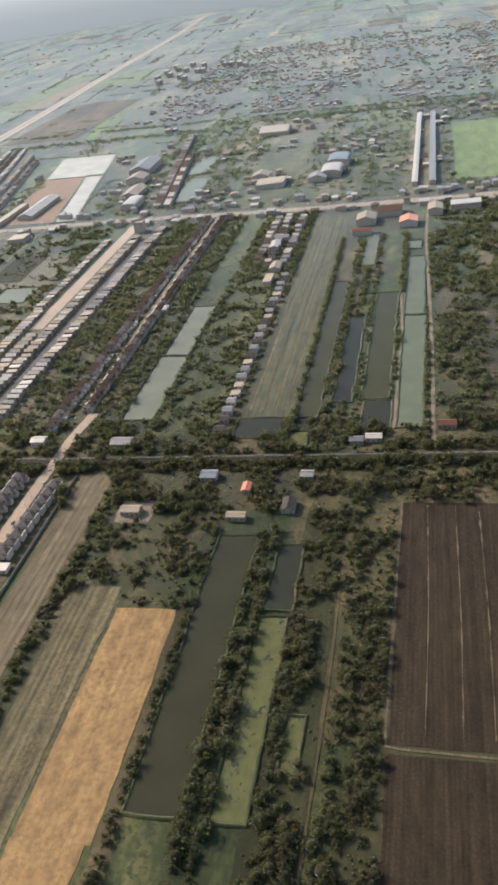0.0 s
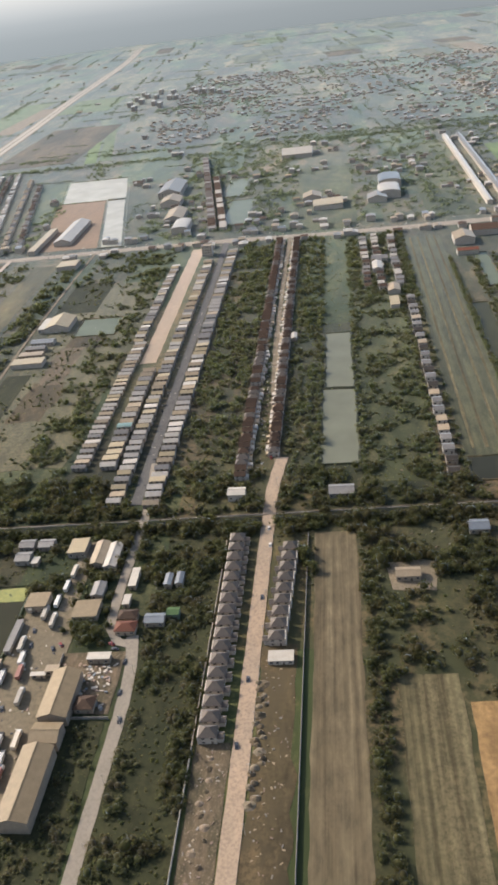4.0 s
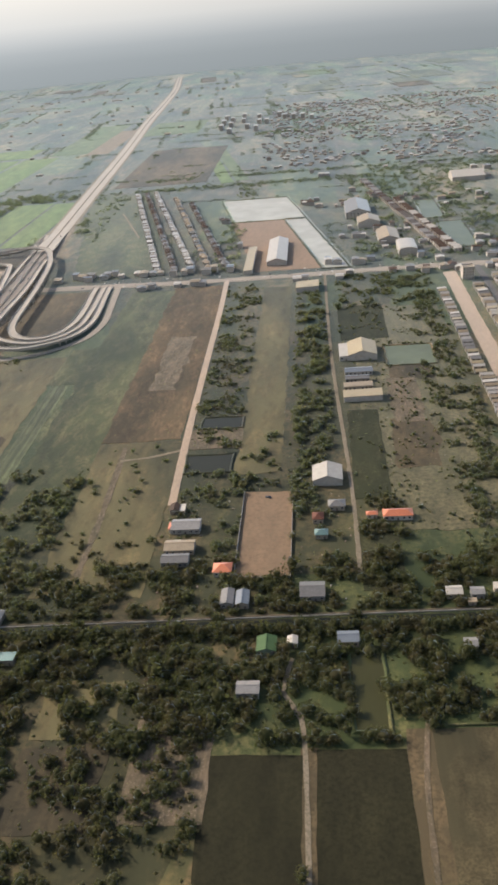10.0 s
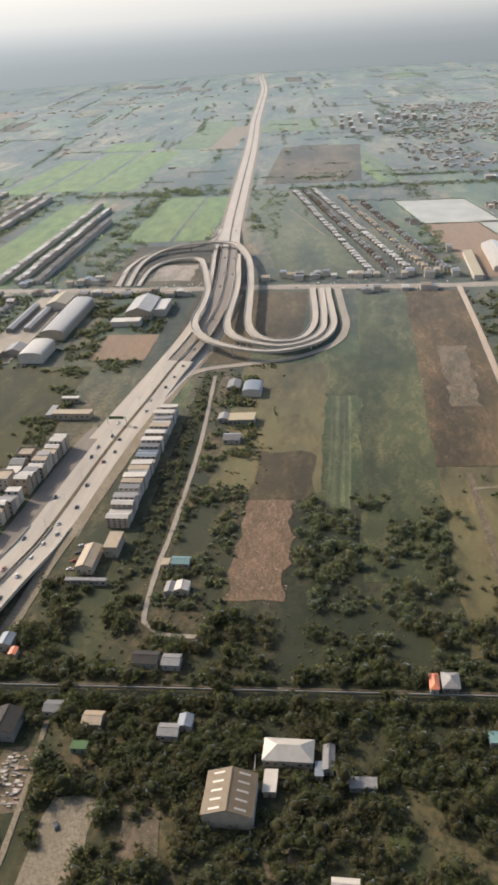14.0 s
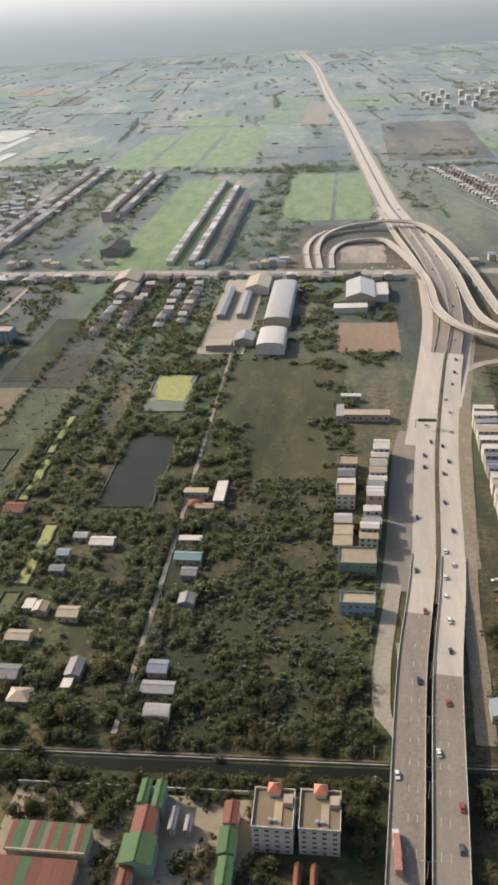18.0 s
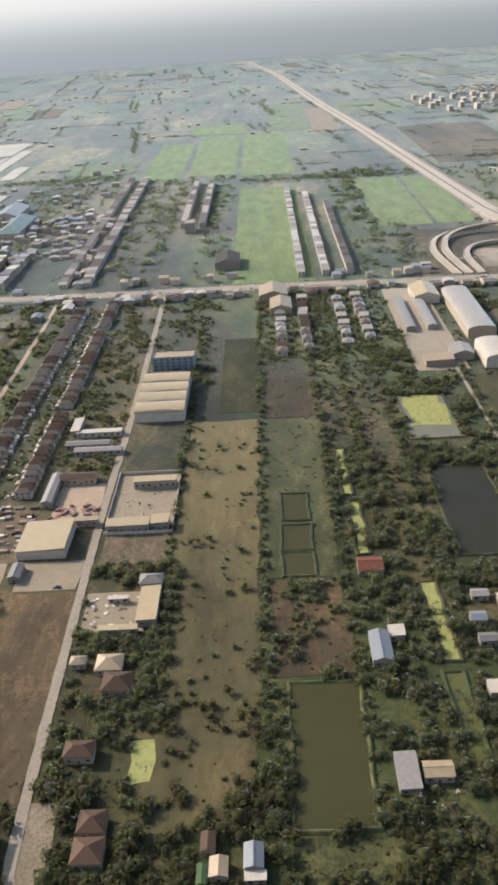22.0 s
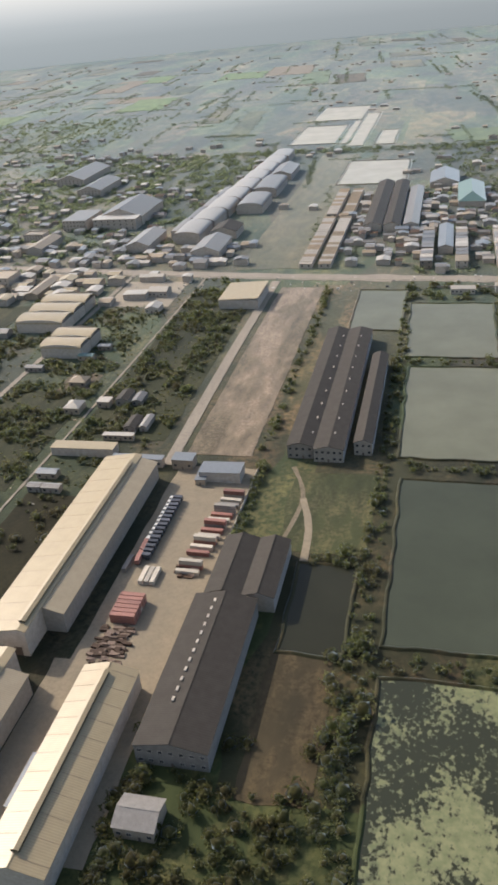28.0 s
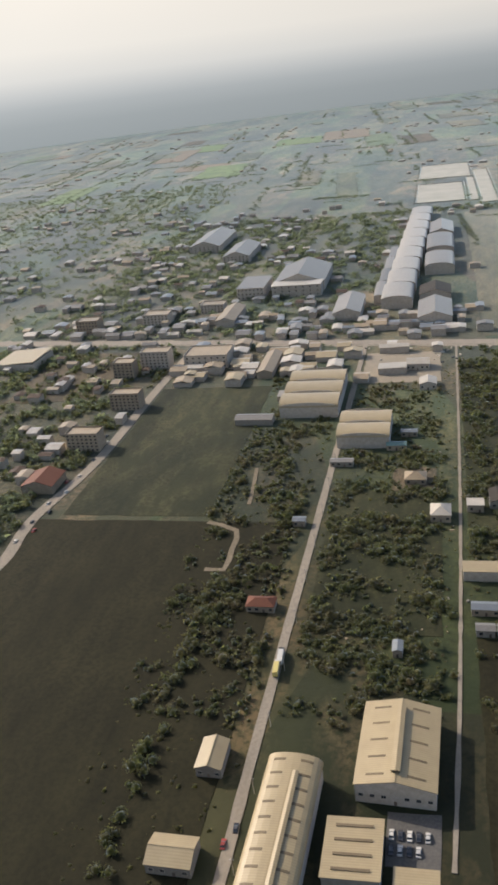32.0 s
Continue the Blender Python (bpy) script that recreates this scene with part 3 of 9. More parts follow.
def body(w, d, h, roof, rise, axis):
    """Outer walls with gable ends closed up to the roof."""
    s = Shape()
    a, b = w / 2, d / 2
    s.box(-a, a, -b, b, 0, h - 0.12)
    if roof == "gable":
        if axis == "y":
            for e in (-b, b - 0.2):
                s.add([(-a, e, h - 0.12), (a, e, h - 0.12), (0, e, h + rise - 0.45), (-a, e + 0.2, h - 0.12), (a, e + 0.2, h - 0.12), (0, e + 0.2, h + rise - 0.45)],
                      [(0, 1, 2), (5, 4, 3), (0, 2, 5, 3), (1, 4, 5, 2)])
        else:
            for e in (-a, a - 0.2):
                s.add([(e, -b, h - 0.12), (e, b, h - 0.12), (e, 0, h + rise - 0.45), (e + 0.2, -b, h - 0.12), (e + 0.2, b, h - 0.12), (e + 0.2, 0, h + rise - 0.45)],
                      [(2, 1, 0), (3, 4, 5), (3, 5, 2, 0), (2, 5, 4, 1)])
    elif roof == "arch":
        for e in (-b, b - 0.2):
            c = Shape()
            n = 12
            arc = [(-a * math.cos(math.pi * i / n) * 0.98, h - 0.2 + rise * math.sin(math.pi * i / n) ** 0.8 * 0.97 if 0 < i < n else h - 0.2) for i in range(n + 1)]
            c.add([(p, e, q) for p, q in arc] + [(p, e + 0.2, q) for p, q in arc], [tuple(range(n, -1, -1)), tuple(range(n + 1, 2 * n + 2))] + [(i, i + 1, n + 2 + i, n + 1 + i) for i in range(n)])
            s.add(c.v, c.f)
    return s


PANE, DOORS = {}, {}


def pane_mesh(w, h):
    k = (round(w, 1), round(h, 1))
    if k not in PANE:
        s = Shape().box(-w / 2, w / 2, -0.06, 0.0, 0, h)
        PANE[k] = s.mesh("window_pane", GLASS)
    return PANE[k]


FRAME = {}


def frame_mesh(w, h):
    k = (round(w, 1), round(h, 1))
    if k not in FRAME:
        s = Shape()
        for x0, x1, z0, z1 in ((-w / 2 - 0.12, w / 2 + 0.12, -0.14, 0), (-w / 2 - 0.12, w / 2 + 0.12, h, h + 0.1), (-w / 2 - 0.12, -w / 2, 0, h), (w / 2, w / 2 + 0.12, 0, h), (-0.04, 0.04, 0, h)):
            s.box(x0, x1, -0.11, 0, z0, z1)
        FRAME[k] = s.mesh("window_frame", WALL_W)
    return FRAME[k]


def door_mesh(w, h):
    k = (round(w, 1), round(h, 1))
    if k not in DOORS:
        DOORS[k] = Shape().box(-w / 2, w / 2, -0.07, 0, 0, h).mesh("door_leaf", DOORM)
    return DOORS[k]


def building(name, x, y, w, d, h, roof, roof_mat, wall_mat, label, category="house", axis=None, rise=None, floors=1, over=0.5, windows=True,
             monitor=False, strips=0, group="", turn=0.0, door=True, ribs=0, parapet=False, tanks=0, lite=False):
    if len(label.split()) < 5:
        label += " among trees and gardens" if y < 1140 else " beyond the cross road"
    root = thing(name, x, y, label, category, group, turn=turn)
    claim(x - w / 2 - 1, x + w / 2 + 1, y - d / 2 - 1.5, y + d / 2 + 1.5)
    axis = axis or ("y" if d >= w else "x")
    span = w if axis == "y" else d
    if rise is None:
        rise = {"gable": span * 0.17, "hip": min(w, d) * 0.26, "arch": span * 0.16, "shed": span * 0.05, "flat": 0}[roof]
    bw, bd = w - 2 * over, d - 2 * over
    part("wall", body(bw, bd, h, roof, rise * bw / w if axis == "y" else rise * bd / d, axis), wall_mat, root)
    if roof == "gable":
        part("roof", gable(w, d, h, rise, axis), roof_mat, root)
        c = Shape()
        if axis == "y":
            c.box(-0.25, 0.25, -d / 2, d / 2, h + rise - 0.05, h + rise + 0.12)
        else:
            c.box(-w / 2, w / 2, -0.25, 0.25, h + rise - 0.05, h + rise + 0.12)
        if not lite:
            part("ridge_cap", c, roof_mat, root)
    elif roof == "hip":
        part("roof", hip(w, d, h, rise), roof_mat, root)
    elif roof == "arch":
        part("roof", arch(w, d, h, rise, axis), roof_mat, root)
    elif roof == "shed":
        part("roof", shed_roof(w, d, h, rise), roof_mat, root)
    else:
        part("roof", Shape().box(-w / 2, w / 2, -d / 2, d / 2, h - 0.12, h + 0.12), roof_mat, root)
    if parapet:
        for i, q in enumerate(((-w / 2, w / 2, -d / 2, -d / 2 + 0.3), (-w / 2, w / 2, d / 2 - 0.3, d / 2), (-w / 2, -w / 2 + 0.3, -d / 2 + 0.3, d / 2 - 0.3), (w / 2 - 0.3, w / 2, -d / 2 + 0.3, d / 2 - 0.3))):
            part("parapet", Shape().box(*q, h + 0.12, h + 1.2), wall_mat, root)
    for i in range(tanks):
        part("roof_tank", Shape().tube((w * (0.25 - 0.2 * i), d * 0.25, h + 0.12), (w * (0.25 - 0.2 * i), d * 0.25, h + 2.0), 0.8, 0.8, 10), STEEL, root)
    if monitor:
        # raised ridge ventilator along most of the roof, leaving both ends free
        e = d / 2 * (0.93 if monitor is True else monitor)
        m = part("ridge_vent", gable(3.4, 2 * e, h + rise + 1.0, 0.5, "y"), roof_mat, root, "raised ridge ventilator")
        v = Shape()
        v.box(-1.5, -1.3, -e + 0.3, e - 0.3, h + rise - 0.8, h + rise + 0.98)
        v.box(1.3, 1.5, -e + 0.3, e - 0.3, h + rise - 0.8, h + rise + 0.98)
        part("louvre", v, R_DARK, m)
    if strips:
        # roof-lights lying on both slopes
        g = rise / (span / 2)
        for i in range(strips):
            yy = -d / 2 + d * (i + 0.5) / strips
            for sx in (-1, 1):
                s = Shape()
                xa, xb = sx * span * 0.14, sx * span * 0.36
                steps = 5 if roof == "arch" else 1
                for q in range(steps):
                    pa, pb = xa + (xb - xa) * q / steps, xa + (xb - xa) * (q + 1) / steps
                    if roof == "arch":
                        za, zb = (h + rise * (1 - (abs(u) / (span / 2)) ** 2) ** 0.4 + 0.1 for u in (pa, pb))
                    else:
                        za, zb = h + rise - g * abs(pa) + 0.06, h + rise - g * abs(pb) + 0.06
                    s.add([(pa, yy - 0.5, za), (pb, yy - 0.5, zb), (pb, yy + 0.5, zb), (pa, yy + 0.5, za), (pa, yy - 0.5, za - 0.25), (pb, yy - 0.5, zb - 0.25), (pb, yy + 0.5, zb - 0.25), (pa, yy + 0.5, za - 0.25)],
                          [(0, 1, 2, 3), (0, 4, 5, 1), (1, 5, 6, 2), (2, 6, 7, 3), (3, 7, 4, 0)])
                part("roof_light", s, R_WHITE if roof_mat is R_UMBER else R_UMBER, root, "pale roof-light strip" if roof_mat is R_UMBER else "dull brown roof-light strip")
    if ribs:
        g = rise / (span / 2)
        for i in range(ribs):
            yy = -d / 2 + d * (i + 0.5) / ribs
            for sx in (-1, 1):
                xa, xb = sx * 1.7, sx * span / 2
                s = Shape()
                za, zb = h + rise - g * abs(xa), h + rise - g * abs(xb)
                s.add([(xa, yy - 0.15, za + 0.08), (xb, yy - 0.15, zb + 0.08), (xb, yy + 0.15, zb + 0.08), (xa, yy + 0.15, za + 0.08), (xa, yy - 0.15, za - 0.1), (xb, yy - 0.15, zb - 0.1), (xb, yy + 0.15, zb - 0.1), (xa, yy + 0.15, za - 0.1)],
                      [(0, 1, 2, 3), (0, 4, 5, 1), (1, 5, 6, 2), (2, 6, 7, 3), (3, 7, 4, 0)])
                part("seam", s, R_TAN, root)
    if windows:
        fh = h / floors
        n = max(1, min(7, int(bw / 3.4)))
        ww = min(1.6, bw / n * 0.55)
        hh = min(1.4, fh * 0.42)
        for k in range(floors):
            for i in range(n):
                xx = -bw / 2 + bw * (i + 0.5) / n
                if k == 0 and door and i == n // 2:
                    part("door", door_mesh(1.1, 2.1), None, root, at=(xx, -bd / 2, 0))
                    continue
                p = part("window", pane_mesh(ww, hh), None, root, at=(xx, -bd / 2, k * fh + fh * 0.35))
                if not lite:
                    part("window_frame", frame_mesh(ww, hh), None, p)
    return root


# ---- plants ----
def leaf_ball(seed, leaves, lumps, leaf=0.22, squash=0.8, core=0.78):
    """A crown of unit radius: lumpy dark core and many loose leaf clumps."""
    r = np.random.default_rng(seed)
    bm = bmesh.new()
    bmesh.ops.create_icosphere(bm, subdivisions=1, radius=core)
    cv = np.array([v.co[:] for v in bm.verts])
    cf = np.array([[v.index for v in f.verts] for f in bm.faces])
    bm.free()
    lump = r.normal(size=(lumps, 3))
    lump /= np.linalg.norm(lump, axis=1)[:, None]
    size = r.uniform(0.25, 0.5, lumps)

    def swell(d):
        k = 0.72 + (np.clip((d @ lump.T - 0.55) / 0.45, 0, 1) * size).max(axis=1)
        return k

    d = cv / np.linalg.norm(cv, axis=1)[:, None]
    cv = d * (swell(d) * core * r.uniform(0.85, 1.1, len(d)))[:, None]
    n = r.normal(size=(leaves, 3))
    n[:, 2] = np.abs(n[:, 2]) - 0.45
    n /= np.linalg.norm(n, axis=1)[:, None]
    c = n * (swell(n) * r.uniform(0.82, 1.12, leaves))[:, None]
    t = r.normal(size=(leaves, 3, 3))
    t /= np.linalg.norm(t, axis=2)[:, :, None]
    lv = (c[:, None, :] + t * leaf * r.uniform(0.6, 1.3, leaves)[:, None, None]).reshape(-1, 3)
    lf = np.arange(len(lv)).reshape(-1, 3) + len(cv)
    v = np.vstack([cv, lv])
    v[:, 2] *= squash
    v[:, 2] -= v[:, 2].min() * 0.9
    return v, np.vstack([cf, lf])


NEAR = [leaf_ball(i, 190, 9, 0.2, 0.85) for i in range(6)]
MID = [leaf_ball(20 + i, 64, 8, 0.26, 0.8, 0.7) for i in range(6)]
FAR = [leaf_ball(40 + i, 22, 5, 0.5, 0.7, 0.3) for i in range(6)]
TINY = []
for i in range(6):
    v, f = leaf_ball(60 + i, 4, 4, 0.65, 0.7, 0.9)
    v[:12, 2] = np.maximum(v[:12, 2], 0.02)
    TINY.append((v, f[[k for k in range(len(f)) if k >= 20 or v[f[k]][:, 2].max() > 0.1]]))


def scatter(points, templates, mat, name, label, category="trees"):
    """Crowns at (x, y, radius, height factor), joined into one mesh."""
    if not len(points):
        return None
    vs, fs, n = [], [], 0
    for x, y, rad, hf in points:
        v, f = templates[int(rng.integers(len(templates)))]
        a = rng.uniform(0, 6.283)
        c, s = math.cos(a), math.sin(a)
        q = v * rad
        vs.append(np.column_stack([q[:, 0] * c - q[:, 1] * s + x, q[:, 0] * s + q[:, 1] * c + y, q[:, 2] * hf - 0.1]))
        fs.append(f + n)
        n += len(v)
    ob = new(name, big_mesh(name, np.vstack(vs), np.vstack(fs), mat))
    return tagged(ob, label, category, kind="stuff")


CROWD = {}
def grow(x0, x1, y0, y1, per, r0=1.6, r1=3.6, kind="tree", clump=0.0):
    """Trees or bushes in a plot; per: how many to 100 square metres."""
    n = int(abs((x1 - x0) * (y1 - y0)) / 100 * per)
    # trees farther off take the leaf copy lightened for haze
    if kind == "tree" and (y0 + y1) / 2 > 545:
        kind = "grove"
    key = (kind, int(((x0 + x1) / 2) // 250))
    box = CROWD.setdefault(key, [])
    made = tries = 0
    while made < n and tries < n * 4:
        tries += 1
        x, y = rng.uniform(x0, x1), rng.uniform(y0, y1)
        if clump and noise.noise(Vector((x * 0.045, y * 0.045, 5))) < clump - 0.35:
            continue
        if not clear(x, y):
            continue
        made += 1
        box.append((x, y, (r0 + (r1 - r0) * rng.random() ** 1.6) * (1.4 if rng.random() < 0.07 else 1.0), rng.uniform(0.75, 1.35) * (0.6 if kind == "weed" else 1.0)))


def hedge(x, y0, y1, width=4.0, gap=3.2, r0=1.5, r1=3.0, kind="tree"):
    grow(x - width / 2, x + width / 2, y0, y1, 100.0 / (gap * width), r0, r1, kind)


def hedge_x(y, x0, x1, width=4.0, gap=3.2, r0=1.5, r1=3.0, kind="tree"):
    grow(x0, x1, y - width / 2, y + width / 2, 100.0 / (gap * width), r0, r1, kind)


# ---- the land ----
C0 = Vector((-950.0, 230.0, 0.0))
s = Shape()
N, REACH = 96, 5600.0
ring = [(C0.x + REACH * math.cos(6.28319 * i / N), C0.y + REACH * math.sin(6.28319 * i / N), 0.0) for i in range(N)]
s.add([(C0.x, C0.y, 0.0)] + ring, [(0, 1 + i, 1 + (i + 1) % N) for i in range(N)])
tagged(new("ground", s.mesh("ground", SCRUB)), "flat green and brown scrub plain reaching into the haze", "ground", kind="structure")

# glowing shell all round: distance haze and low sky graded into its emission
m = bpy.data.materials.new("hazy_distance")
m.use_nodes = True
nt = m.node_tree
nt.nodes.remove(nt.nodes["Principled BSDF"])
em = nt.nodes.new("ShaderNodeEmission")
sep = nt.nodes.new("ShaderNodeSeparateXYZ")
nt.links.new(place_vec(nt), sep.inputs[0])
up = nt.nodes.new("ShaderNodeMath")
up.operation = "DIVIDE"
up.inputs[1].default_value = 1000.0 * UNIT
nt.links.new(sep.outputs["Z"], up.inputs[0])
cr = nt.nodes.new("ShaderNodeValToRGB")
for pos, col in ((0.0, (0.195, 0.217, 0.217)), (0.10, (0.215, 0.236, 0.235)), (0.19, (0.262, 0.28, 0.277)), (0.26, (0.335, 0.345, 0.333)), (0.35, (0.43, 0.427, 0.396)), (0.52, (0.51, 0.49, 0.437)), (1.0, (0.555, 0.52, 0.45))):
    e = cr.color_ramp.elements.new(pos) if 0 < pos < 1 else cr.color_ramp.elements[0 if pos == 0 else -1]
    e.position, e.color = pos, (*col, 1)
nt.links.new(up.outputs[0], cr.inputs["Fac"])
# emission grows westward, a painted glow on the sun's side
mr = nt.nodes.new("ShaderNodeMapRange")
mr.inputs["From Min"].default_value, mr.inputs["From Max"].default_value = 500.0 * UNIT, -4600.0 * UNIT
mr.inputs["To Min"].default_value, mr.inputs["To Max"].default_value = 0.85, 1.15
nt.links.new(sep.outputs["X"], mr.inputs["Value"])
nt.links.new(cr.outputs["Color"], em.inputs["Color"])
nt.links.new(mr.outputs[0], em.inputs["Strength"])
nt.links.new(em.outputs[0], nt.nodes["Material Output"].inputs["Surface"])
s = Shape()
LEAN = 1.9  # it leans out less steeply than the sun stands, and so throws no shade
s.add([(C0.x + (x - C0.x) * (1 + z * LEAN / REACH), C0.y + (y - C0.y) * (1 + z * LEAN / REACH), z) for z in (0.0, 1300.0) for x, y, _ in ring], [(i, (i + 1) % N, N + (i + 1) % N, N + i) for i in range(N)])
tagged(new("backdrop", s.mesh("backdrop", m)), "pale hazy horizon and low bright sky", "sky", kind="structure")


def canal_y(x):
    return 486 + (x - 60) * 0.0247


# far plain: loose fields, tree belts and pale roofs beyond the cross road
r2 = random.Random(11)
FARMATS = [(FARGREEN, "far green field"), (DRY, "far dry brown field"), (GRASS, "far dark green plot"), (MEADOW, "far olive meadow"), (RICE, "far bright green rice field"), (SAND, "far pale sandy lot")]
for k in range(210):
    x, y = r2.uniform(-5200, 2000), 1900 + 4600 * r2.random() ** 1.4
    w, d = r2.uniform(40, 170), r2.uniform(120, 420)
    if math.hypot(x - C0.x, y - C0.y) > 5100 or (-800 < x < 350 and y < 3000) or (-1600 < x < -560 and y < 2650) or (y < 2500 and -2050 < x < -1700) or -300 < x + 1108 + 0.105 * (y - 3046) < 120:
        continue
    mt = FARMATS[r2.choice((0, 1, 1, 2, 2, 2, 2, 3, 3, 4, 5))]
    plot("far_field", x, x + w, y, y + d, mt[0], mt[1], layer=1, wob=13, lean=-0.1).location.z = 0.3 + 0.004 * k


def far_belts(n, x0, x1, y0, y1, length=(120, 600), gap=9.0, r0=2.6, r1=5.5, spread=6.0):
    """Ragged tree lines along the old field strips, some across them."""
    for k in range(n):
        x, y, run = rng.uniform(x0, x1), rng.uniform(y0, y1), rng.uniform(*length)
        across = rng.random() < 0.3
        for j in range(int(run / gap)):
            a = j * gap * (0.55 if across else 1.0)
            px, py = (x + a, y - 0.06 * a) if across else (x - 0.1 * a, y + a)
            if noise.noise(Vector((px * 0.012, py * 0.008, 3.7))) < -0.22:
                continue
            px, py = px + rng.normal() * spread * 0.6, py + rng.normal() * spread
            if clear(px, py) and math.hypot(px - C0.x, py - C0.y) < 5200:
                # low crowns, so that less of their shaded sides shows
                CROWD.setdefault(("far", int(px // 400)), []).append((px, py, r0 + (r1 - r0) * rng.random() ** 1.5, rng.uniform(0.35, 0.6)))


def far_homes(n, x0, x1, y0, y1, name, label, mats, cut=-9.0, size=(7, 14), h=(4, 8)):
    """Countless small far houses: walls and pitched roofs joined by roof colour."""
    walls, roofs = Shape(), [Shape() for _ in mats]
    for k in range(n):
        x, y = rng.uniform(x0, x1), rng.uniform(y0, y1)
        x = round(x / 11) * 11 + rng.uniform(-3, 3)
        if noise.noise(Vector((x * 0.006, y * 0.006, 4))) < cut or not clear(x, y):
            continue
        w, d, hh = rng.uniform(*size), rng.uniform(*size), rng.uniform(*h)
        claim(x - w / 2, x + w / 2, y - d / 2, y + d / 2)
        walls.box(x - w / 2, x + w / 2, y - d / 2, y + d / 2, -0.2, hh)
        g = gable(w + 1, d + 1, hh, w * 0.12, "y" if rng.random() < 0.5 else "x")
        roofs[int(rng.integers(len(mats)))].add([(a + x, b + y, c) for a, b, c in g.v], g.f)
    t = thing(name, 0, 0, label, "houses", kind="stuff")
    part("walls", walls, WALL_W, t)
    for q, mt in zip(roofs, mats):
        if q.f:
            part("roofs", q, mt, t)


# ---- roads ----
canal = [(x, canal_y(x)) for x in (330, 60, -250, -550, -850, -1150, -1500, -1900, -2300)]
track("canal", [(x, y + 2.6) for x, y in canal], 6.0, CANALWATER, "still dark canal water between overgrown banks", 2, 0.8, "water")
north = [(x, y + 9.3) for x, y in canal]
track("canal_path", north, 0.9, RUBBLE, "narrow pale concrete path on the canal bank", 5, 0.1)
wall_line([(x, y + 7.4) for x, y in canal], 0.9, 0.35, CONCRETE, "low concrete canal embankment wall")
CROSS = [(420, 1162), (131, 1150), (-164, 1142), (-390, 1150), (-650, 1142), (-890, 1149), (-1083, 1148), (-1270, 1157), (-1480, 1157), (-1706, 1166), (-1900, 1179), (-2158, 1208), (-2391, 1234), (-2900, 1295)]
track("cross_road", CROSS, 10, ROADC, "busy two-lane concrete road with dusty verges", 5, 1.2)
track("verge", CROSS, 19, ROADC, "dusty pale road verge", 3, 4.0, "ground")
HW = [(-1015, 250), (-1001, 411), (-992, 515), (-980, 603), (-969, 734), (-952, 865), (-937, 960), (-932, 1045), (-933, 1100), (-939, 1177), (-950, 1280), (-961, 1377), (-974, 1500), (-998, 1800), (-1047, 2430), (-1103, 3046), (-1152, 3700), (-1214, 4470), (-1316, 5320), (-1335, 5520)]


def highway_line(step=10):
    line = smooth_line(HW, step)
    for p in line:
        # bridge over the canal and the long flyover over the cross road
        p.z = 6.5 * max(0, 1 - (abs(p.y - 462) / 130) ** 2) if p.y < 592 else 7.5 * max(0.0, 1 - (abs(p.y - 1150) / 330) ** 2)
    return line


HL = highway_line()
hw = thing("highway", 0, 0, "wide pale concrete dual carriageway with a median strip", "road", kind="structure")
for w0, w1, split in ((-15.0, -1.6, 560), (1.2, 14.4, 520)):
    part("carriageway", ribbon([p for p in HL if split - 9 < p.y < 905], w0, w1, -1.4, 0.45), HIGHWAY, hw)
    part("carriageway", ribbon([p for p in HL if p.y > 1335], w0, w1, -1.4, 0.45), HIGHWAY, hw)
    part("bridge_deck", ribbon([p for p in HL if p.y < split + 2], w0, w1, -1.4, 0.46), DECK, hw)
for w0, w1 in ((-11.6, -0.9), (0.9, 11.6)):
    part("flyover_deck", ribbon([p for p in HL if 895 < p.y < 1346], w0, w1, -1.5, 0.47), DECK, hw)
    for o in (w0 - 0.1, w1 - 0.25):
        part("parapet", ribbon([p for p in HL if 895 < p.y < 1346], o, o + 0.35, 0.4, 1.5), CONCRETE, hw)
    for p in HL:
        if 930 < p.y < 1300 and int(p.y / 10) % 4 == 0 and not 1125 < p.y < 1175:
            part("pier", Shape().box(p.x + (w0 + w1) / 2 - 1.0, p.x + (w0 + w1) / 2 + 1.0, p.y - 1.0, p.y + 1.0, 0, p.z - 1.2), CONCRETE, hw)
part("median", ribbon([p for p in HL if 560 < p.y < 900], -1.6, 1.2, -0.3, 0.6), DRY, hw)
part("median", ribbon([p for p in HL if p.y > 1340], -1.6, 1.2, -0.3, 0.6), DRY, hw)
for o in (-15.2, -1.7, 1.1, 14.4):
    part("barrier", ribbon([p for p in HL if p.y < 620], o, o + 0.3, 0.4, 1.35), CONCRETE, hw)
for o in (-7.8, -4.4, 4.4, 7.8):
    dash = Shape()
    fine = smooth_line(HW, 3)
    for i in range(0, len(fine) - 1, 4):
        if fine[i].y > 1400:
            break
        a, b = fine[i].copy(), fine[i + 1].copy()
        for q in (a, b):
            q.z = 6.5 * max(0, 1 - (abs(q.y - 462) / 130) ** 2) if q.y < 592 else 7.5 * max(0.0, 1 - (abs(q.y - 1150) / 330) ** 2)
        r = ribbon([a, b], o - 0.09, o + 0.09, 0.40, 0.465)
        dash.add(r.v, r.f)
    part("lane_marking", dash, LINE, hw)
track("highway_verge", HW[12:], 40, SAND, "narrow sandy shoulder beside the far highway", 3, 0.8, "ground")
track("highway_verge", HW[3:13], 46, SAND, "sandy shoulder beside the highway", 3, 0.8, "ground")
for p in HL:
    claim(p.x - 20, p.x + 20, p.y - 6, p.y + 6)
track("front_road", [(-942, 780), (-948, 752), (-959.5, 635), (-966, 577), (-968, 530), (-971, 480)], 9, SAND, "dusty frontage road beside the highway", 5)
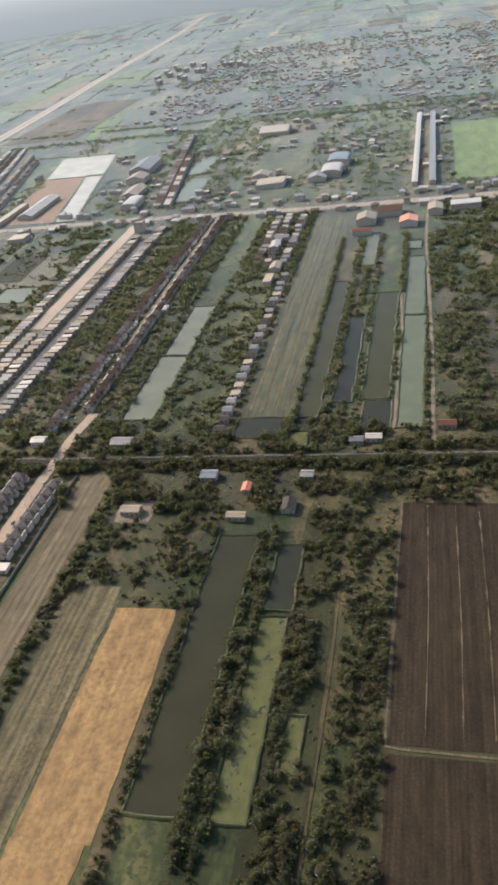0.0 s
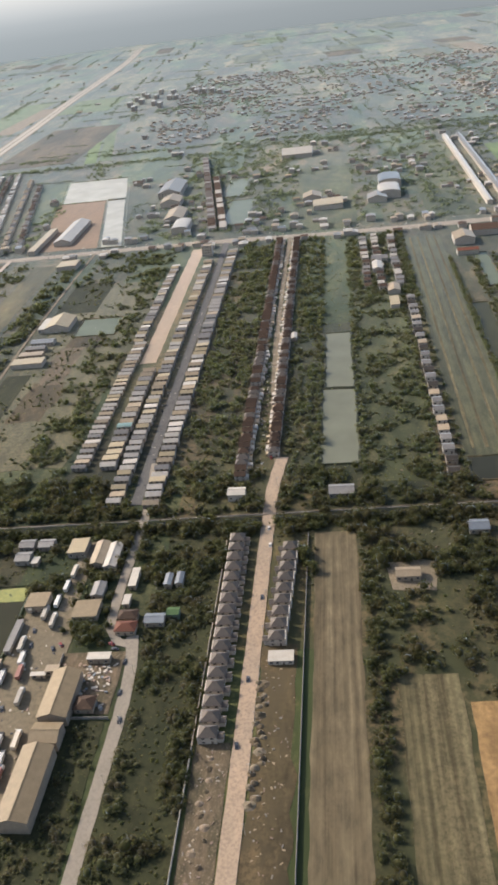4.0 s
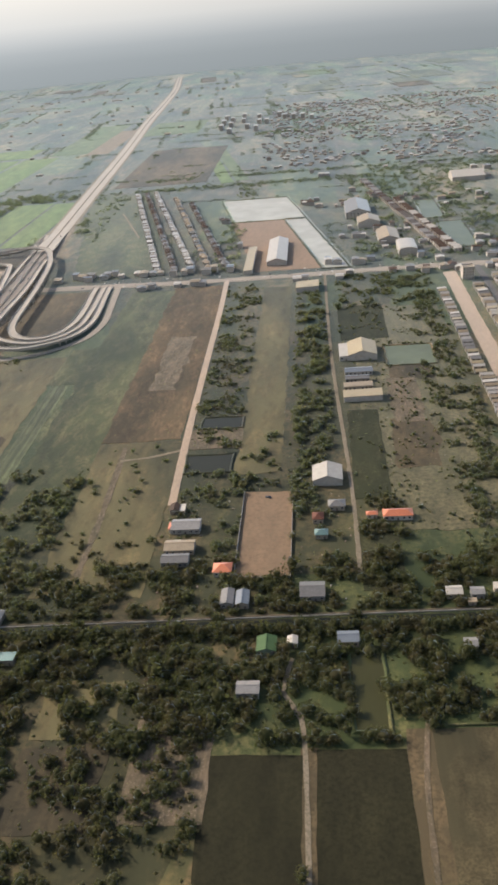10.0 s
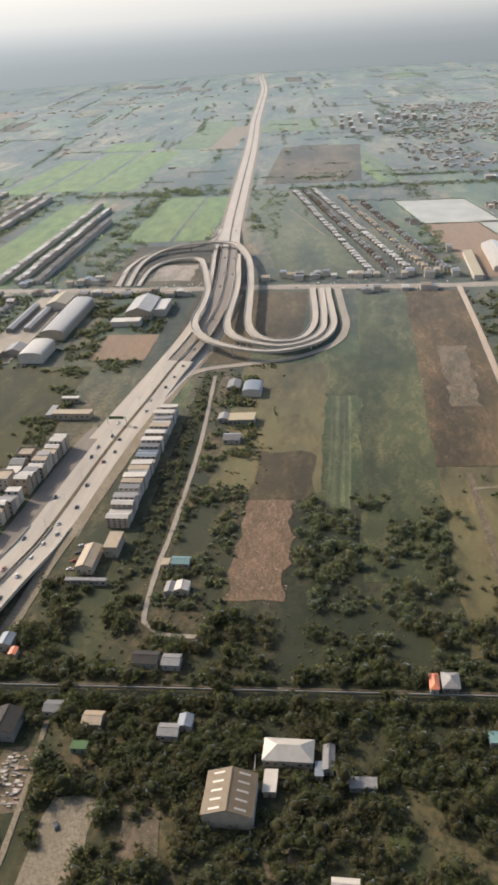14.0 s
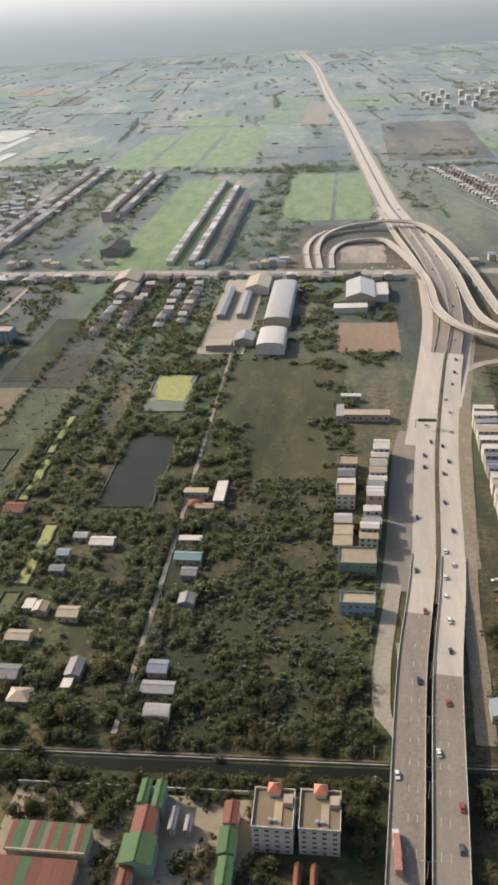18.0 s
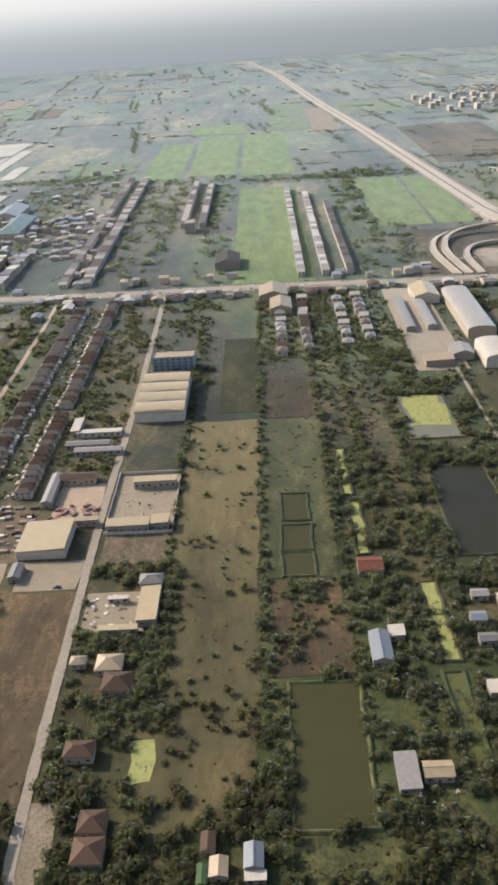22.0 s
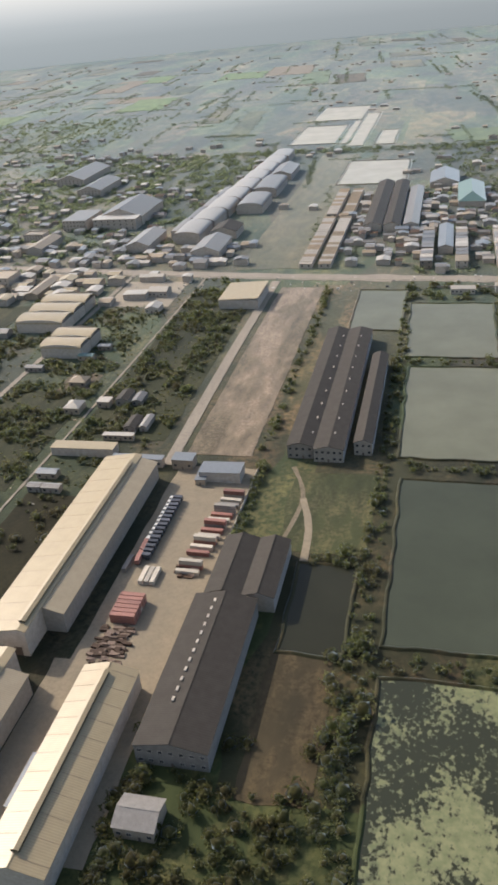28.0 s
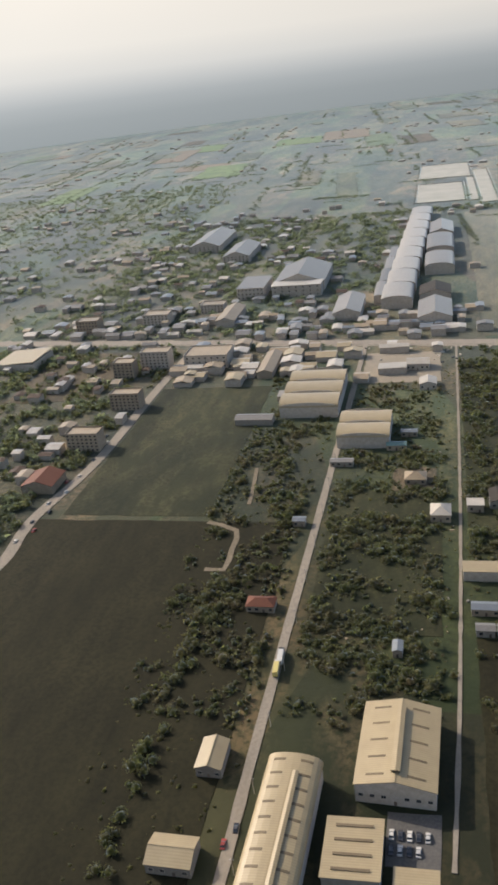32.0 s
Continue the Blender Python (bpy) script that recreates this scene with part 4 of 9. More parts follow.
# darker asphalt here also stands in for the shadow the shop houses cast
track("front_road", [(-986, 760), (-992.5, 728), (-1000, 633), (-1005, 580)], 15, DECK, "wide asphalt frontage road, darkened for shade of the shop houses", 5, 0.3)
track("front_road", [(-1005, 585), (-1013, 528), (-1014, 494), (-1009, 484), (-1003, 494), (-1002, 540)], 8, ROADC, "concrete frontage road that turns back under the bridge", 5, 0.3)



def ramp_road(pts, width, label):
    """A raised slip road with parapets; points carry their height."""
    line = smooth_line(pts, 8)
    r = thing("slip_road", 0, 0, label, "road", kind="structure")
    part("deck", ribbon(line, -width / 2, width / 2, -1.2, 0.5), HIGHWAY, r)
    for o in (-width / 2 - 0.2, width / 2 - 0.1):
        part("parapet", ribbon(line, o, o + 0.3, 0.3, 1.5), CONCRETE, r)
    for p in line:
        claim(p.x - width / 2, p.x + width / 2, p.y - 4, p.y + 4)
        if p.z > 3.5 and int(p.x + p.y) % 3 == 0:
            part("pier", Shape().box(p.x - 0.7, p.x + 0.7, p.y - 0.7, p.y + 0.7, 0, p.z - 0.9), CONCRETE, r)
    return r


ramp_road([(-1053, 1165, 0.4), (-1055, 1222, 0.6), (-1049, 1254, 2), (-1033, 1275, 3), (-1007, 1281, 4), (-989, 1270, 5), (-977, 1230, 6.5), (-962, 1165, 8), (-952, 1110, 9.3), (-948, 1055, 10.5), (-948, 1008, 11.2), (-944, 978, 11.4), (-933, 950, 11.4), (-912, 926, 11), (-878, 910, 10), (-851, 912, 8), (-824, 930, 6), (-806, 959, 3.5), (-798, 1000, 2), (-801, 1053, 1), (-806, 1105, 0.4), (-808, 1142, 0.3)], 7.5, "raised concrete ramp looping over the highway")
ramp_road([(-938, 1290, 6.4), (-929, 1220, 7.8), (-921, 1160, 8.8), (-916, 1100, 9.2), (-914, 1040, 9.5), (-911, 988, 9.5), (-902, 957, 9.4), (-884, 938, 8.8), (-850, 928, 7.2), (-824, 947, 5), (-810, 982, 3), (-809, 1030, 1.6), (-812, 1080, 0.8), (-816, 1140, 0.3)], 7.5, "raised concrete exit ramp with parapets")
ramp_road([(-1067, 1165, 0.4), (-1073, 1234, 0.6), (-1072, 1274, 2), (-1061, 1312, 4.5), (-1035, 1336, 7.5), (-1004, 1342, 10), (-974, 1336, 12.4), (-945, 1320, 12.8), (-929, 1283, 12.5), (-914, 1225, 12), (-902, 1136, 11.3), (-895, 1058, 10.5), (-890, 1000, 9.8), (-883, 968, 8.8), (-871, 949, 7.8), (-855, 942, 6.8), (-840, 946, 5.8), (-826, 966, 4), (-819, 1009, 2), (-821, 1064, 1), (-825, 1110, 0.4), (-827, 1142, 0.3)], 8, "long raised concrete flyover ramp from loop to loop")
ramp_road([(-985, 1440, 0.6), (-978, 1350, 2.2), (-971, 1280, 4.2), (-963, 1215, 6), (-956, 1155, 7.4), (-950, 1105, 7.6), (-946, 1060, 7.3)], 6, "narrow raised slip road joining the flyover")
ramp_road([(-1080, 1165, 0.3), (-1087, 1234, 0.3), (-1086, 1274, 0.4), (-1077, 1313, 0.6), (-1058, 1340, 0.9), (-1030, 1356, 1.0), (-1003, 1372, 0.9), (-988, 1410, 0.6), (-990, 1470, 0.4)], 8, "outer concrete loop road near the ground")
track("slip_road", [(-955, 838), (-938, 864), (-918, 885), (-878, 898), (-835, 912), (-802, 941), (-789, 968), (-784, 1008), (-788, 1055), (-796, 1140)], 8, ROADC, "pale concrete slip road at ground level", 6)
track("front_road", [(-951, 1120), (-954, 1016), (-959, 953), (-967, 886), (-977, 807), (-986, 740)], 10, HIGHWAY, "wide concrete frontage road beside the flyover", 6, 0.2)
track("front_road", [(-915, 1120), (-917, 1030), (-921, 969), (-928, 920), (-937, 868), (-950, 800)], 10, HIGHWAY, "wide concrete frontage road below the flyover", 6, 0.2)
plot("loop_ground", -1042, -988, 1186, 1262, CHURN, "bare uneven soil inside the loop", layer=2, wob=5.0)
plot("loop_verge", -1100, -960, 1165, 1368, DRY, "dusty brown verge round the loop ramps", layer=1, wob=9.0)
plot("flyover_ground", -965, -880, 900, 1128, DRY, "dusty shaded ground below the flyover", layer=1, wob=4.0)
plot("loop_field", -884, -830, 962, 1128, DRY, "dry brown grass inside the interchange loop", layer=2)
claim(-1100, -960, 1165, 1368)
claim(-965, -790, 900, 1130)


def gantry(x0, x1, y, h, board):
    """A steel frame across the road with a sign board."""
    g = thing("sign_gantry", (x0 + x1) / 2, y, "steel gantry with a dark green sign board across the road" if board else "pale steel height gantry across the loop road", "gantry")
    w = (x1 - x0) / 2
    for sx in (-w, w):
        part("post", Shape().tube((sx, 0, 0), (sx, 0, h + 1.2), 0.32, 0.26, 8), STEEL, g)
    beam = Shape()
    for z in (h, h + 1.2):
        beam.box(-w, w, -0.18, 0.18, z - 0.15, z + 0.15)
    for k in range(10):
        a, b = -w + 2 * w * k / 10, -w + 2 * w * (k + 1) / 10
        beam.tube((a, 0, h if k % 2 else h + 1.2), (b, 0, h + 1.2 if k % 2 else h), 0.09, 0.09, 5)
    part("beam", beam, WALL_W if not board else STEEL, g)
    if board:
        part("sign_board", Shape().box(-w * 0.8, w * 0.8, -0.45, -0.3, h - 0.7, h + 1.9), R_GREEN, g, "dark green sign board")


gantry(-982, -966, 766, 6.5, True)
gantry(-1086, -1050, 1205, 5.5, False)
track("dirt_road", [(-651, 1140), (-648, 1000), (-647, 876), (-645, 710), (-642, 600)], 6, DIRT, "straight orange dirt road", 5)
track("dirt_path", [(-694, 690), (-691, 589), (-691, 519)], 4.5, RUBBLE, "faint reddish path through grass", 4, 1.2)
track("dirt_path", [(-694, 668), (-670, 672), (-646, 682)], 3, SAND, "thin dirt path", 4, 0.8)
track("lane", [(-906, 869), (-897, 733), (-895, 622), (-896, 568), (-893, 520), (-882, 510), (-861, 509)], 3.2, ROADC, "narrow pale concrete lane with a wall", 5)
track("concrete_road", [(-304, 372), (-299, 335), (-300, 258), (-303, 120)], 7, ROADC, "pale concrete lane", 5)
track("concrete_road", [(-326, 560), (-320, 500), (-320, 462), (-319, 380), (-305, 366)], 6, ROADC, "concrete lane crossing the canal", 6)
track("estate_road", [(-226, 560), (-231, 520), (-232, 470), (-233, 348), (-234, 237), (-236, 120)], 9, DIRT, "unpaved orange estate road", 6)
track("estate_road", [(-228, 540), (-236, 620), (-240, 700), (-243, 800), (-244, 1000), (-243, 1140)], 5.5, SAND, "dusty lane between two rows of houses", 5)
track("street", [(-330, 504), (-331, 800), (-332, 1140)], 8, ASPHALT, "dark asphalt street between house rows", 5)
track("lane", [(-1139, 1140), (-1137, 900), (-1135, 734), (-1133, 608), (-1132, 475)], 2.6, ROADC, "narrow concrete lane between gardens", 5)
track("concrete_road", [(-1403, 1150), (-1399, 837), (-1399, 705), (-1395, 503), (-1392, 470)], 4.8, ROADC, "straight pale concrete road", 5)
track("concrete_road", [(-1854, 1160), (-1855, 1000), (-1854, 870), (-1853, 800)], 8, ROADC, "pale concrete access road", 5)
track("asphalt_road", [(-2022, 560), (-2019, 626), (-2019, 685), (-2017, 878), (-2014, 1190)], 4.4, ROADC, "long straight grey concrete road", 5)
track("lane", [(-1942, 640), (-1938, 734), (-1934, 907), (-1931, 1175)], 1.7, ROADC, "grey concrete lane", 5)
track("lane", [(-513, 517), (-514, 629), (-522, 860), (-524, 1140)], 3, SAND, "dusty lane between gardens", 5)
track("dirt_path", [(-553, 445), (-557, 420), (-548, 404), (-545, 358), (-543, 250)], 2.4, SAND, "worn pale footpath along a field bank", 4)
track("dirt_path", [(-488, 400), (-493, 352), (-494, 250)], 2.5, RUBBLE, "earth track along the field edge", 4)
track("dirt_path", [(-419.5, 398), (-419, 343), (-419.5, 180)], 2.4, SAND, "pale track beside the pond", 4)
track("dirt_path", [(13, 345), (14, 259), (12, 150)], 1.2, DRY, "pale path through trees", 4)
track("dirt_path", [(47, 436), (46, 340), (45, 244), (45.5, 237), (52, 236), (160, 234)], 1.4, RUBBLE, "pale bank round a ploughed field", 4)
track("lane", [(62, 1140), (59, 984), (66, 690), (68, 510)], 3.2, SAND, "pale lane along a row of ponds", 4)
track("lane", [(34, 800), (38, 700), (37, 530)], 2.5, SAND, "pale path between ponds", 4)
track("dirt_path", [(-924, 446), (-921.5, 424), (-919.5, 400), (-918, 370)], 2.6, SAND, "sandy track beside a scrap yard", 5)
wall_line([(-821, 448), (-818, 390)], 1.6, 0.3, WALL_W, "white garden wall beside a villa")
track("dirt_path", [(-1769, 720), (-1763, 771), (-1774, 805)], 2.6, SAND, "curving sandy path", 4)
track("dirt_path", [(-1763, 771), (-1755, 741), (-1753, 690)], 4, YARD, "curving concrete drive", 4)
track("asphalt_road", [(-2210, 760), (-2198, 809), (-2202, 860), (-2191, 941), (-2190, 1085), (-2186, 1205)], 8, ROADC, "concrete road lined with parked cars", 5)
track("dirt_path", [(-1520, 745), (-1517, 850), (-1516, 909), (-1518, 1078), (-1522, 1150)], 4, DIRT, "orange dirt lane", 4)

track("dirt_path", [(-2084, 859), (-2064, 850), (-2062, 830), (-2062, 809), (-2073, 809)], 3.4, SAND, "pale hooked dirt path", 5)
track("dirt_path", [(-2068, 931), (-2065, 905), (-2063, 881)], 2.4, SAND, "short pale path", 5)
track("dirt_path", [(-1601, 480), (-1603, 640), (-1602, 800), (-1606, 980)], 1.3, DRY, "narrow worn path beside a ditch", 5)
track("dirt_path", [(-886, 1602), (-852, 1503), (-819, 1406)], 3.0, SAND, "pale straight path across a field", 5)
# ---- fields ----
FIELDS = (
    ("dark_plot", -1332, -1300, 845, 1000, DARKGRASS, "dark green flooded plot"),
    ("rubble_patch", -640, -597, 681, 716, RUBBLE, "pale rubble lot"),
    ("bare_patch", -595, -571, 921, 1007, DRY, "pale bare patch"),
    ("bare_patch", -155, -128, 405, 430, SAND, "pale dirt patch round a house"),
    ("clearing", -2202, -2150, 794, 854, DRY, "tan grassy clearing"),
    ("clearing", -1975, -1948, 890, 930, RUBBLE, "bare dirt clearing round a house"),
    ("dirt_strip", -1553, -1543, 824, 1145, DRY, "dry brown strip through an orchard"),
    ("ploughed_field", -122, -83, 172, 322, STUBBLE, "golden tan rice stubble field"),
    ("ploughed_field", -123, -86, 90, 172, STUBBLE, "golden tan rice stubble field"),
    ("tilled_field", -156, -125, 90, 340, GREYPLOUGH, "grey-green tilled field with long furrows"),
    ("tilled_field", -200, -173, 80, 464, PALEPLOUGH, "pale brown tilled strip field"),
    ("ploughed_field", 47, 160, 238, 433, PLOUGH, "dark brown ploughed field with pale lines"),
    ("ploughed_field", 46, 160, 90, 233, PLOUGH, "dark brown ploughed field"),
    ("dry_strip", -82, -72, 150, 330, DRY, "dry brown strip beside a pond"),
    ("grass_strip", -16, 12, 150, 420, DARKGRASS, "dark overgrown grass strip"),
    ("furrowed_field", -92, -46, 548, 1100, FURROW, "long strip of raised beds with pale furrows"),
    ("meadow", -106, -92, 700, 1090, MEADOW, "narrow grassy strip"),
    ("field", -164, -110, 520, 1130, GRASS, "rough green grass between ponds and houses"),
    ("field", -242, -148, 1165, 1576, GRASS, "green pasture with shrubs"),
    ("sports_field", -50, 24, 1180, 1714, GRASS, "dark green school sports field"),
    ("field", 100, 190, 1240, 1640, RICE, "bright green field"),
    ("bare_lot", -645, -556, 1172, 1464, REDLOT, "brown bare earth lot beside the pale reservoir"),
    ("yard", -1170, -1126, 905, 1126, YARD, "pale concrete school yard"),
    ("yard", -375, -340, 225, 395, OILYARD, "dusty concrete truck yard"),
    ("yard", -356, -345, 395, 462, SAND, "dusty access lane of the truck yard"),
    ("yard", -341, -305, 316, 360, RUBBLE, "cluttered scrap yard behind a wall"),
    ("dark_lot", -341, -306, 225, 312, DARKGRASS, "overgrown dark green plot"),
    ("scrub_lot", -297, -258, 150, 460, DARKGRASS, "overgrown scrub plot"),
    ("building_plot", -256, -239, 150, 298, RUBBLE, "rough building plots with soil heaps"),
    ("building_plot", -228, -208, 150, 362, DRY, "rough building plots with soil heaps"),
    ("bare_field", -486, -421.5, 170, 397, OLIVEFIELD, "flat olive brown bare field"),
    ("grass_strip", -499, -486, 170, 397, DRY, "dry grass bank between fields"),
    ("grass_strip", -548, -540, 200, 386, DRY, "dry grass bank between fields"),
    ("wet_field", -592, -547, 200, 382, WETFIELD, "dark wet green field"),
    ("wet_field", -541, -499, 200, 385, WETFIELD, "dark wet green field"),
    ("dirt_lot", -590, -556, 514, 614, REDLOT, "walled lot of bare tan earth"),
    ("dirt_square", -377, -361, 750, 1120, DIRT, "orange dirt street between house rows"),
    ("dry_field", -500, -400, 560, 1000, PASTURE, "rough olive field with dry patches"),
    ("rubble_patch", -478, -444, 640, 720, DRY, "dry brown earth and weeds"),
    ("rubble_patch", -474, -448, 715, 800, RUBBLE, "heaps of pale rubble and dry weeds"),
    ("rubble_patch", -470, -430, 800, 835, DRY, "dry brown earth beside a pool"),
    ("dark_plot", -512, -486, 600, 740, DARKGRASS, "dark green vegetable plot"),
    ("dark_plot", -512, -462, 905, 1010, DARKGRASS, "dark green flooded plot"),
    ("dark_plot", -512, -486, 500, 560, DARKGRASS, "dark green plot"),
    ("grass_strip", -600, -565, 640, 1100, MEADOW, "long olive grass strip"),
    ("brown_field", -716, -650, 700, 1120, REDDRY, "brown fallow field with reddish patches"),
    ("grass_field", -716, -646, 500, 698, MEADOW, "green meadow with scattered shrubs"),
    ("rubble_patch", -694, -668, 800, 940, RUBBLE, "reddish rubble and dry grass"),
    ("crop_field", -795, -778, 640, 823, CROP, "pale striped vegetable beds"),
    ("green_field", -771, -716, 560, 1110, GRASS, "dark green weedy field"),
    ("green_field", -880, -800, 660, 900, MEADOW, "olive weedy field"),
    ("green_field", -800, -716, 825, 920, GRASS, "green weedy field"),
    ("rubble_patch", -850, -816, 540, 650, REDRUBBLE, "pinkish rubble patch"),
    ("rubble_patch", -848, -806, 650, 720, DRY, "dry pinkish soil"),
    ("hedge_strip", -917, -899, 560, 880, DARKGRASS, "dark weedy ditch strip"),
    ("clearing", -812, -794, 300, 396, RUBBLE, "bare dirt yard"),
    ("clearing", -907, -886, 330, 405, SAND, "bare sandy yard under trees"),
    ("clearing", -872, -856, 340, 402, RUBBLE, "bare dirt yard under trees"),
    ("bare_patch", -939, -919, 394, 430, RUBBLE, "bare ground of a scrap yard"),
    ("dirt_yard", -628, -590, 345, 440, RUBBLE, "dirt clearing with pale rubble"),
    ("grass_field", -682, -640, 392, 430, MEADOW, "olive grass clearing"),
    ("dirt_lot", -684, -640, 340, 388, DRY, "brown dry grass lot"),
    ("green_field", -1128, -1034, 690, 895, MARSH, "dark green marshy field"),
    ("scrub_field", -1098, -1012, 482, 690, SCRUB, "overgrown brown and green scrub"),
    ("red_lot", -1042, -985, 911, 985, REDLOT, "bare reddish earth lot"),
    ("rice_field", -1330, -1236, 1169, 1717, RICE, "large bright green rice field"),
    ("rice_field", -1433, -1340, 1860, 2397, RICE, "bright green rice field"),
    ("rice_field", -1330, -1232, 1838, 2397, RICE, "bright green rice field"),
    ("rice_field", -1520, -1445, 1840, 2300, RICE, "bright green rice field"),
    ("rice_field", -1134, -1060, 1399, 1750, RICE, "bright green rice field"),
    ("rice_field", -1054, -1000, 1399, 1740, RICE, "bright green rice field"),
    ("rice_field", -1270, -1160, 2430, 3070, FARGREEN, "pale green field"),
    ("rice_field", -1059, -883, 2704, 3033, FARGREEN, "pale green field"),
    ("sand_lot", -1160, -1095, 2400, 2900, SAND, "pale sandy lot beside the highway"),
    ("rice_field", -780, -753, 1834, 2370, RICE, "bright green field"),
    ("rice_field", -750, -722, 1850, 2385, FARGREEN, "pale green field"),
    ("dark_field", -930, -800, 1180, 1790, GRASS, "wide dark green field"),
    ("brown_field", -960, -760, 1860, 2380, DRY, "wide reddish brown field"),
    ("rice_field", -1467, -1330, 2430, 2600, RICE, "bright green field"),
    ("dry_field", -1440, -1397, 503, 636, REDDRY, "dry brown grass lot"),
    ("meadow", -1352, -1302, 490, 832, MEADOW, "long rough olive meadow"),
    ("meadow", -1300, -1258, 640, 830, GRASS, "green meadow with small ponds"),
    ("dirt_lot", -1297, -1262, 832, 905, DRY, "brown earth lot"),
    ("brown_lot", -1296, -1258, 568, 638, REDDRY, "brown weedy lot"),
    ("yard", -1394, -1354, 696, 757, YARD, "walled concrete yard"),
    ("yard", -1393, -1352, 655, 690, RUBBLE, "rough gravel yard"),
    ("yard", -1393, -1360, 603, 634, YARD, "concrete yard"),
    ("yard", -1478, -1445, 640, 664, YARD, "pale concrete yard"),
    ("yard", -1436, -1401, 638, 664, YARD, "pale concrete yard"),
    ("yard", -1432, -1402, 706, 748, DIRT, "dusty orange yard"),
    ("gravel_yard", -1482, -1440, 664, 726, RUBBLE, "scrap yard"),
    ("yard", -1395, -1380, 470, 505, SAND, "dusty drive"),
    ("dry_strip", -1596, -1538, 440, 690, DRY, "dry brown grass at the end of an orchard"),
    ("brown_orchard", -1596, -1538, 690, 1100, PASTURE, "brown dry grass under scattered trees"),
    ("green_strip", -1645, -1600, 500, 1120, GRASS, "overgrown green strip"),
    ("field", -1905, -1838, 1200, 1850, PASTURE, "long olive green field"),
    ("dirt_lot", -1757, -1728, 575, 655, DRY, "bare dark brown lot edged by a clipped hedge"),
    ("yard", -1845, -1795, 630, 800, YARD, "wide concrete container yard"),
    ("yard", -1852, -1800, 540, 632, YARD, "concrete yard between warehouses"),
    ("lawn", -1770, -1722, 722, 800, GRASS, "green lawn"),
    ("dirt_strip", -1845, -1803, 815, 1140, CHURN, "long strip of churned bare earth"),
    ("dark_field", -2184, -2085, 866, 1085, DARKGRASS, "large dark green wet field"),
    ("dark_field", -2200, -2030, 560, 860, WETFIELD, "dark overgrown field"),
    ("tan_lot", -2330, -2240, 1060, 1190, DRY, "tan grassy lot"),
    ("dark_field", -2010, -1945, 760, 900, DARKGRASS, "dark weedy field"),
    ("dark_field", -1930, -1888, 540, 760, WETFIELD, "dark weedy field beside a warehouse"),
    ("green_field", -1930, -1865, 830, 1120, DARKGRASS, "overgrown dark green field"),
    ("yard", -2010, -1945, 1085, 1160, YARD, "concrete yards of small workshops"),
    ("yard", -1965, -1946, 640, 662, ASPHALT, "dark car park"),
)
for nm, x0, x1, y0, y1, mt, lb in FIELDS:
    lean = -0.2 if -960 < x0 < -500 and y0 > 1165 else 0.0
    if mt in (STUBBLE, PALEPLOUGH, GREYPLOUGH, PLOUGH, OLIVEFIELD, DIRT, REDLOT, YARD, OILYARD, SAND, CHURN, RICE, FURROW, CROP):
        claim(x0 + 1, x1 - 1, y0 + 1, y1 - 1)
    plot(nm, x0, x1, y0, y1, mt, lb, "field" if "yard" not in nm else "yard", layer=2 if nm not in ("rubble_patch", "dark_plot", "yard", "dirt_strip") else 3, lean=lean, wob=(1.2 if mt not in (MEADOW, GRASS, DRY, REDDRY, PASTURE) or x1 - x0 < 20 else 3.6) if nm not in ("rubble_patch", "bare_patch", "clearing") else (7.0 if nm == "rubble_patch" else 5.0))

# furrow lanes of the raised beds, pale dry ridges
for i, x in enumerate((-84, -74, -63, -53)):
    track("raised_bed", [(x, 560), (x, 820), (x, 1095)], 2.2, GREYPLOUGH, "long pale raised bed", 4, 0.8, "field")
for x in (64, 82, 97, 121, 140):
    track("furrow_line", [(x, 245), (x + 1, 330), (x, 430)], 0.4, RUBBLE, "pale broken furrow line", 4, 1.2, "field")

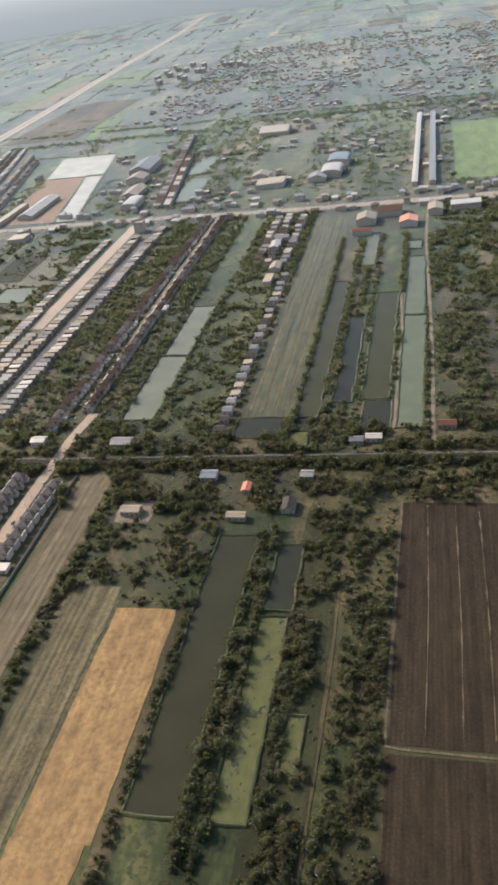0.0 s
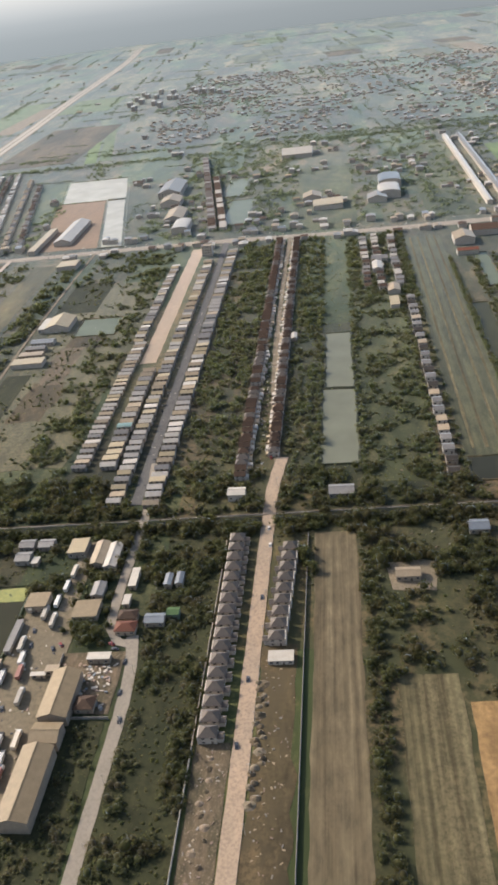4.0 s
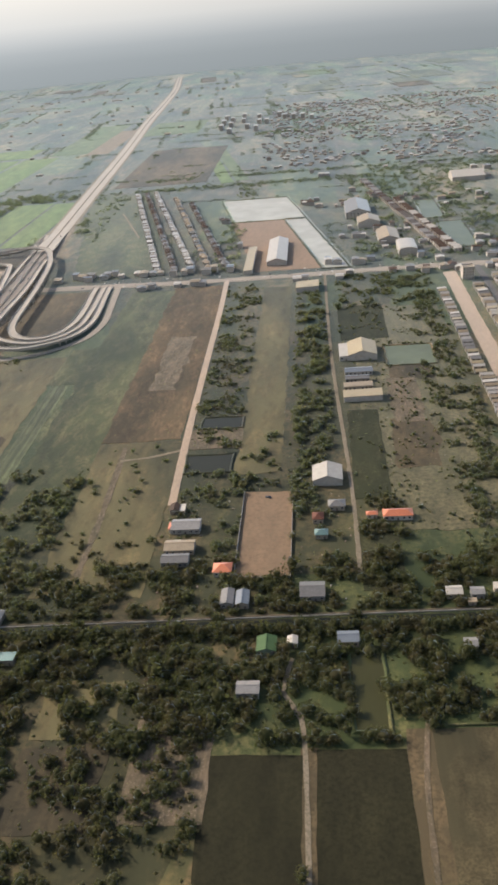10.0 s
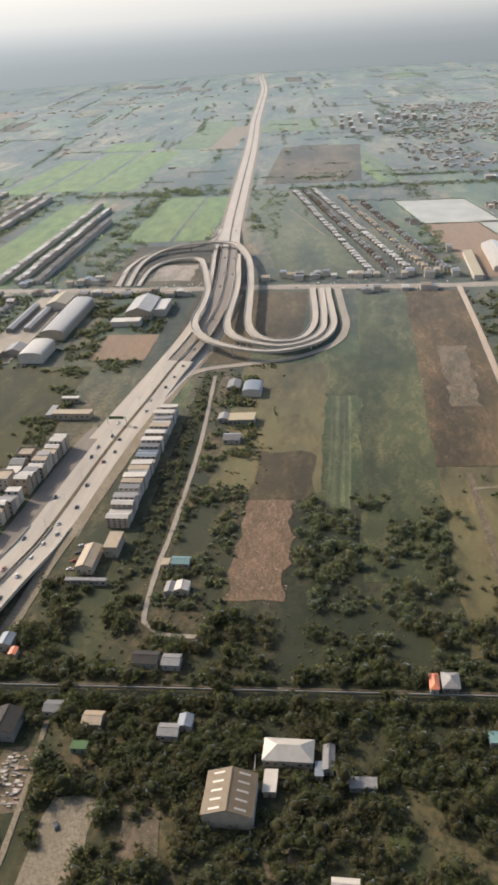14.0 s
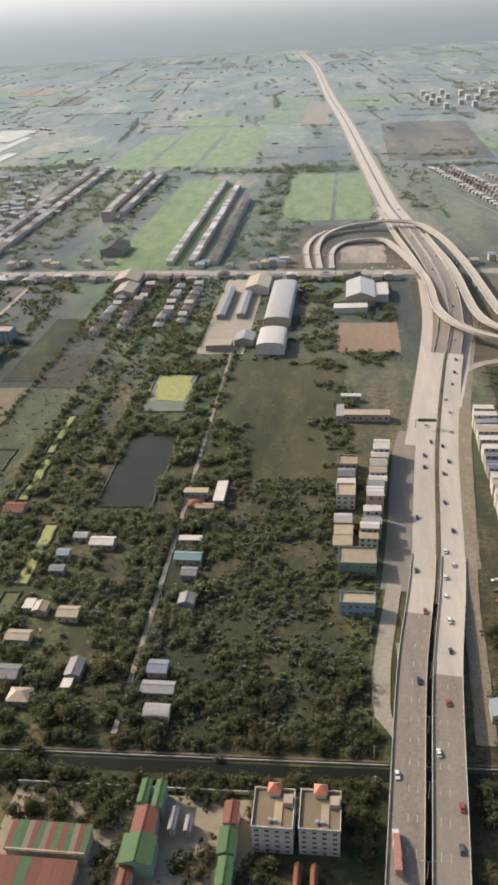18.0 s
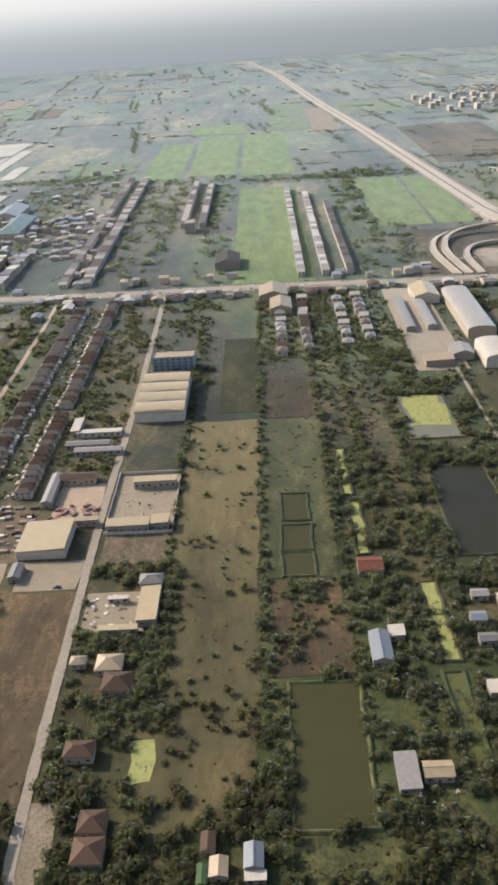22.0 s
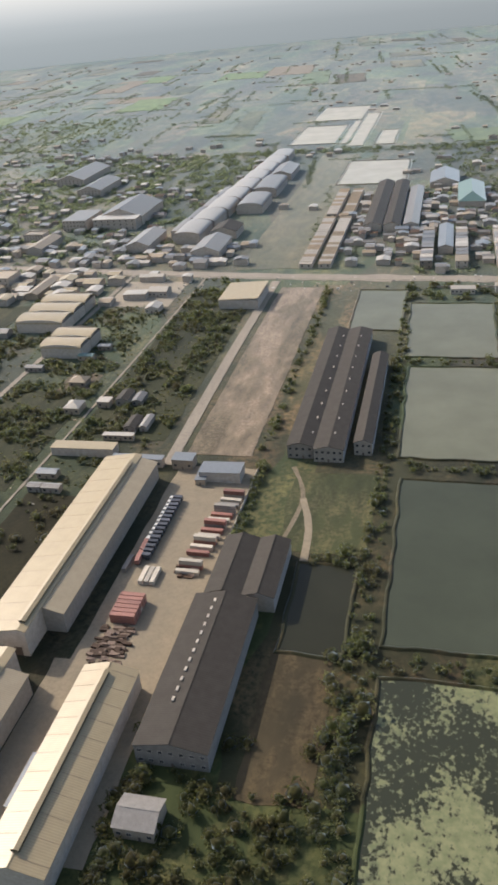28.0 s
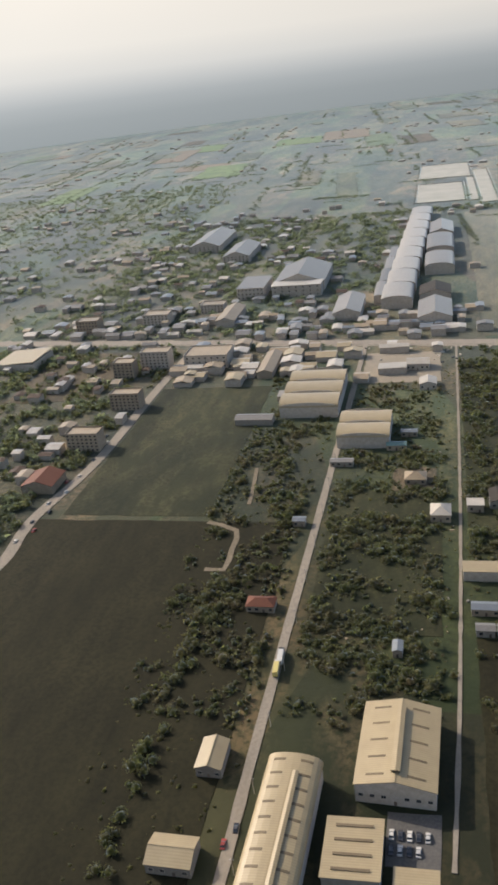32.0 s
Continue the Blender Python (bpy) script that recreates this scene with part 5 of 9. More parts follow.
# ---- ponds ----
PONDS = (
    (-634, -600, 718, 737, DARKWATER, "small dark pond"),
    (-639, -604, 645, 672, DARKWATER, "small dark pond"),
    (-469, -424, 833, 882, TEALWATER, "pale shallow pool"),
    (-72, -46, 190, 393, WATER, "long murky green pond"),
    (-31, -15, 190, 319, GREENSCUM, "narrow channel of bright green water"),
    (-30, -14, 326, 385, DARKWATER, "small dark pond"),
    (-4, 4, 215, 250, GREENSCUM, "small green pool"),
    (-196, -168, 547, 668, GREYWATER, "long pale grey-green pond"),
    (-193, -169, 672, 793, GREYWATER, "pale grey pond"),
    (-90, -52, 518, 547, DARKWATER, "dark pond at the end of the beds"),
    (-43, -25, 548, 847, GREENWATER, "long straight green pond"),
    (-15, 0, 573, 750, DARKWATER, "narrow dark pond"),
    (10, 31, 578, 808, GREENWATER, "long straight green pond"),
    (12, 34, 531, 573, DARKWATER, "dark square pond"),
    (40, 60, 531, 745, TEALWATER, "long straight pale green pond"),
    (40, 58, 749, 916, TEALWATER, "long straight pale green pond"),
    (38, 53, 944, 973, TEALWATER, "small pale pond"),
    (-15, 0, 895, 1010, TEALWATER, "small pale pond"),
    (-46, -30, 505, 525, GREENSCUM, "small bright green pool"),
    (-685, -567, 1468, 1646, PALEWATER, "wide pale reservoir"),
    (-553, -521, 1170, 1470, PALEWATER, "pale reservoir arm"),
    (-365, -333, 1410, 1540, TEALWATER, "pale teal pond"),
    (-350, -312, 1232, 1379, TEALWATER, "pale teal pond"),
    (-416, -379, 180, 418, WATER, "long dark pond beside the truck yard"),
    (-522, -506, 396, 448, GREENWATER, "olive green pond"),
    (-1191, -1156, 655, 750, DARKWATER, "large dark pond"),
    (-1194, -1160, 790, 860, GREYWATER, "pond half covered in pale scum"),
    (-1217, -1210, 575, 632, SCUM, "narrow ditch of bright yellow-green scum"),
    (-1217, -1210, 515, 566, GREENSCUM, "narrow green ditch"),
    (-1246, -1240, 660, 712, SCUM, "narrow ditch of bright yellow-green scum"),
    (-1249, -1244, 722, 780, SCUM, "narrow ditch of pale green scum"),
    (-1288, -1258, 490, 563, GREENWATER, "olive green pond"),
    (-1528, -1490, 497, 734, YELLOWWEED, "long pond covered in yellow floating weed"),
    (-1287, -1272, 696, 724, GREENWATER, "small dull green fish pond"),
    (-1288, -1272, 666, 689, GREENWATER, "small dull green fish pond"),
    (-1288, -1272, 642, 662, GREENWATER, "small dull green fish pond"),
    (-1766, -1724, 1030, 1130, GREYWATER, "pale pond"),
    (-1717, -1648, 975, 1094, GREYWATER, "pale grey pond"),
    (-1712, -1643, 822, 956, GREYWATER, "large grey-green pond"),
    (-1709, -1645, 660, 796, SLATEWATER, "large dark pond"),
    (-1709, -1647, 470, 640, PALEWEED, "pond covered with drifting pale weed"),
    (-1754, -1726, 650, 712, DARKWATER, "small pond with floating weed"),
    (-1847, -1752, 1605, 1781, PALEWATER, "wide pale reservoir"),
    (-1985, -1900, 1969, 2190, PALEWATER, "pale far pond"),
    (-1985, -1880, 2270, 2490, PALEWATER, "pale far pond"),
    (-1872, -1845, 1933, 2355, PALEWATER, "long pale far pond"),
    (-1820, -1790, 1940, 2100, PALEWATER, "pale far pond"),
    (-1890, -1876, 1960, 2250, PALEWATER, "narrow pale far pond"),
)
for x0, x1, y0, y1, mt, lb in PONDS:
    pond(x0, x1, y0, y1, mt, lb, bank=1.7 if y0 < 1100 else 4, rise=0.7, wob=2.6 if mt is SCUM else 1.6, lean=-0.2 if -800 < x0 < -500 and y0 > 1165 else 0.0)
for q in ((-412, -380, 404, 417), (-410, -403, 385, 404)):
    plot("floating_weed", *q, SCUM, "mat of bright green floating weed", "weed", layer=7, wob=2.2)
plot("floating_weed", -1191, -1163, 808, 857, SCUM, "mat of pale floating scum", "weed", layer=7, wob=6)
plot("weed_patch", -1357, -1346, 512, 534, SCUM, "bright yellow-green weed patch", "weed", layer=5, wob=4)
claim(-1355, -1343, 506, 536)

# ---- single buildings: x, y, width, depth, eaves height ----
SHEDS = (
    (-332, 324.6, 16, 32.4, 7, "gable", R_OCHRE, "long tan metal warehouse roof in the truck yard"),
    (-331.9, 299.5, 15, 13, 6.6, "gable", R_OCHRE, "tan metal shed in the truck yard"),
    (-332.4, 270, 16, 42, 8, "gable", R_OCHRE, "large tan metal warehouse in the truck yard"),
    (-368.8, 400.2, 14, 13, 5, "shed", R_OCHRE, "tan open-sided truck shelter"),
    (-357.3, 453, 12.5, 15.5, 5, "shed", R_CREAM, "bright cream flat-roofed shed"),
    (-341, 446, 9.5, 24, 4, "gable", R_TAN, "grey-tan metal shed"),
    (-331.5, 443.4, 8.9, 25, 4, "gable", R_WHITE, "pale metal shed"),
    (-333, 410, 8, 13, 4, "gable", R_GREY, "grey metal shed"),
    (-336, 392.3, 16, 14.9, 4, "shed", R_OCHRE, "tan low shed"),
    (-312.4, 420.4, 5.2, 17.5, 4, "shed", R_WHITE, "white narrow shed roof"),
    (-313, 400, 4.6, 9, 3.6, "shed", R_WHITE, "white lean-to roof"),
    (-318.6, 353.6, 13.5, 5.5, 4, "shed", R_WHITE, "bright white shed at the scrap yard"),
    (-350.5, 342, 9, 3, 3, "shed", R_WHITE, "pale lean-to along the yard"),
    (-343, 345, 8, 5, 4, "shed", R_TAN, "tan lean-to roof"),
    (-292.3, 382.7, 12.2, 8.3, 4, "gable", R_BLUE, "blue-grey metal roofed house"),
    (-282, 387.8, 7.7, 6.6, 4.4, "gable", R_GREEN, "green metal roofed annex"),
    (-290, 417, 5, 11, 4, "gable", R_BLUE, "blue-grey roofed shed"),
    (-283, 418, 5, 11, 4, "gable", R_BLUE, "blue-grey roofed shed"),
    (-395, 458.6, 11, 9, 4, "gable", R_GREY, "dark grey roofed house"),
    (-393.3, 444.6, 10.5, 10, 4, "gable", R_GREY, "dark grey roofed house"),
    (-381.3, 458.3, 11, 9, 4, "gable", R_GREY, "dark grey roofed house"),
    (-384, 441, 5, 7, 3.5, "shed", R_WHITE, "small white roofed hut"),
    (-375, 372, 4, 26, 3.4, "shed", R_GREY, "long lean-to shelter beside the pond"),
    (-377, 342, 4, 22, 3.4, "shed", R_TAN, "long lean-to shelter beside the pond"),
    (-379, 318, 4, 14, 3.4, "shed", R_GREY, "rusty lean-to beside the pond"),
    (-628, 546, 20, 12, 4, "gable", R_TAN, "tan roofed shed house"),
    (-629, 532, 18, 10, 4, "gable", R_GREY, "grey roofed shed"),
    (-627, 570, 20, 13, 4, "gable", R_GREY, "grey roofed shed"),
    (-635, 592, 9, 9, 3, "shed", R_WHITE, "white small roof"),
    (-530.6, 629.8, 22, 22, 5, "gable", R_WHITE, "large pale roofed house"),
    (-492, 866, 28, 36, 6, "gable", R_CREAM, "bright cream warehouse"),
    (-510, 866, 9, 34, 5, "shed", R_WHITE, "white lean-to"),
    (-497, 764, 34, 15, 5, "shed", R_CREAM, "pale long shed"),
    (-500, 784, 26, 10, 4.5, "shed", R_TAN, "tan long shed"),
    (-500, 800, 22, 9, 4.5, "gable", R_GREY, "grey long shed"),
    (-498, 818, 26, 11, 4, "gable", R_BLUE, "blue-grey long shed"),
    (-522.8, 457, 11.8, 9, 4, "gable", R_BLUE, "blue-roofed house at the canal"),
    (-567, 453, 11, 12, 3.5, "gable", R_GREEN, "green and white striped shed"),
    (-553, 456, 6, 7, 3, "gable", R_WHITE, "small white pavilion"),
    (-575, 421, 12, 9, 4, "gable", R_GREY, "grey roofed house with a white gable"),
    (-542, 498, 15, 14, 4, "gable", R_GREY, "grey roofed house"),
    (-592, 493, 8, 14, 4, "gable", R_GREY, "dark roofed house"),
    (-583, 492, 8, 13, 4, "gable", R_BLUE, "grey-blue roofed house"),
    (-546, 1085, 28, 26, 6, "shed", R_CREAM, "pale roofed roadside workshop"),
    (-461, 494, 9.6, 8, 4, "gable", R_WHITE, "pale roofed canal house"),
    (-448, 493, 8, 7, 4, "gable", R_GREY, "grey roofed canal house"),
    (-436, 496, 5, 6, 5, "shed", R_WHITE, "bright white roofed hut"),
    (-452, 486, 5, 4, 3, "shed", R_TAN, "tan canal hut"),
    (-459, 451, 7.2, 7, 4, "gable", R_GREY, "grey hut"),
    (-827.7, 405, 22, 22, 8, "gable", R_UMBER, "large tan-grey warehouse with pale roof-lights"),
    (-811.8, 416, 6, 12, 4, "shed", R_WHITE, "white narrow shed"),
    (-710.6, 446, 10, 7, 4, "shed", R_TEAL, "pale teal metal roof"),
    (-787, 430, 5.5, 14, 4, "gable", R_GREY, "dark roofed house"),
    (-791, 424, 4, 8, 3.5, "shed", R_BLUE, "pale blue metal lean-to"),
    (-707.6, 407, 7.5, 5.5, 3.5, "gable", R_TAN, "tan garden hut"),
    (-779, 371, 11, 6, 4, "gable", R_WHITE, "pale roofed house"),
    (-772, 418, 12, 6, 3.5, "shed", R_GREY, "grey low shed"),
    (-884, 488, 14, 10, 4, "gable", R_DARK, "dark roofed house in trees"),
    (-870, 487, 10, 9, 4, "gable", R_GREY, "grey roofed house in trees"),
    (-881.7, 573, 12, 8, 4, "gable", R_TEAL, "teal metal roofed house"),
    (-891, 572, 5, 7, 3.5, "shed", R_TAN, "tan roofed annex"),
    (-876, 548, 9, 9, 4, "gable", R_WHITE, "pale roofed house"),
    (-883, 547, 6, 10, 4, "gable", R_GREY, "grey roofed house"),
    (-868, 772, 22, 14, 5, "shed", R_CREAM, "pale tan roofed shed"),
    (-884, 775, 9, 12, 4, "gable", R_GREY, "grey shed"),
    (-866, 832, 17, 22, 5, "arch", R_BLUE, "blue-grey arched shed"),
    (-884, 842, 12, 18, 4, "gable", R_GREY, "grey sheds"),
    (-872, 738, 14, 12, 4, "gable", R_GREY, "grey-blue shed"),
    (-633, 549, 10, 6, 4, "shed", R_WHITE, "pale long roof"),
    (-638, 592, 7, 9, 4, "gable", R_BROWN, "brown roofed house"),
    (-940, 573, 11, 24, 6, "gable", R_TAN, "tan roofed showroom"),
    (-928, 588, 9, 18, 8, "flat", R_TAN, "flat-roofed tan office"),
    (-936, 552, 26, 3, 4, "shed", R_GREY, "low perimeter shed"),
    (-963.7, 497, 8, 10, 5, "gable", R_BLUE, "blue-grey roofed house beside the bridge"),
    (-957, 489, 4.5, 6, 4, "gable", R_ORANGE, "orange roofed annex"),
    (-942, 440, 14, 16, 6, "gable", R_DARK, "dark roofed hall"),
    (-922, 452, 9, 8, 4, "gable", R_GREY, "grey roofed house"),
    (-900, 446, 10, 9, 4, "gable", R_TAN, "tan-grey roofed house"),
    (-902, 430, 8, 5, 3.5, "shed", R_GREEN, "green roofed shed"),
    (-862, 441, 10, 8, 4, "gable", R_GREY, "grey hipped house"),
    (-855, 447, 7, 8, 4, "gable", R_BLUE, "blue-white roofed house"),
    (-1020, 1060, 30, 55, 10, "gable", R_PALE, "large pale grey factory"),
    (-1000, 1065, 18, 40, 8, "shed", R_WHITE, "white factory lean-to"),
    (-1030, 1018, 34, 14, 6, "shed", R_WHITE, "white factory extension"),
    (-1101, 1030, 26, 118, 8, "arch", R_PALE, "long grey arched market hall"),
    (-1101.6, 925, 26, 42, 8, "arch", R_WHITE, "bright white arched hall"),
    (-1131, 1092, 26, 40, 8, "gable", R_CREAM, "cream gabled hall"),
    (-1117, 500, 16, 8, 4, "gable", R_GREY, "grey roofed house"),
    (-1114.5, 486, 12, 8, 4, "arch", R_GREY, "grey arched roof house"),
    (-1119.8, 513, 10, 9, 4, "gable", R_BLUE, "pale grey metal roofed house"),
    (-1175, 612, 15, 9, 4, "gable", R_WHITE, "bright blue-white metal roofed house"),
    (-1242, 645, 14, 12, 4, "gable", R_RED, "faded red roofed house"),
    (-1245, 581, 10, 20, 5, "gable", R_BLUE, "blue-grey roofed long house"),
    (-1236, 592, 8, 8, 4, "shed", R_WHITE, "white lean-to roof"),
    (-1199, 554, 6, 8, 4, "shed", R_WHITE, "pale lean-to roof"),
    (-1192, 552, 8, 8, 4, "gable", R_TAN, "tan-grey roofed house"),
    (-1175.7, 549, 12, 9, 4, "gable", R_TAN, "tan-grey roofed house"),
    (-1196, 530, 13, 8, 4, "gable", R_TAN, "tan roofed house"),
    (-1192, 505, 12, 10, 4, "gable", R_GREY, "grey roofed house"),
    (-1160, 510, 8, 12, 4, "gable", R_GREY, "grey roofed house"),
    (-1161, 500, 5, 6, 3.5, "shed", R_WHITE, "white porch roof"),
    (-1195, 492, 6, 7, 4, "gable", R_RED, "small red roofed house"),
    (-1180.6, 491, 11, 9, 4, "hip", R_TAN, "tan hipped house"),
    (-1232, 512, 12, 8, 4, "gable", R_TAN, "tan-grey roofed house"),
    (-1244, 512, 9, 18, 4, "shed", R_GREY, "pale grey metal shed"),
    (-1190, 618, 9, 6, 3.5, "gable", R_GREY, "grey-pink hut"),
    (-1195, 600, 8, 7, 4, "gable", R_BLUE, "blue-grey hut"),
    (-1194, 585, 9, 6, 4, "gable", R_GREY, "grey hut"),
    (-1121, 600, 16, 8, 4, "gable", R_TEAL, "pale teal metal roofed house"),
    (-1118, 586, 9, 8, 4, "gable", R_GREY, "grey roofed house"),
    (-1115, 563, 9, 9, 4, "gable", R_GREY, "grey roofed house"),
    (-1123, 618, 14, 5, 3.5, "shed", R_WHITE, "pale long roof"),
    (-1128, 668, 16, 6, 5, "shed", R_CREAM, "cream long roof of a walled compound"),
    (-1112, 668, 7, 24, 5, "shed", R_WHITE, "white wing roof of a walled compound"),
    (-1126, 655, 10, 8, 4, "hip", R_RED, "reddish roof in a walled compound"),
    (-1120, 652, 12, 6, 4, "gable", R_TAN, "tan roof in a walled compound"),
    (-1017, 780, 34, 9, 6, "flat", R_TAN, "tan petrol station canopy"),
    (-1029, 812, 16, 5, 5, "flat", R_WHITE, "white low roof"),
    (-1037, 785, 6, 20, 5, "shed", R_GREY, "grey lean-to"),
    (-1150, 920, 24, 16, 6, "shed", R_TAN, "tan school shed"),
    (-1128, 935, 18, 22, 6, "gable", R_GREY, "grey school hall"),
    (-1160, 1040, 9, 90, 5, "gable", R_GREY, "long low school block"),
    (-1140, 1045, 9, 95, 5, "gable", R_GREY, "long low school block"),
    (-1376, 880, 38, 18, 8, "arch", R_CREAM, "bright cream warehouse bay"),
    (-1376, 862, 38, 18, 8, "arch", R_CREAM, "bright cream warehouse bay"),
    (-1376, 844, 38, 18, 8, "arch", R_CREAM, "bright cream warehouse bay"),
    (-1376, 899, 38, 18, 8, "arch", R_CREAM, "bright cream warehouse bay"),
    (-1369, 742, 28, 7, 6, "shed", R_CREAM, "bright white long shed in a walled yard"),
    (-1380, 693, 26, 9, 6, "shed", R_CREAM, "bright white workshop roof"),
    (-1361, 695, 11, 10, 6, "shed", R_CREAM, "bright white workshop roof"),
    (-1427, 682, 29, 31, 6, "shed", R_CREAM, "big pale cream warehouse"),
    (-1406, 700, 14, 5, 5, "shed", R_TAN, "tan lean-to roof"),
    (-1421.6, 752, 24, 9, 5, "gable", R_BROWN, "brown long shed"),
    (-1436, 738, 7, 36, 5, "gable", R_GREY, "grey-green long shed"),
    (-1437, 652, 7, 13, 4, "gable", R_GREY, "grey shed between yards"),
    (-1358.9, 618.8, 10.7, 27, 5, "shed", R_CREAM, "bright cream wing of a workshop"),
    (-1372.7, 602, 20, 4, 4, "shed", R_CREAM, "narrow cream roof of a workshop"),
    (-1376, 626, 11, 3, 3.5, "shed", R_WHITE, "white lean-to roof"),
    (-1438.4, 485, 6, 16, 4, "gable", R_WHITE, "white ridge roofed shed"),
    (-1435, 515, 7, 29, 4, "gable", R_DARK, "dark long roofed house"),
    (-1452, 569, 7, 12, 4, "gable", R_BLUE, "blue-grey roofed house"),
    (-1460, 571, 5.5, 10, 4, "gable", R_BROWN, "reddish brown roofed house"),
    (-1467, 572, 9, 6, 3.6, "gable", R_GREY, "grey roofed hut"),
    (-1462, 528, 5, 8, 3.6, "gable", R_BROWN, "brown roofed hut"),
    (-1457, 530, 6.5, 8, 4, "gable", R_ORANGE, "bright orange roofed house"),
    (-1450.5, 532, 5, 10, 4, "gable", R_TEAL, "pale teal roofed house"),
    (-1458, 513, 14, 6, 3.5, "gable", R_GREY, "grey roofed shed"),
    (-1470, 513, 6, 10, 3.6, "gable", R_BROWN, "brown roofed hut"),
    (-1449, 515, 4, 5, 3, "shed", R_WHITE, "small pale roof"),
    (-1468, 487, 16, 8, 4, "gable", R_BROWN, "brown roofed house"),
    (-1485, 487, 12, 7, 4, "gable", R_GREY, "grey roofed house"),
    (-1321.3, 484, 5.7, 8, 4, "gable", R_BROWN, "brown roofed house"),
    (-1317, 474, 7, 8, 4, "gable", R_TAN, "tan-grey roofed house"),
    (-1323, 472, 4, 8, 3, "gable", R_GREEN, "green roofed hut"),
    (-1304.6, 478, 7.4, 10, 4, "gable", R_BLUE, "blue-grey roofed house"),
    (-1304, 471, 8, 4, 3, "shed", R_WHITE, "white porch roof"),
    (-1337, 1252, 30, 45, 8, "gable", R_DARK, "dark roofed hall"),
    (-1285, 1118, 30, 36, 8, "gable", R_TAN, "tan roofed hall"),
    (-1278, 1078, 22, 34, 7, "gable", R_TAN, "tan roofed hall"),
    (-1437, 828, 7, 22, 5, "shed", R_WHITE, "white narrow shed"),
    (-1419, 818, 34, 6, 4, "shed", R_WHITE, "long pale roof"),
    (-1424, 800, 32, 7, 4, "gable", R_GREY, "long grey roof"),
    (-1415, 790, 34, 7, 4, "gable", R_GREY, "long grey roof"),
    (-1874, 1104, 38, 50, 9, "shed", R_CREAM, "cream roofed roadside warehouse"),
    (-1913, 810, 44, 10, 6, "shed", R_CREAM, "bright cream long shed"),
    (-1815, 789, 26, 13, 7, "shed", R_BLUE, "blue-grey roofed office"),
    (-1872, 799, 34, 6, 6, "flat", R_BLUE, "long blue-grey flat roof"),
    (-1842, 800, 14, 10, 7, "flat", R_BLUE, "blue-grey gate canopy"),
    (-1826, 783, 7, 9, 4, "shed", R_BLUE, "small blue-grey canopy"),
    (-2033.7, 677, 11, 16, 5, "gable", R_CREAM, "cream metal roofed shed"),
    (-2037, 633, 17, 13, 5, "gable", R_CREAM, "cream metal roofed shed"),
    (-1954, 632, 15, 9, 5, "shed", R_CREAM, "cream low office roof"),
    (-2044, 1080, 46, 26, 9, "arch", R_CREAM, "cream arched warehouse bay"),
    (-2044, 1054, 46, 26, 9, "arch", R_CREAM, "cream arched warehouse bay"),
    (-2044, 1028, 46, 26, 9, "arch", R_CREAM, "cream arched warehouse bay"),
    (-1998, 993, 37, 22, 9, "arch", R_CREAM, "cream arched warehouse bay"),
    (-1998, 971, 37, 22, 9, "arch", R_CREAM, "cream arched warehouse bay"),
    (-2085, 1008, 30, 12, 5, "gable", R_GREY, "grey low shed"),
    (-2215, 905, 24, 24, 6, "gable", R_RED, "faded red roofed hall"),
    (-2034, 777, 15, 9, 4, "hip", R_RED, "faded red-brown hipped house"),
    (-1945.7, 869, 12, 14, 5, "hip", R_WHITE, "pale hipped roofed house"),
    (-1926, 878, 10, 9, 5, "flat", R_WHITE, "pale flat-roofed house"),
    (-1965, 748, 5, 8, 4, "gable", R_BLUE, "blue-white roofed hut"),
    (-1925, 780, 14, 7, 4, "gable", R_BLUE, "blue-grey roofed house"),
    (-1915, 764, 12, 6, 4, "gable", R_GREY, "grey long shed"),
    (-1926, 764, 9, 6, 4, "gable", R_GREY, "grey long shed"),
    (-1893, 848, 9, 18, 4, "gable", R_DARK, "dark roofed house"),
    (-1884, 850, 6, 18, 4, "gable", R_GREY, "grey roofed house"),
    (-1897, 830, 22, 5, 4, "shed", R_WHITE, "pale veranda roof"),
    (-2027, 858, 8, 6, 4, "gable", R_BLUE, "blue-white roofed hut"),
    (-2010, 935, 16, 6, 4, "gable", R_GREY, "grey roofed shed"),
    (-1975, 960, 14, 7, 4, "gable", R_TEAL, "pale teal roofed house"),
    (-1964, 1120, 20, 16, 6, "gable", R_WHITE, "white workshop"),
    (-1985, 1110, 24, 14, 6, "shed", R_WHITE, "white long workshop roof"),
    (-1955, 1075, 14, 16, 5, "gable", R_WHITE, "white workshop"),
    (-2360, 1165, 44, 46, 8, "shed", R_CREAM, "cream roofed roadside hall"),
    (-144, 417, 15, 9, 4, "gable", R_TAN, "pale tan roofed house on a dirt patch"),
    (-96, 461, 13, 11, 4, "gable", R_BLUE, "bluish metal roofed house by the canal"),
    (-65, 412, 14, 7, 4, "gable", R_TAN, "tan roofed house at the pond end"),
    (-22, 462, 10, 9, 4, "gable", R_GREY, "grey roofed house by the canal"),
    (-182, 508, 18, 12, 4, "gable", R_GREY, "grey roofed house at the canal bank"),
    (10, 509, 11, 8, 4, "gable", R_GREY, "grey roofed canal house"),
    (23, 513, 13, 8, 4, "gable", R_WHITE, "white roofed canal house"),
    (78, 532, 15, 9, 4, "gable", R_RED, "faded pinkish roofed house"),
    (-225, 786, 6, 14, 4, "gable", R_WHITE, "pale roofed house beside a pond"),
    (-30, 425, 10, 14, 4, "gable", R_DARK, "dark roofed house in trees"),
    (-64, 445, 7, 11, 4, "gable", R_ORANGE, "small orange and white roofed house"),
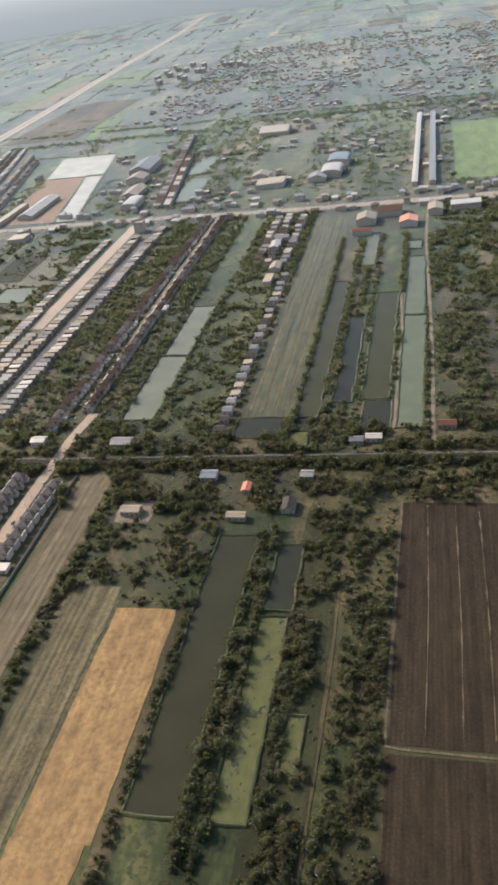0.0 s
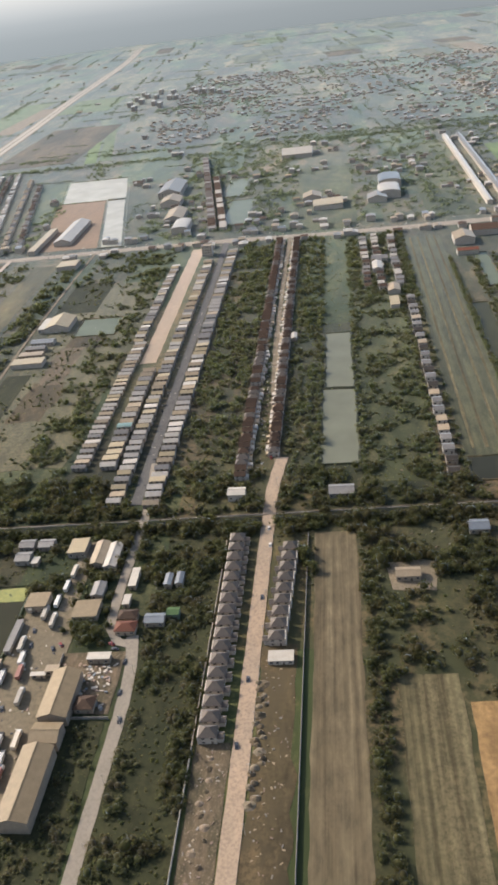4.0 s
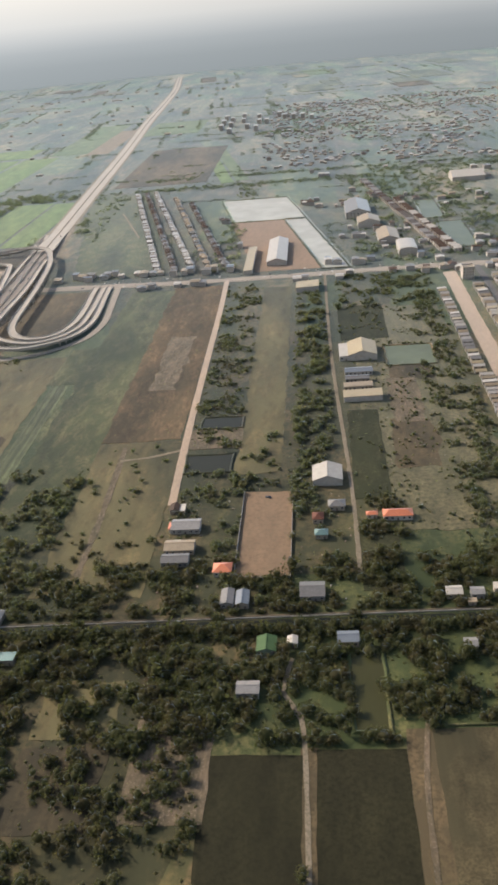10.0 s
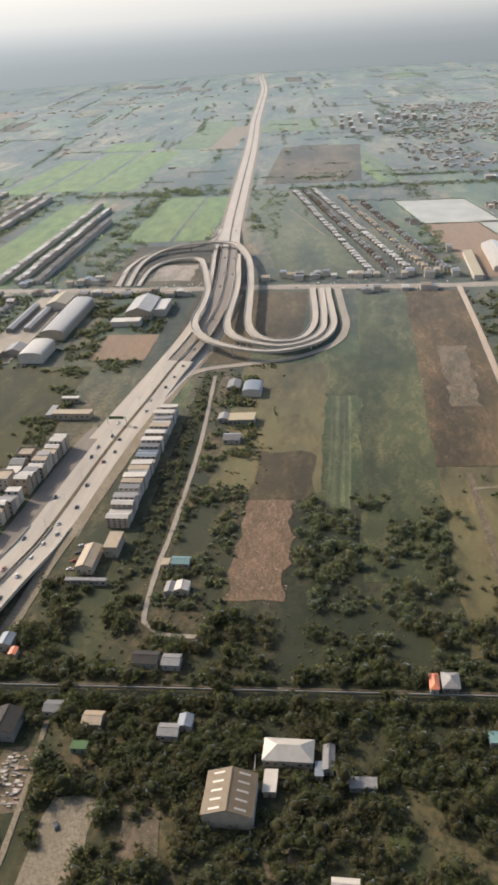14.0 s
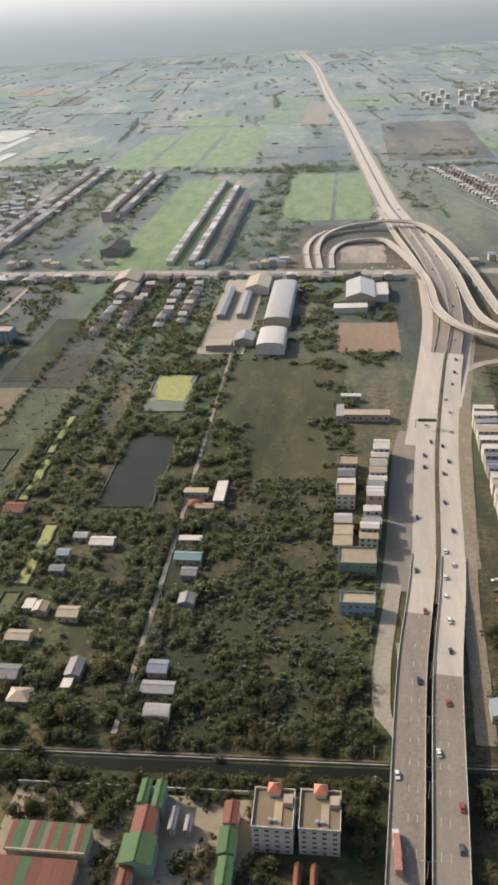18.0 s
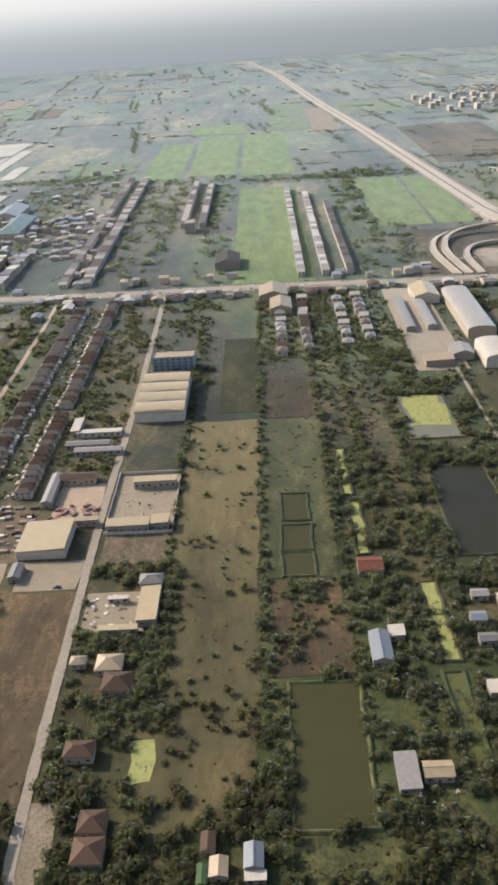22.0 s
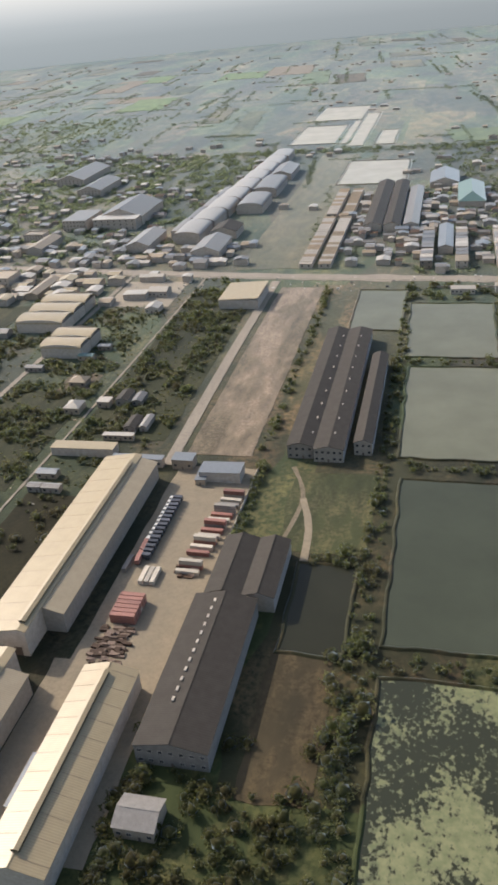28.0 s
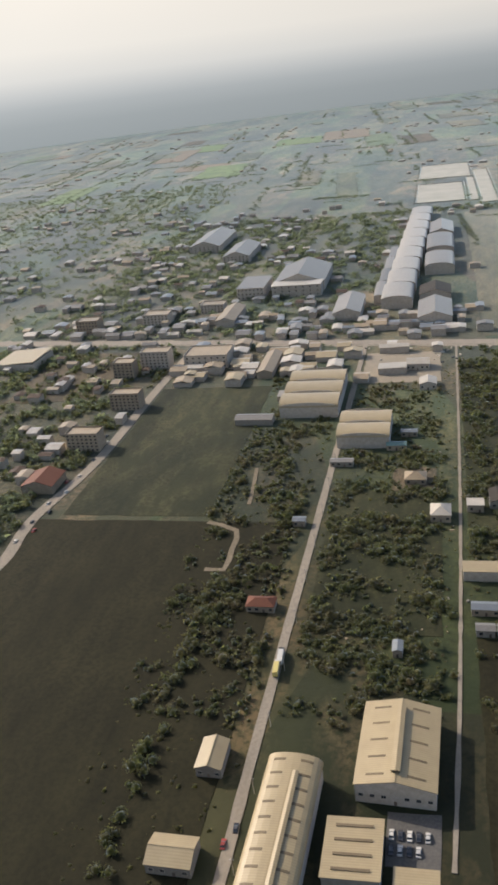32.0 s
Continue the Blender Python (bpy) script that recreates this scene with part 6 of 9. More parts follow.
    (-1961, 913, 14, 12, 4, "hip", R_TAN, "tan hipped house beside a dirt clearing"),
    (-1913, 886, 10, 17, 5, "gable", R_DARK, "dark green-grey roofed house"),
    (-1902, 886, 8, 15, 4, "gable", R_GREY, "grey roofed annex"),
    (-1967, 981, 12, 6, 4, "gable", R_BLUE, "blue-grey roofed hut"),
    (-1534, 882, 9, 8, 4, "gable", R_GREY, "grey roofed orchard house"),
    (-1529, 842, 10, 8, 4, "gable", R_RED, "pinkish roofed orchard house"),
    (-1530, 1084, 11, 14, 5, "gable", R_BLUE, "blue-grey roofed roadside house"),
    (-1502, 1107, 12, 16, 5, "gable", R_WHITE, "white roofed roadside house"),
    (-1673, 1125, 22, 11, 5, "gable", R_WHITE, "white roofed roadside hall"),
    (-2096, 1131, 15, 56, 6, "gable", R_TAN, "long tan roofed workshop"),
    (-2072, 1055, 6, 14, 5, "shed", R_GREY, "narrow grey lean-to"),
    (-1830, 567, 12, 24, 5, "shed", R_BLUE, "open blue-grey yard shelter"),
)
for i, (x, y, w, d, h, rf, mt, lb) in enumerate(SHEDS):
    # small cream sheds get the darker grey wall in place of shade
    wl = WALL_GREEN if mt is R_GREEN else WALL_G if mt is R_CREAM and w * d < 420 else WALL_W if mt is R_CREAM or (mt in (R_WHITE, R_BLUE) and w * d > 200) else WALL_T if mt in (R_WHITE, R_BLUE) else WALL_G if mt in (R_GREY, R_DARK) else WALL_T
    big = w * d > 330
    lights = 5 if "roof-lights" in lb else 0
    ax = "x" if "bay" in lb or (rf == "arch" and w > d) else None
    building("warehouse" if big else "shed" if "shed" in lb or "hut" in lb or "lean" in lb else "house", x, y, w, d, h, rf, mt, wl, lb,
             "warehouse" if big else "house", axis=ax, windows=not big or h > 9, over=0.35, strips=lights, lite=y > 700 or w * d < 60)

# hipped houses
for x, y, w, d, h, mt, lb in (
        (-308.3, 376.5, 13, 9, 4, R_RED, "red tiled hipped house"), (-309, 386.5, 12, 8, 4, R_BROWN, "maroon tiled hipped house"), (-318, 320.7, 11, 9.7, 4, R_BROWN, "unfinished brown hipped house"),
        (-597.5, 521, 12, 10, 4, R_ORANGE, "bright orange tiled house"), (-485, 576, 20, 9, 4, R_ORANGE, "long bright orange roofed house"), (-502, 577, 8, 5, 3.5, R_ORANGE, "small orange roof"),
        (-805, 432, 23, 13, 5, R_WHITE, "large pale hipped villa"), (-737, 479, 5, 11, 4, R_ORANGE, "orange roof slope of a house"), (-729, 480, 9, 11, 4, R_GREY, "grey roofed house"),
        (-636.4, 569, 5, 9, 4, R_ORANGE, "orange roofed house"), (-1372.7, 578, 13, 11, 4, R_TAN, "tan-grey hipped villa"), (-1367, 565, 14, 12, 4.5, R_BROWN, "brown hipped villa"),
        (-1377, 527, 13, 9, 5, R_BROWN, "dark villa with a pinkish ridge"), (-1365.5, 493, 11, 10, 5, R_BROWN, "brown hipped house"), (-1365, 481, 12, 11, 5, R_BROWN, "brown hipped house"),
        (-1413, 482, 24, 19, 6, R_BROWN, "very large brown hipped roof"), (-1388, 580, 8, 6, 4, R_TAN, "small tan roof"), (-1465, 552, 13, 10, 4, R_BROWN, "dark brown hipped house"),
        (-1360, 640, 13, 9, 4, R_GREY, "dark hipped house in trees"), (-538, 575, 8, 9, 4, R_RED, "small red roof"), (-536, 556, 9, 7, 4, R_TEAL, "pale teal roof"), (-525, 590, 12, 9, 4, R_GREY, "grey hipped house"),
        (-690, 352, 9, 9, 4, R_RED, "red-brown roofed house"), (-735, 360, 8, 8, 4, R_BROWN, "brown roofed house"), (-2040, 760, 0.1, 0.1, 0.1, R_RED, "")):
    if lb:
        building("house", x, y, w, d, h, "hip", mt, WALL_T if mt is not R_ORANGE else WALL_W, lb, over=0.6)

# the big plants near the end of the flight
def prism(sec, y0, y1):
    """A cross-section in x and z, drawn out along y."""
    n = len(sec)
    return Shape().add([(x, y, z) for y in (y0, y1) for x, z in sec], [(i, (i + 1) % n, n + (i + 1) % n, n + i) for i in range(n)] + [tuple(range(n - 1, -1, -1)), tuple(range(n, 2 * n))])


def long_hall(x, y0, y1, y_wing, wing_end, label):
    """A long hall with a wide west slope, a ridge ventilator off its middle and a lower east slope that starts further on."""
    t = thing("warehouse", x, 0, label, "warehouse")
    claim(x - 22, x + 15, y0 - 2, y1 + 2)
    part("wall", prism([(-19.6, 0), (3.2, 0), (3.2, 14.5), (0, 15.2), (-19.6, 11.9)], y0 + 0.4, y1 - 0.4), WALL_W, t)
    # the wing is open below; a grey block stands in for its shade
    part("wing_wall", prism([(3.4, 0), (13.6, 0), (13.6, 11.2), (3.4, 14.0)], y_wing + 0.4, wing_end - 0.6), WALL_G, t)
    part("west_roof", prism([(-20.3, 11.95), (0, 15.35), (0, 15.6), (-20.3, 12.2)], y0, y1), R_CREAM, t)
    part("ridge_roof", prism([(0.05, 15.35), (3.8, 14.45), (3.8, 14.7), (0.05, 15.6)], y0, y1), R_CREAM, t)
    part("east_roof", prism([(3.4, 14.1), (14.2, 11.2), (14.2, 11.45), (3.4, 14.4)], y_wing, wing_end - 0.3), R_WING, t, "dull tan lower roof slope")
    v = part("ridge_vent", prism([(-1.9, 16.3), (0, 16.9), (1.9, 16.3), (1.9, 16.1), (0, 16.7), (-1.9, 16.1)], y0 + 5, y1 - 10), R_CREAM, t, "raised ridge ventilator")
    part("louvre", prism([(-1.5, 15.0), (1.5, 14.9), (1.5, 16.2), (0, 16.6), (-1.5, 16.2)], y0 + 5.3, y1 - 10.3), R_DARK, v)
    for k in range(int((y1 - y0) / 12)):
        yy = y0 + 12 * k + 7
        part("seam", prism([(-20.1, 12.2), (-2, 15.22), (-2, 15.34), (-20.1, 12.32)], yy, yy + 0.18), R_TAN, t)
    for k in range(3):
        part("loading_door", Shape().box(-16 + 6 * k, -12 + 6 * k, y0 + 0.3, y0 + 0.42, 0.05, 5), DOORM, t)


long_hall(-1867.3, 631, 787, 648, 785, "very long cream metal warehouse with an offset ridge ventilator")
long_hall(-1866.2, 545, 621, 547, 611, "long cream metal warehouse with an offset ridge ventilator")
building("warehouse", -1819, 575, 25, 92, 10, "gable", R_CREAM, WALL_W, "cream metal warehouse with dark seams and a ridge ventilator", "warehouse", monitor=0.88, windows=False, rise=3.4, ribs=11)
for x, w in ((-1785, 18), (-1768, 16)):
    building("factory_hall", x, 697, w, 46, 9, "gable", R_DARK, WALL_G, "old dark fibre-cement factory roof", "factory", windows=False, rise=2.6)
building("factory_hall", -1782, 628, 30, 88, 10, "gable", R_DARK, WALL_G, "old dark factory hall with a row of roof vents", "factory", rise=3.2, floors=2)
building("factory_hall", -1786, 560, 16, 14, 6, "gable", R_GREY, WALL_T, "grey factory annex with a pale door", "factory")
for k in range(12):
    v = thing("roof_vent", -1787 + k * 0.12, 606 + k * 5.4, "small white roof-light on the dark factory roof", "roof vent", "roof vents on the dark hall", z=12.4)
    part("cap", Shape().box(-0.5, 0.5, -1.1, 1.1, 0, 0.5), WALL_W, v)
for x, w, y0, y1 in ((-1772, 17, 815, 1010), (-1754, 19, 812, 1010), (-1734, 12, 822, 960)):
    building("factory_hall", x, (y0 + y1) / 2, w, y1 - y0, 9, "gable", R_DARK, WALL_G, "very long black fibre-cement factory roof", "factory", windows=True, rise=2.4, lite=True, floors=2)
for x in (-1766, -1752):
    for k in range(9):
        v = thing("roof_vent", x, 830 + 20 * k, "small pale vent on the black factory roof", "roof vent", "roof vents on the black halls", z=10.6)
        part("cap", Shape().box(-0.4, 0.4, -1.0, 1.0, 0, 0.6), WALL_W, v)
building("warehouse", -1961.5, 685, 30, 42, 9, "gable", R_CREAM, WALL_W, "cream gabled warehouse with dark roof-lights", "warehouse", monitor=0.8, strips=5, rise=3.4, floors=1, turn=-2)
building("arched_hall", -2001, 632, 21, 84, 8, "arch", R_CREAM, WALL_W, "long cream arched hall with dark roof-lights and ridge vent", "warehouse", strips=13, windows=False, rise=4.2, turn=-2)
lean_to = building("lean_to", -1975, 640, 20, 24, 7, "shed", R_CREAM, WALL_G, "cream lean-to roof with brown roof-lights beside the arched hall", "warehouse", windows=False)
for k in range(4):
    part("roof_light", Shape().add([(-6.5, -9 + 5.6 * k, 7.52), (6.5, -9 + 5.6 * k, 8.17), (6.5, -8 + 5.6 * k, 8.17), (-6.5, -8 + 5.6 * k, 7.52), (-6.5, -9 + 5.6 * k, 7.3), (6.5, -9 + 5.6 * k, 7.9), (6.5, -8 + 5.6 * k, 7.9), (-6.5, -8 + 5.6 * k, 7.3)],
                                   [(0, 1, 2, 3), (0, 4, 5, 1), (1, 5, 6, 2), (2, 6, 7, 3), (3, 7, 4, 0)]), R_UMBER, lean_to, "dull brown roof-light strip")
c = thing("ridge_vent", -1999, 628, "raised ridge ventilator on the arched hall", "roof vent", z=11.9, turn=-2)
part("hood", gable(2.4, 74, 1.0, 0.4, "y"), R_CREAM, c)
part("louvre", Shape().box(-0.9, 0.9, -36, 36, 0, 0.95), R_DARK, c)

# far works beyond the cross road
for x, y0, y1, w in ((-1990, 1300, 1910, 34), (-2010, 1320, 1600, 12)):
    n = int((y1 - y0) / 62)
    for k in range(n):
        building("factory_hall", x + k * 2.2, y0 + 62 * k + 30, w, 60, 9.5 - 0.15 * k, "arch", R_PALE if w > 20 else R_GREY, WALL_W, "pale grey arched factory hall in a long row", "factory", windows=False, lite=True, group="row of arched halls", axis="y")
for x, y, w, d, h, rf, mt, lb in (
        (-1950, 1268, 34, 62, 9, "gable", R_GREY, "grey gabled factory"), (-1950, 1340, 34, 40, 9, "gable", R_DARK, "dark factory roof"), (-1945, 1475, 36, 70, 9, "arch", R_GREY, "grey arched factory"),
        (-1944, 1580, 36, 90, 9, "arch", R_GREY, "grey arched factory"), (-1942, 1690, 34, 80, 9, "gable", R_GREY, "grey factory"), (-2040, 1300, 30, 70, 9, "gable", R_GREY, "grey gabled factory with a white office front"),
        (-2110, 1440, 62, 90, 12, "gable", R_GREY, "large grey-green factory hall"), (-2110, 1385, 60, 24, 14, "flat", R_WHITE, "white three-storey factory front"), (-2165, 1400, 34, 60, 14, "flat", R_GREY, "grey office block"),
        (-2170, 1290, 22, 60, 8, "gable", R_TAN, "tan roofed workshop"), (-2230, 1620, 40, 90, 10, "gable", R_GREY, "long grey factory"), (-2300, 1720, 50, 120, 10, "gable", R_GREY, "long grey factory"),
        (-1752, 1455, 20, 240, 9, "gable", R_DARK, "very long dark roofed market hall"), (-1774, 1455, 22, 240, 9, "gable", R_DARK, "very long dark roofed market hall"), (-1730, 1440, 18, 200, 8, "gable", R_GREY, "long grey hall"),
        (-1695, 1600, 40, 80, 8, "gable", R_BLUE, "blue-grey roofed hall"), (-1660, 1500, 34, 110, 8, "hip", R_TEAL, "teal and grey roofed market"), (-1690, 1290, 16, 90, 8, "gable", R_BLUE, "blue-grey hall"),
        (-588, 1255, 28, 120, 6, "gable", R_PALE, "long white roofed hall beside the reservoir"), (-625, 1220, 12, 120, 6, "shed", R_CREAM, "cream long shed"), (-465, 1480, 40, 90, 10, "gable", R_GREY, "large grey hall"), (-452, 1390, 34, 40, 9, "gable", R_TAN, "tan roofed hall"),
        (-430, 1300, 30, 60, 7, "gable", R_TAN, "tan shed"), (-410, 1230, 26, 50, 7, "arch", R_WHITE, "white arched hall"), (-190, 1290, 46, 40, 7, "shed", R_CREAM, "cream roofed factory"), (-215, 1340, 30, 30, 7, "gable", R_TAN, "tan factory"),
        (-250, 1700, 60, 50, 8, "gable", R_WHITE, "white roofed hall"), (-95, 1330, 34, 50, 8, "arch", R_WHITE, "white arched hall"), (-90, 1400, 36, 50, 8, "arch", R_BLUE, "pale blue-grey arched hall"), (-115, 1300, 30, 30, 7, "gable", R_GREY, "grey hall"),
        (40, 1480, 9, 520, 6, "gable", R_WHITE, "long pale grey school block"), (66, 1480, 10, 520, 6, "gable", R_GREY, "long pale grey school block"), (-20, 1060, 26, 30, 8, "gable", R_TAN, "tan roofed roadside building"),
        (10, 1090, 34, 26, 8, "gable", R_BROWN, "brown roofed building"), (36, 1040, 24, 26, 7, "gable", R_ORANGE, "orange-brown roofed building"), (-22, 1010, 26, 12, 6, "gable", R_RED, "reddish roofed building"),
        (70, 1085, 20, 30, 8, "gable", R_TAN, "tan roofed building"), (110, 1100, 40, 22, 7, "shed", R_WHITE, "white roofed hall"), (-118, 900, 14, 22, 5, "gable", R_TAN, "tan roofed house"), (-120, 860, 10, 26, 5, "shed", R_CREAM, "cream roofed shed"),
        (-132, 980, 12, 28, 5, "gable", R_WHITE, "pale roofed house"), (-128, 1010, 20, 14, 5, "gable", R_GREY, "grey roofed house"), (-2130, 1120, 0.1, 0.1, 1, "flat", R_GREY, "")):
    if lb:
        building("factory" if w * d > 900 else "house", x, y, w, d, h, rf, mt, WALL_W, lb, "factory" if w * d > 900 else "house", lite=True, windows=h > 9, floors=3 if h > 9 else 1)

# ---- blocks of flats and shop houses ----
for x, y, w, d, h, fl, wl, lb in (
        (-1057, 433, 15.5, 17, 14, 5, WALL_W, "pale five-storey block of flats with a roof terrace and orange turret"), (-1039.5, 433.5, 15.5, 17, 14, 5, WALL_W, "pale five-storey block of flats with a roof terrace and orange turret"),
        (-1025, 563, 18, 9, 8, 2, WALL_BLUE, "blue-grey three-storey building"), (-1025, 599, 21, 15, 8, 2, WALL_GREEN, "green-walled building with a tan roof"),
        (-1032, 664, 12, 14, 10, 3, WALL_W, "white four-storey building with dark windows"), (-1031, 706, 13, 12, 7, 2, WALL_T, "tan three-storey building"),
        (-1374, 940, 36, 16, 12, 4, WALL_BLUE, "blue-grey four-storey apartment block"), (-2158, 1150, 42, 30, 12, 3, WALL_W, "white three-storey office building"),
        (-2208, 966, 26, 14, 14, 5, WALL_T, "grey-tan five-storey flats"), (-2203, 1045, 26, 14, 14, 5, WALL_T, "grey-tan five-storey flats"), (-2207, 1140, 28, 16, 18, 6, WALL_W, "pale six-storey flats"), (-2232, 1120, 20, 14, 15, 5, WALL_T, "grey five-storey flats"),
        (-352, 1090, 14, 14, 14, 4, WALL_W, "white four-storey corner house"), (-2255, 1290, 30, 20, 12, 4, WALL_W, "white apartment block"), (-2330, 1270, 26, 18, 14, 4, WALL_T, "tan apartment block"), (-2200, 1330, 28, 18, 9, 3, WALL_W, "white office"),
        (-1395, 1430, 14, 26, 14, 4, WALL_W, "pale four-storey block")):
    b = building("apartment_block", x, y, w, d, h, "flat", R_UMBER if "turret" in lb else R_TAN, wl, lb, "building", floors=fl, parapet=True, tanks=0, over=0.15, lite=y > 700)
    if "turret" in lb:
        part("turret", Shape().box(-2.2, 2.2, d / 2 - 3.4, d / 2 + 0.6, h, h + 3), WALL_W, b)
        part("turret_roof", hip(5.2, 4.8, h + 3, 2.4), R_ORANGE, b, "orange pyramid roof") .location = (0, d / 2 - 1.4, 0)
        part("terrace", Shape().box(0.4, 3.4, -d / 2 + 1, d / 2 - 4, h + 0.12, h + 0.5), R_TAN, b, "pale strip of roof terrace")
        part("stair_hut", Shape().box(3.6, w / 2 - 0.6, 1, 5, h, h + 2.6), WALL_T, b)
        for o in (-0.9, 0.9):
            part("roof_tank", Shape().tube((o, -d / 2 + 3, h + 0.12), (o, -d / 2 + 3, h + 1.9), 0.75, 0.75, 10), STEEL, b, "bright steel water tank")


def house_row(x0, x1, y0, y1, pitch, h, styles, label, group, gap=0.4, side="y", floors=2, jitter=0.0, seed=3, lean=0.0, near=760, steep=0.17, awning=0):
    """A row of houses along y; the near ones are things of their own, the far ones joined."""
    r = random.Random(seed)
    n = int((y1 - y0) / pitch)
    made, walls, roofs, panes, porch = {}, {}, {}, Shape(), {}
    for i in range(n):
        st = r.randrange(len(styles))
        roof, mt, wl = styles[st]
        hh = h * r.uniform(1 - jitter, 1 + jitter)
        w = (x1 - x0) * (1 - jitter * 0.5 * r.random())
        x, y = (x0 + x1) / 2 + r.uniform(-1, 1) * jitter * 2, y0 + pitch * (i + 0.5)
        x += lean * (y - y0)
        k = (st, 0 if jitter == 0 else i % 4)
        claim(x - w / 2 - 1, x + w / 2 + 1, y - pitch / 2, y + pitch / 2)
        if awning and r.random() < 0.02:
            continue
        if awning:
            aw, al = r.uniform(1.5, 3.6), pitch * r.uniform(0.35, 0.8)
            ax0 = x + awning * w / 2 if awning > 0 else x - w / 2 - aw
            q = Shape().add([(ax0, y - al / 2, 2.7 if awning < 0 else 3.2), (ax0 + aw, y - al / 2, 3.2 if awning < 0 else 2.7), (ax0 + aw, y + al / 2, 3.2 if awning < 0 else 2.7), (ax0, y + al / 2, 2.7 if awning < 0 else 3.2),
                             (ax0, y - al / 2, 0.0), (ax0 + aw, y - al / 2, 0.0), (ax0 + aw, y + al / 2, 0.0), (ax0, y + al / 2, 0.0)], [(0, 1, 2, 3), (0, 4, 5, 1), (1, 5, 6, 2), (2, 6, 7, 3), (3, 7, 4, 0)])
            porch.setdefault(r.randrange(3), Shape()).add(q.v, q.f)
        if y > near:
            d = pitch - gap
            ax = "y" if side == "y" else "x"
            rise = {"gable": (w if ax == "y" else d) * steep, "hip": min(w, d) * max(0.26, steep), "arch": d * 0.16, "shed": w * 0.05, "flat": 0}[roof]
            b = body(w - 0.6, d - 0.6, hh, roof if roof == "gable" else "flat", rise * 0.9, ax)
            q = gable(w, d, hh, rise, ax) if roof == "gable" else hip(w, d, hh, rise) if roof == "hip" else shed_roof(w, d, hh, rise) if roof == "shed" else arch(w, d, hh, rise, "y") if roof == "arch" else Shape().box(-w / 2, w / 2, -d / 2, d / 2, hh - 0.12, hh + 0.15)
            walls.setdefault(wl.name, (wl, Shape()))[1].add([(a + x, c + y, e) for a, c, e in b.v], b.f)
            roofs.setdefault(mt.name, (mt, Shape()))[1].add([(a + x, c + y, e) for a, c, e in q.v], q.f)
            for fl in range(floors):
                for j in (-0.25, 0.25):
                    panes.box(x + j * w - 0.7, x + j * w + 0.7, y - d / 2 + 0.22, y - d / 2 + 0.3, (fl + 0.35) * hh / floors, (fl + 0.7) * hh / floors)
        elif k in made:
            copy_thing(made[k], pose(x, y, 0))
        else:
            made[k] = building("row_house", x, y, w, pitch - gap, hh, roof, mt, wl, label, "house", axis="y" if side == "y" else "x", floors=floors, over=0.3, group=group, lite=True, rise=(w if side == "y" else pitch - gap) * steep if roof in ("gable", "hip") and steep > 0.2 else None)
    if porch:
        t = thing("porches", 0, 0, "pale porch roofs and car shelters along a terrace", "porches", kind="stuff")
        for k, q in porch.items():
            part("porch_roof", q, (R_WHITE, WALL_W, R_TAN)[k], t)
    if walls:
        t = thing("terrace", 0, 0, "far row of " + label + "s", "houses", kind="stuff")
        for wl, q in walls.values():
            part("walls", q, wl, t)
        for mt, q in roofs.values():
            part("roofs", q, mt, t)
        part("windows", panes, GLASS, t)


# mostly grey walls, so the gaps between houses read as shaded
PALE = [("gable", R_CREAM, WALL_G), ("shed", R_TAN, WALL_T), ("gable", R_GREY, WALL_G), ("gable", R_WHITE, WALL_G), ("gable", R_TAN, WALL_G), ("shed", R_WHITE, WALL_G), ("gable", R_GREY, WALL_T), ("shed", R_CREAM, WALL_G), ("gable", R_PALE, WALL_G), ("gable", R_TAN, WALL_G), ("gable", R_WHITE, WALL_T), ("gable", R_PALE, WALL_T)]
house_row(-392, -379, 552, 800, 8, 3.4, PALE, "pale roofed row house", "rows of pale roofed houses", 2.6, "x", jitter=0.22, seed=1, steep=0.3)
house_row(-394, -383, 800, 1060, 9, 3.4, PALE, "pale roofed row house", "rows of pale roofed houses", 3.2, "x", jitter=0.25, seed=2, steep=0.3)
house_row(-369, -356, 552, 740, 10, 3.8, PALE + [("arch", R_TEAL, WALL_W)], "pale roofed row house", "rows of pale roofed houses", 2.6, "x", jitter=0.22, seed=3, steep=0.3)
house_row(-352, -340, 502, 1060, 9, 4.2, PALE, "pale roofed shop house", "rows of pale roofed houses", 2.6, "x", jitter=0.24, seed=4, steep=0.3)
house_row(-324, -311, 497, 1100, 9.5, 4.4, PALE, "pale roofed shop house", "rows of pale roofed houses", 2.8, "x", jitter=0.24, seed=5, steep=0.3)
BROWN = [("hip", R_BROWN, WALL_T), ("hip", R_ESTATE, WALL_W)]
house_row(-261, -251, 520, 1130, 8.2, 4.4, BROWN + [("gable", R_BROWN, WALL_W)], "brown tiled terraced house", "brown roofed terraces", 2.0, "x", jitter=0.2, seed=6, steep=0.42, awning=1)
house_row(-237, -228, 560, 1130, 8.2, 4.4, BROWN + [("gable", R_BROWN, WALL_W)], "brown tiled terraced house", "brown roofed terraces", 2.0, "x", jitter=0.2, seed=7, steep=0.42, awning=-1)
building("house", -256, 508, 13, 10, 6, "gable", R_WHITE, WALL_W, "white roofed house at the end of a terrace")
house_row(-1494, -1481, 732, 1105, 7.4, 4.6, BROWN, "reddish brown tiled terraced house", "brown roofed terraces", 2.0, "x", jitter=0.2, seed=8, steep=0.42, awning=1)
house_row(-1460, -1448, 732, 1118, 7.4, 4.6, BROWN, "reddish brown tiled terraced house", "brown roofed terraces", 2.0, "x", jitter=0.2, seed=9, steep=0.42, awning=-1)
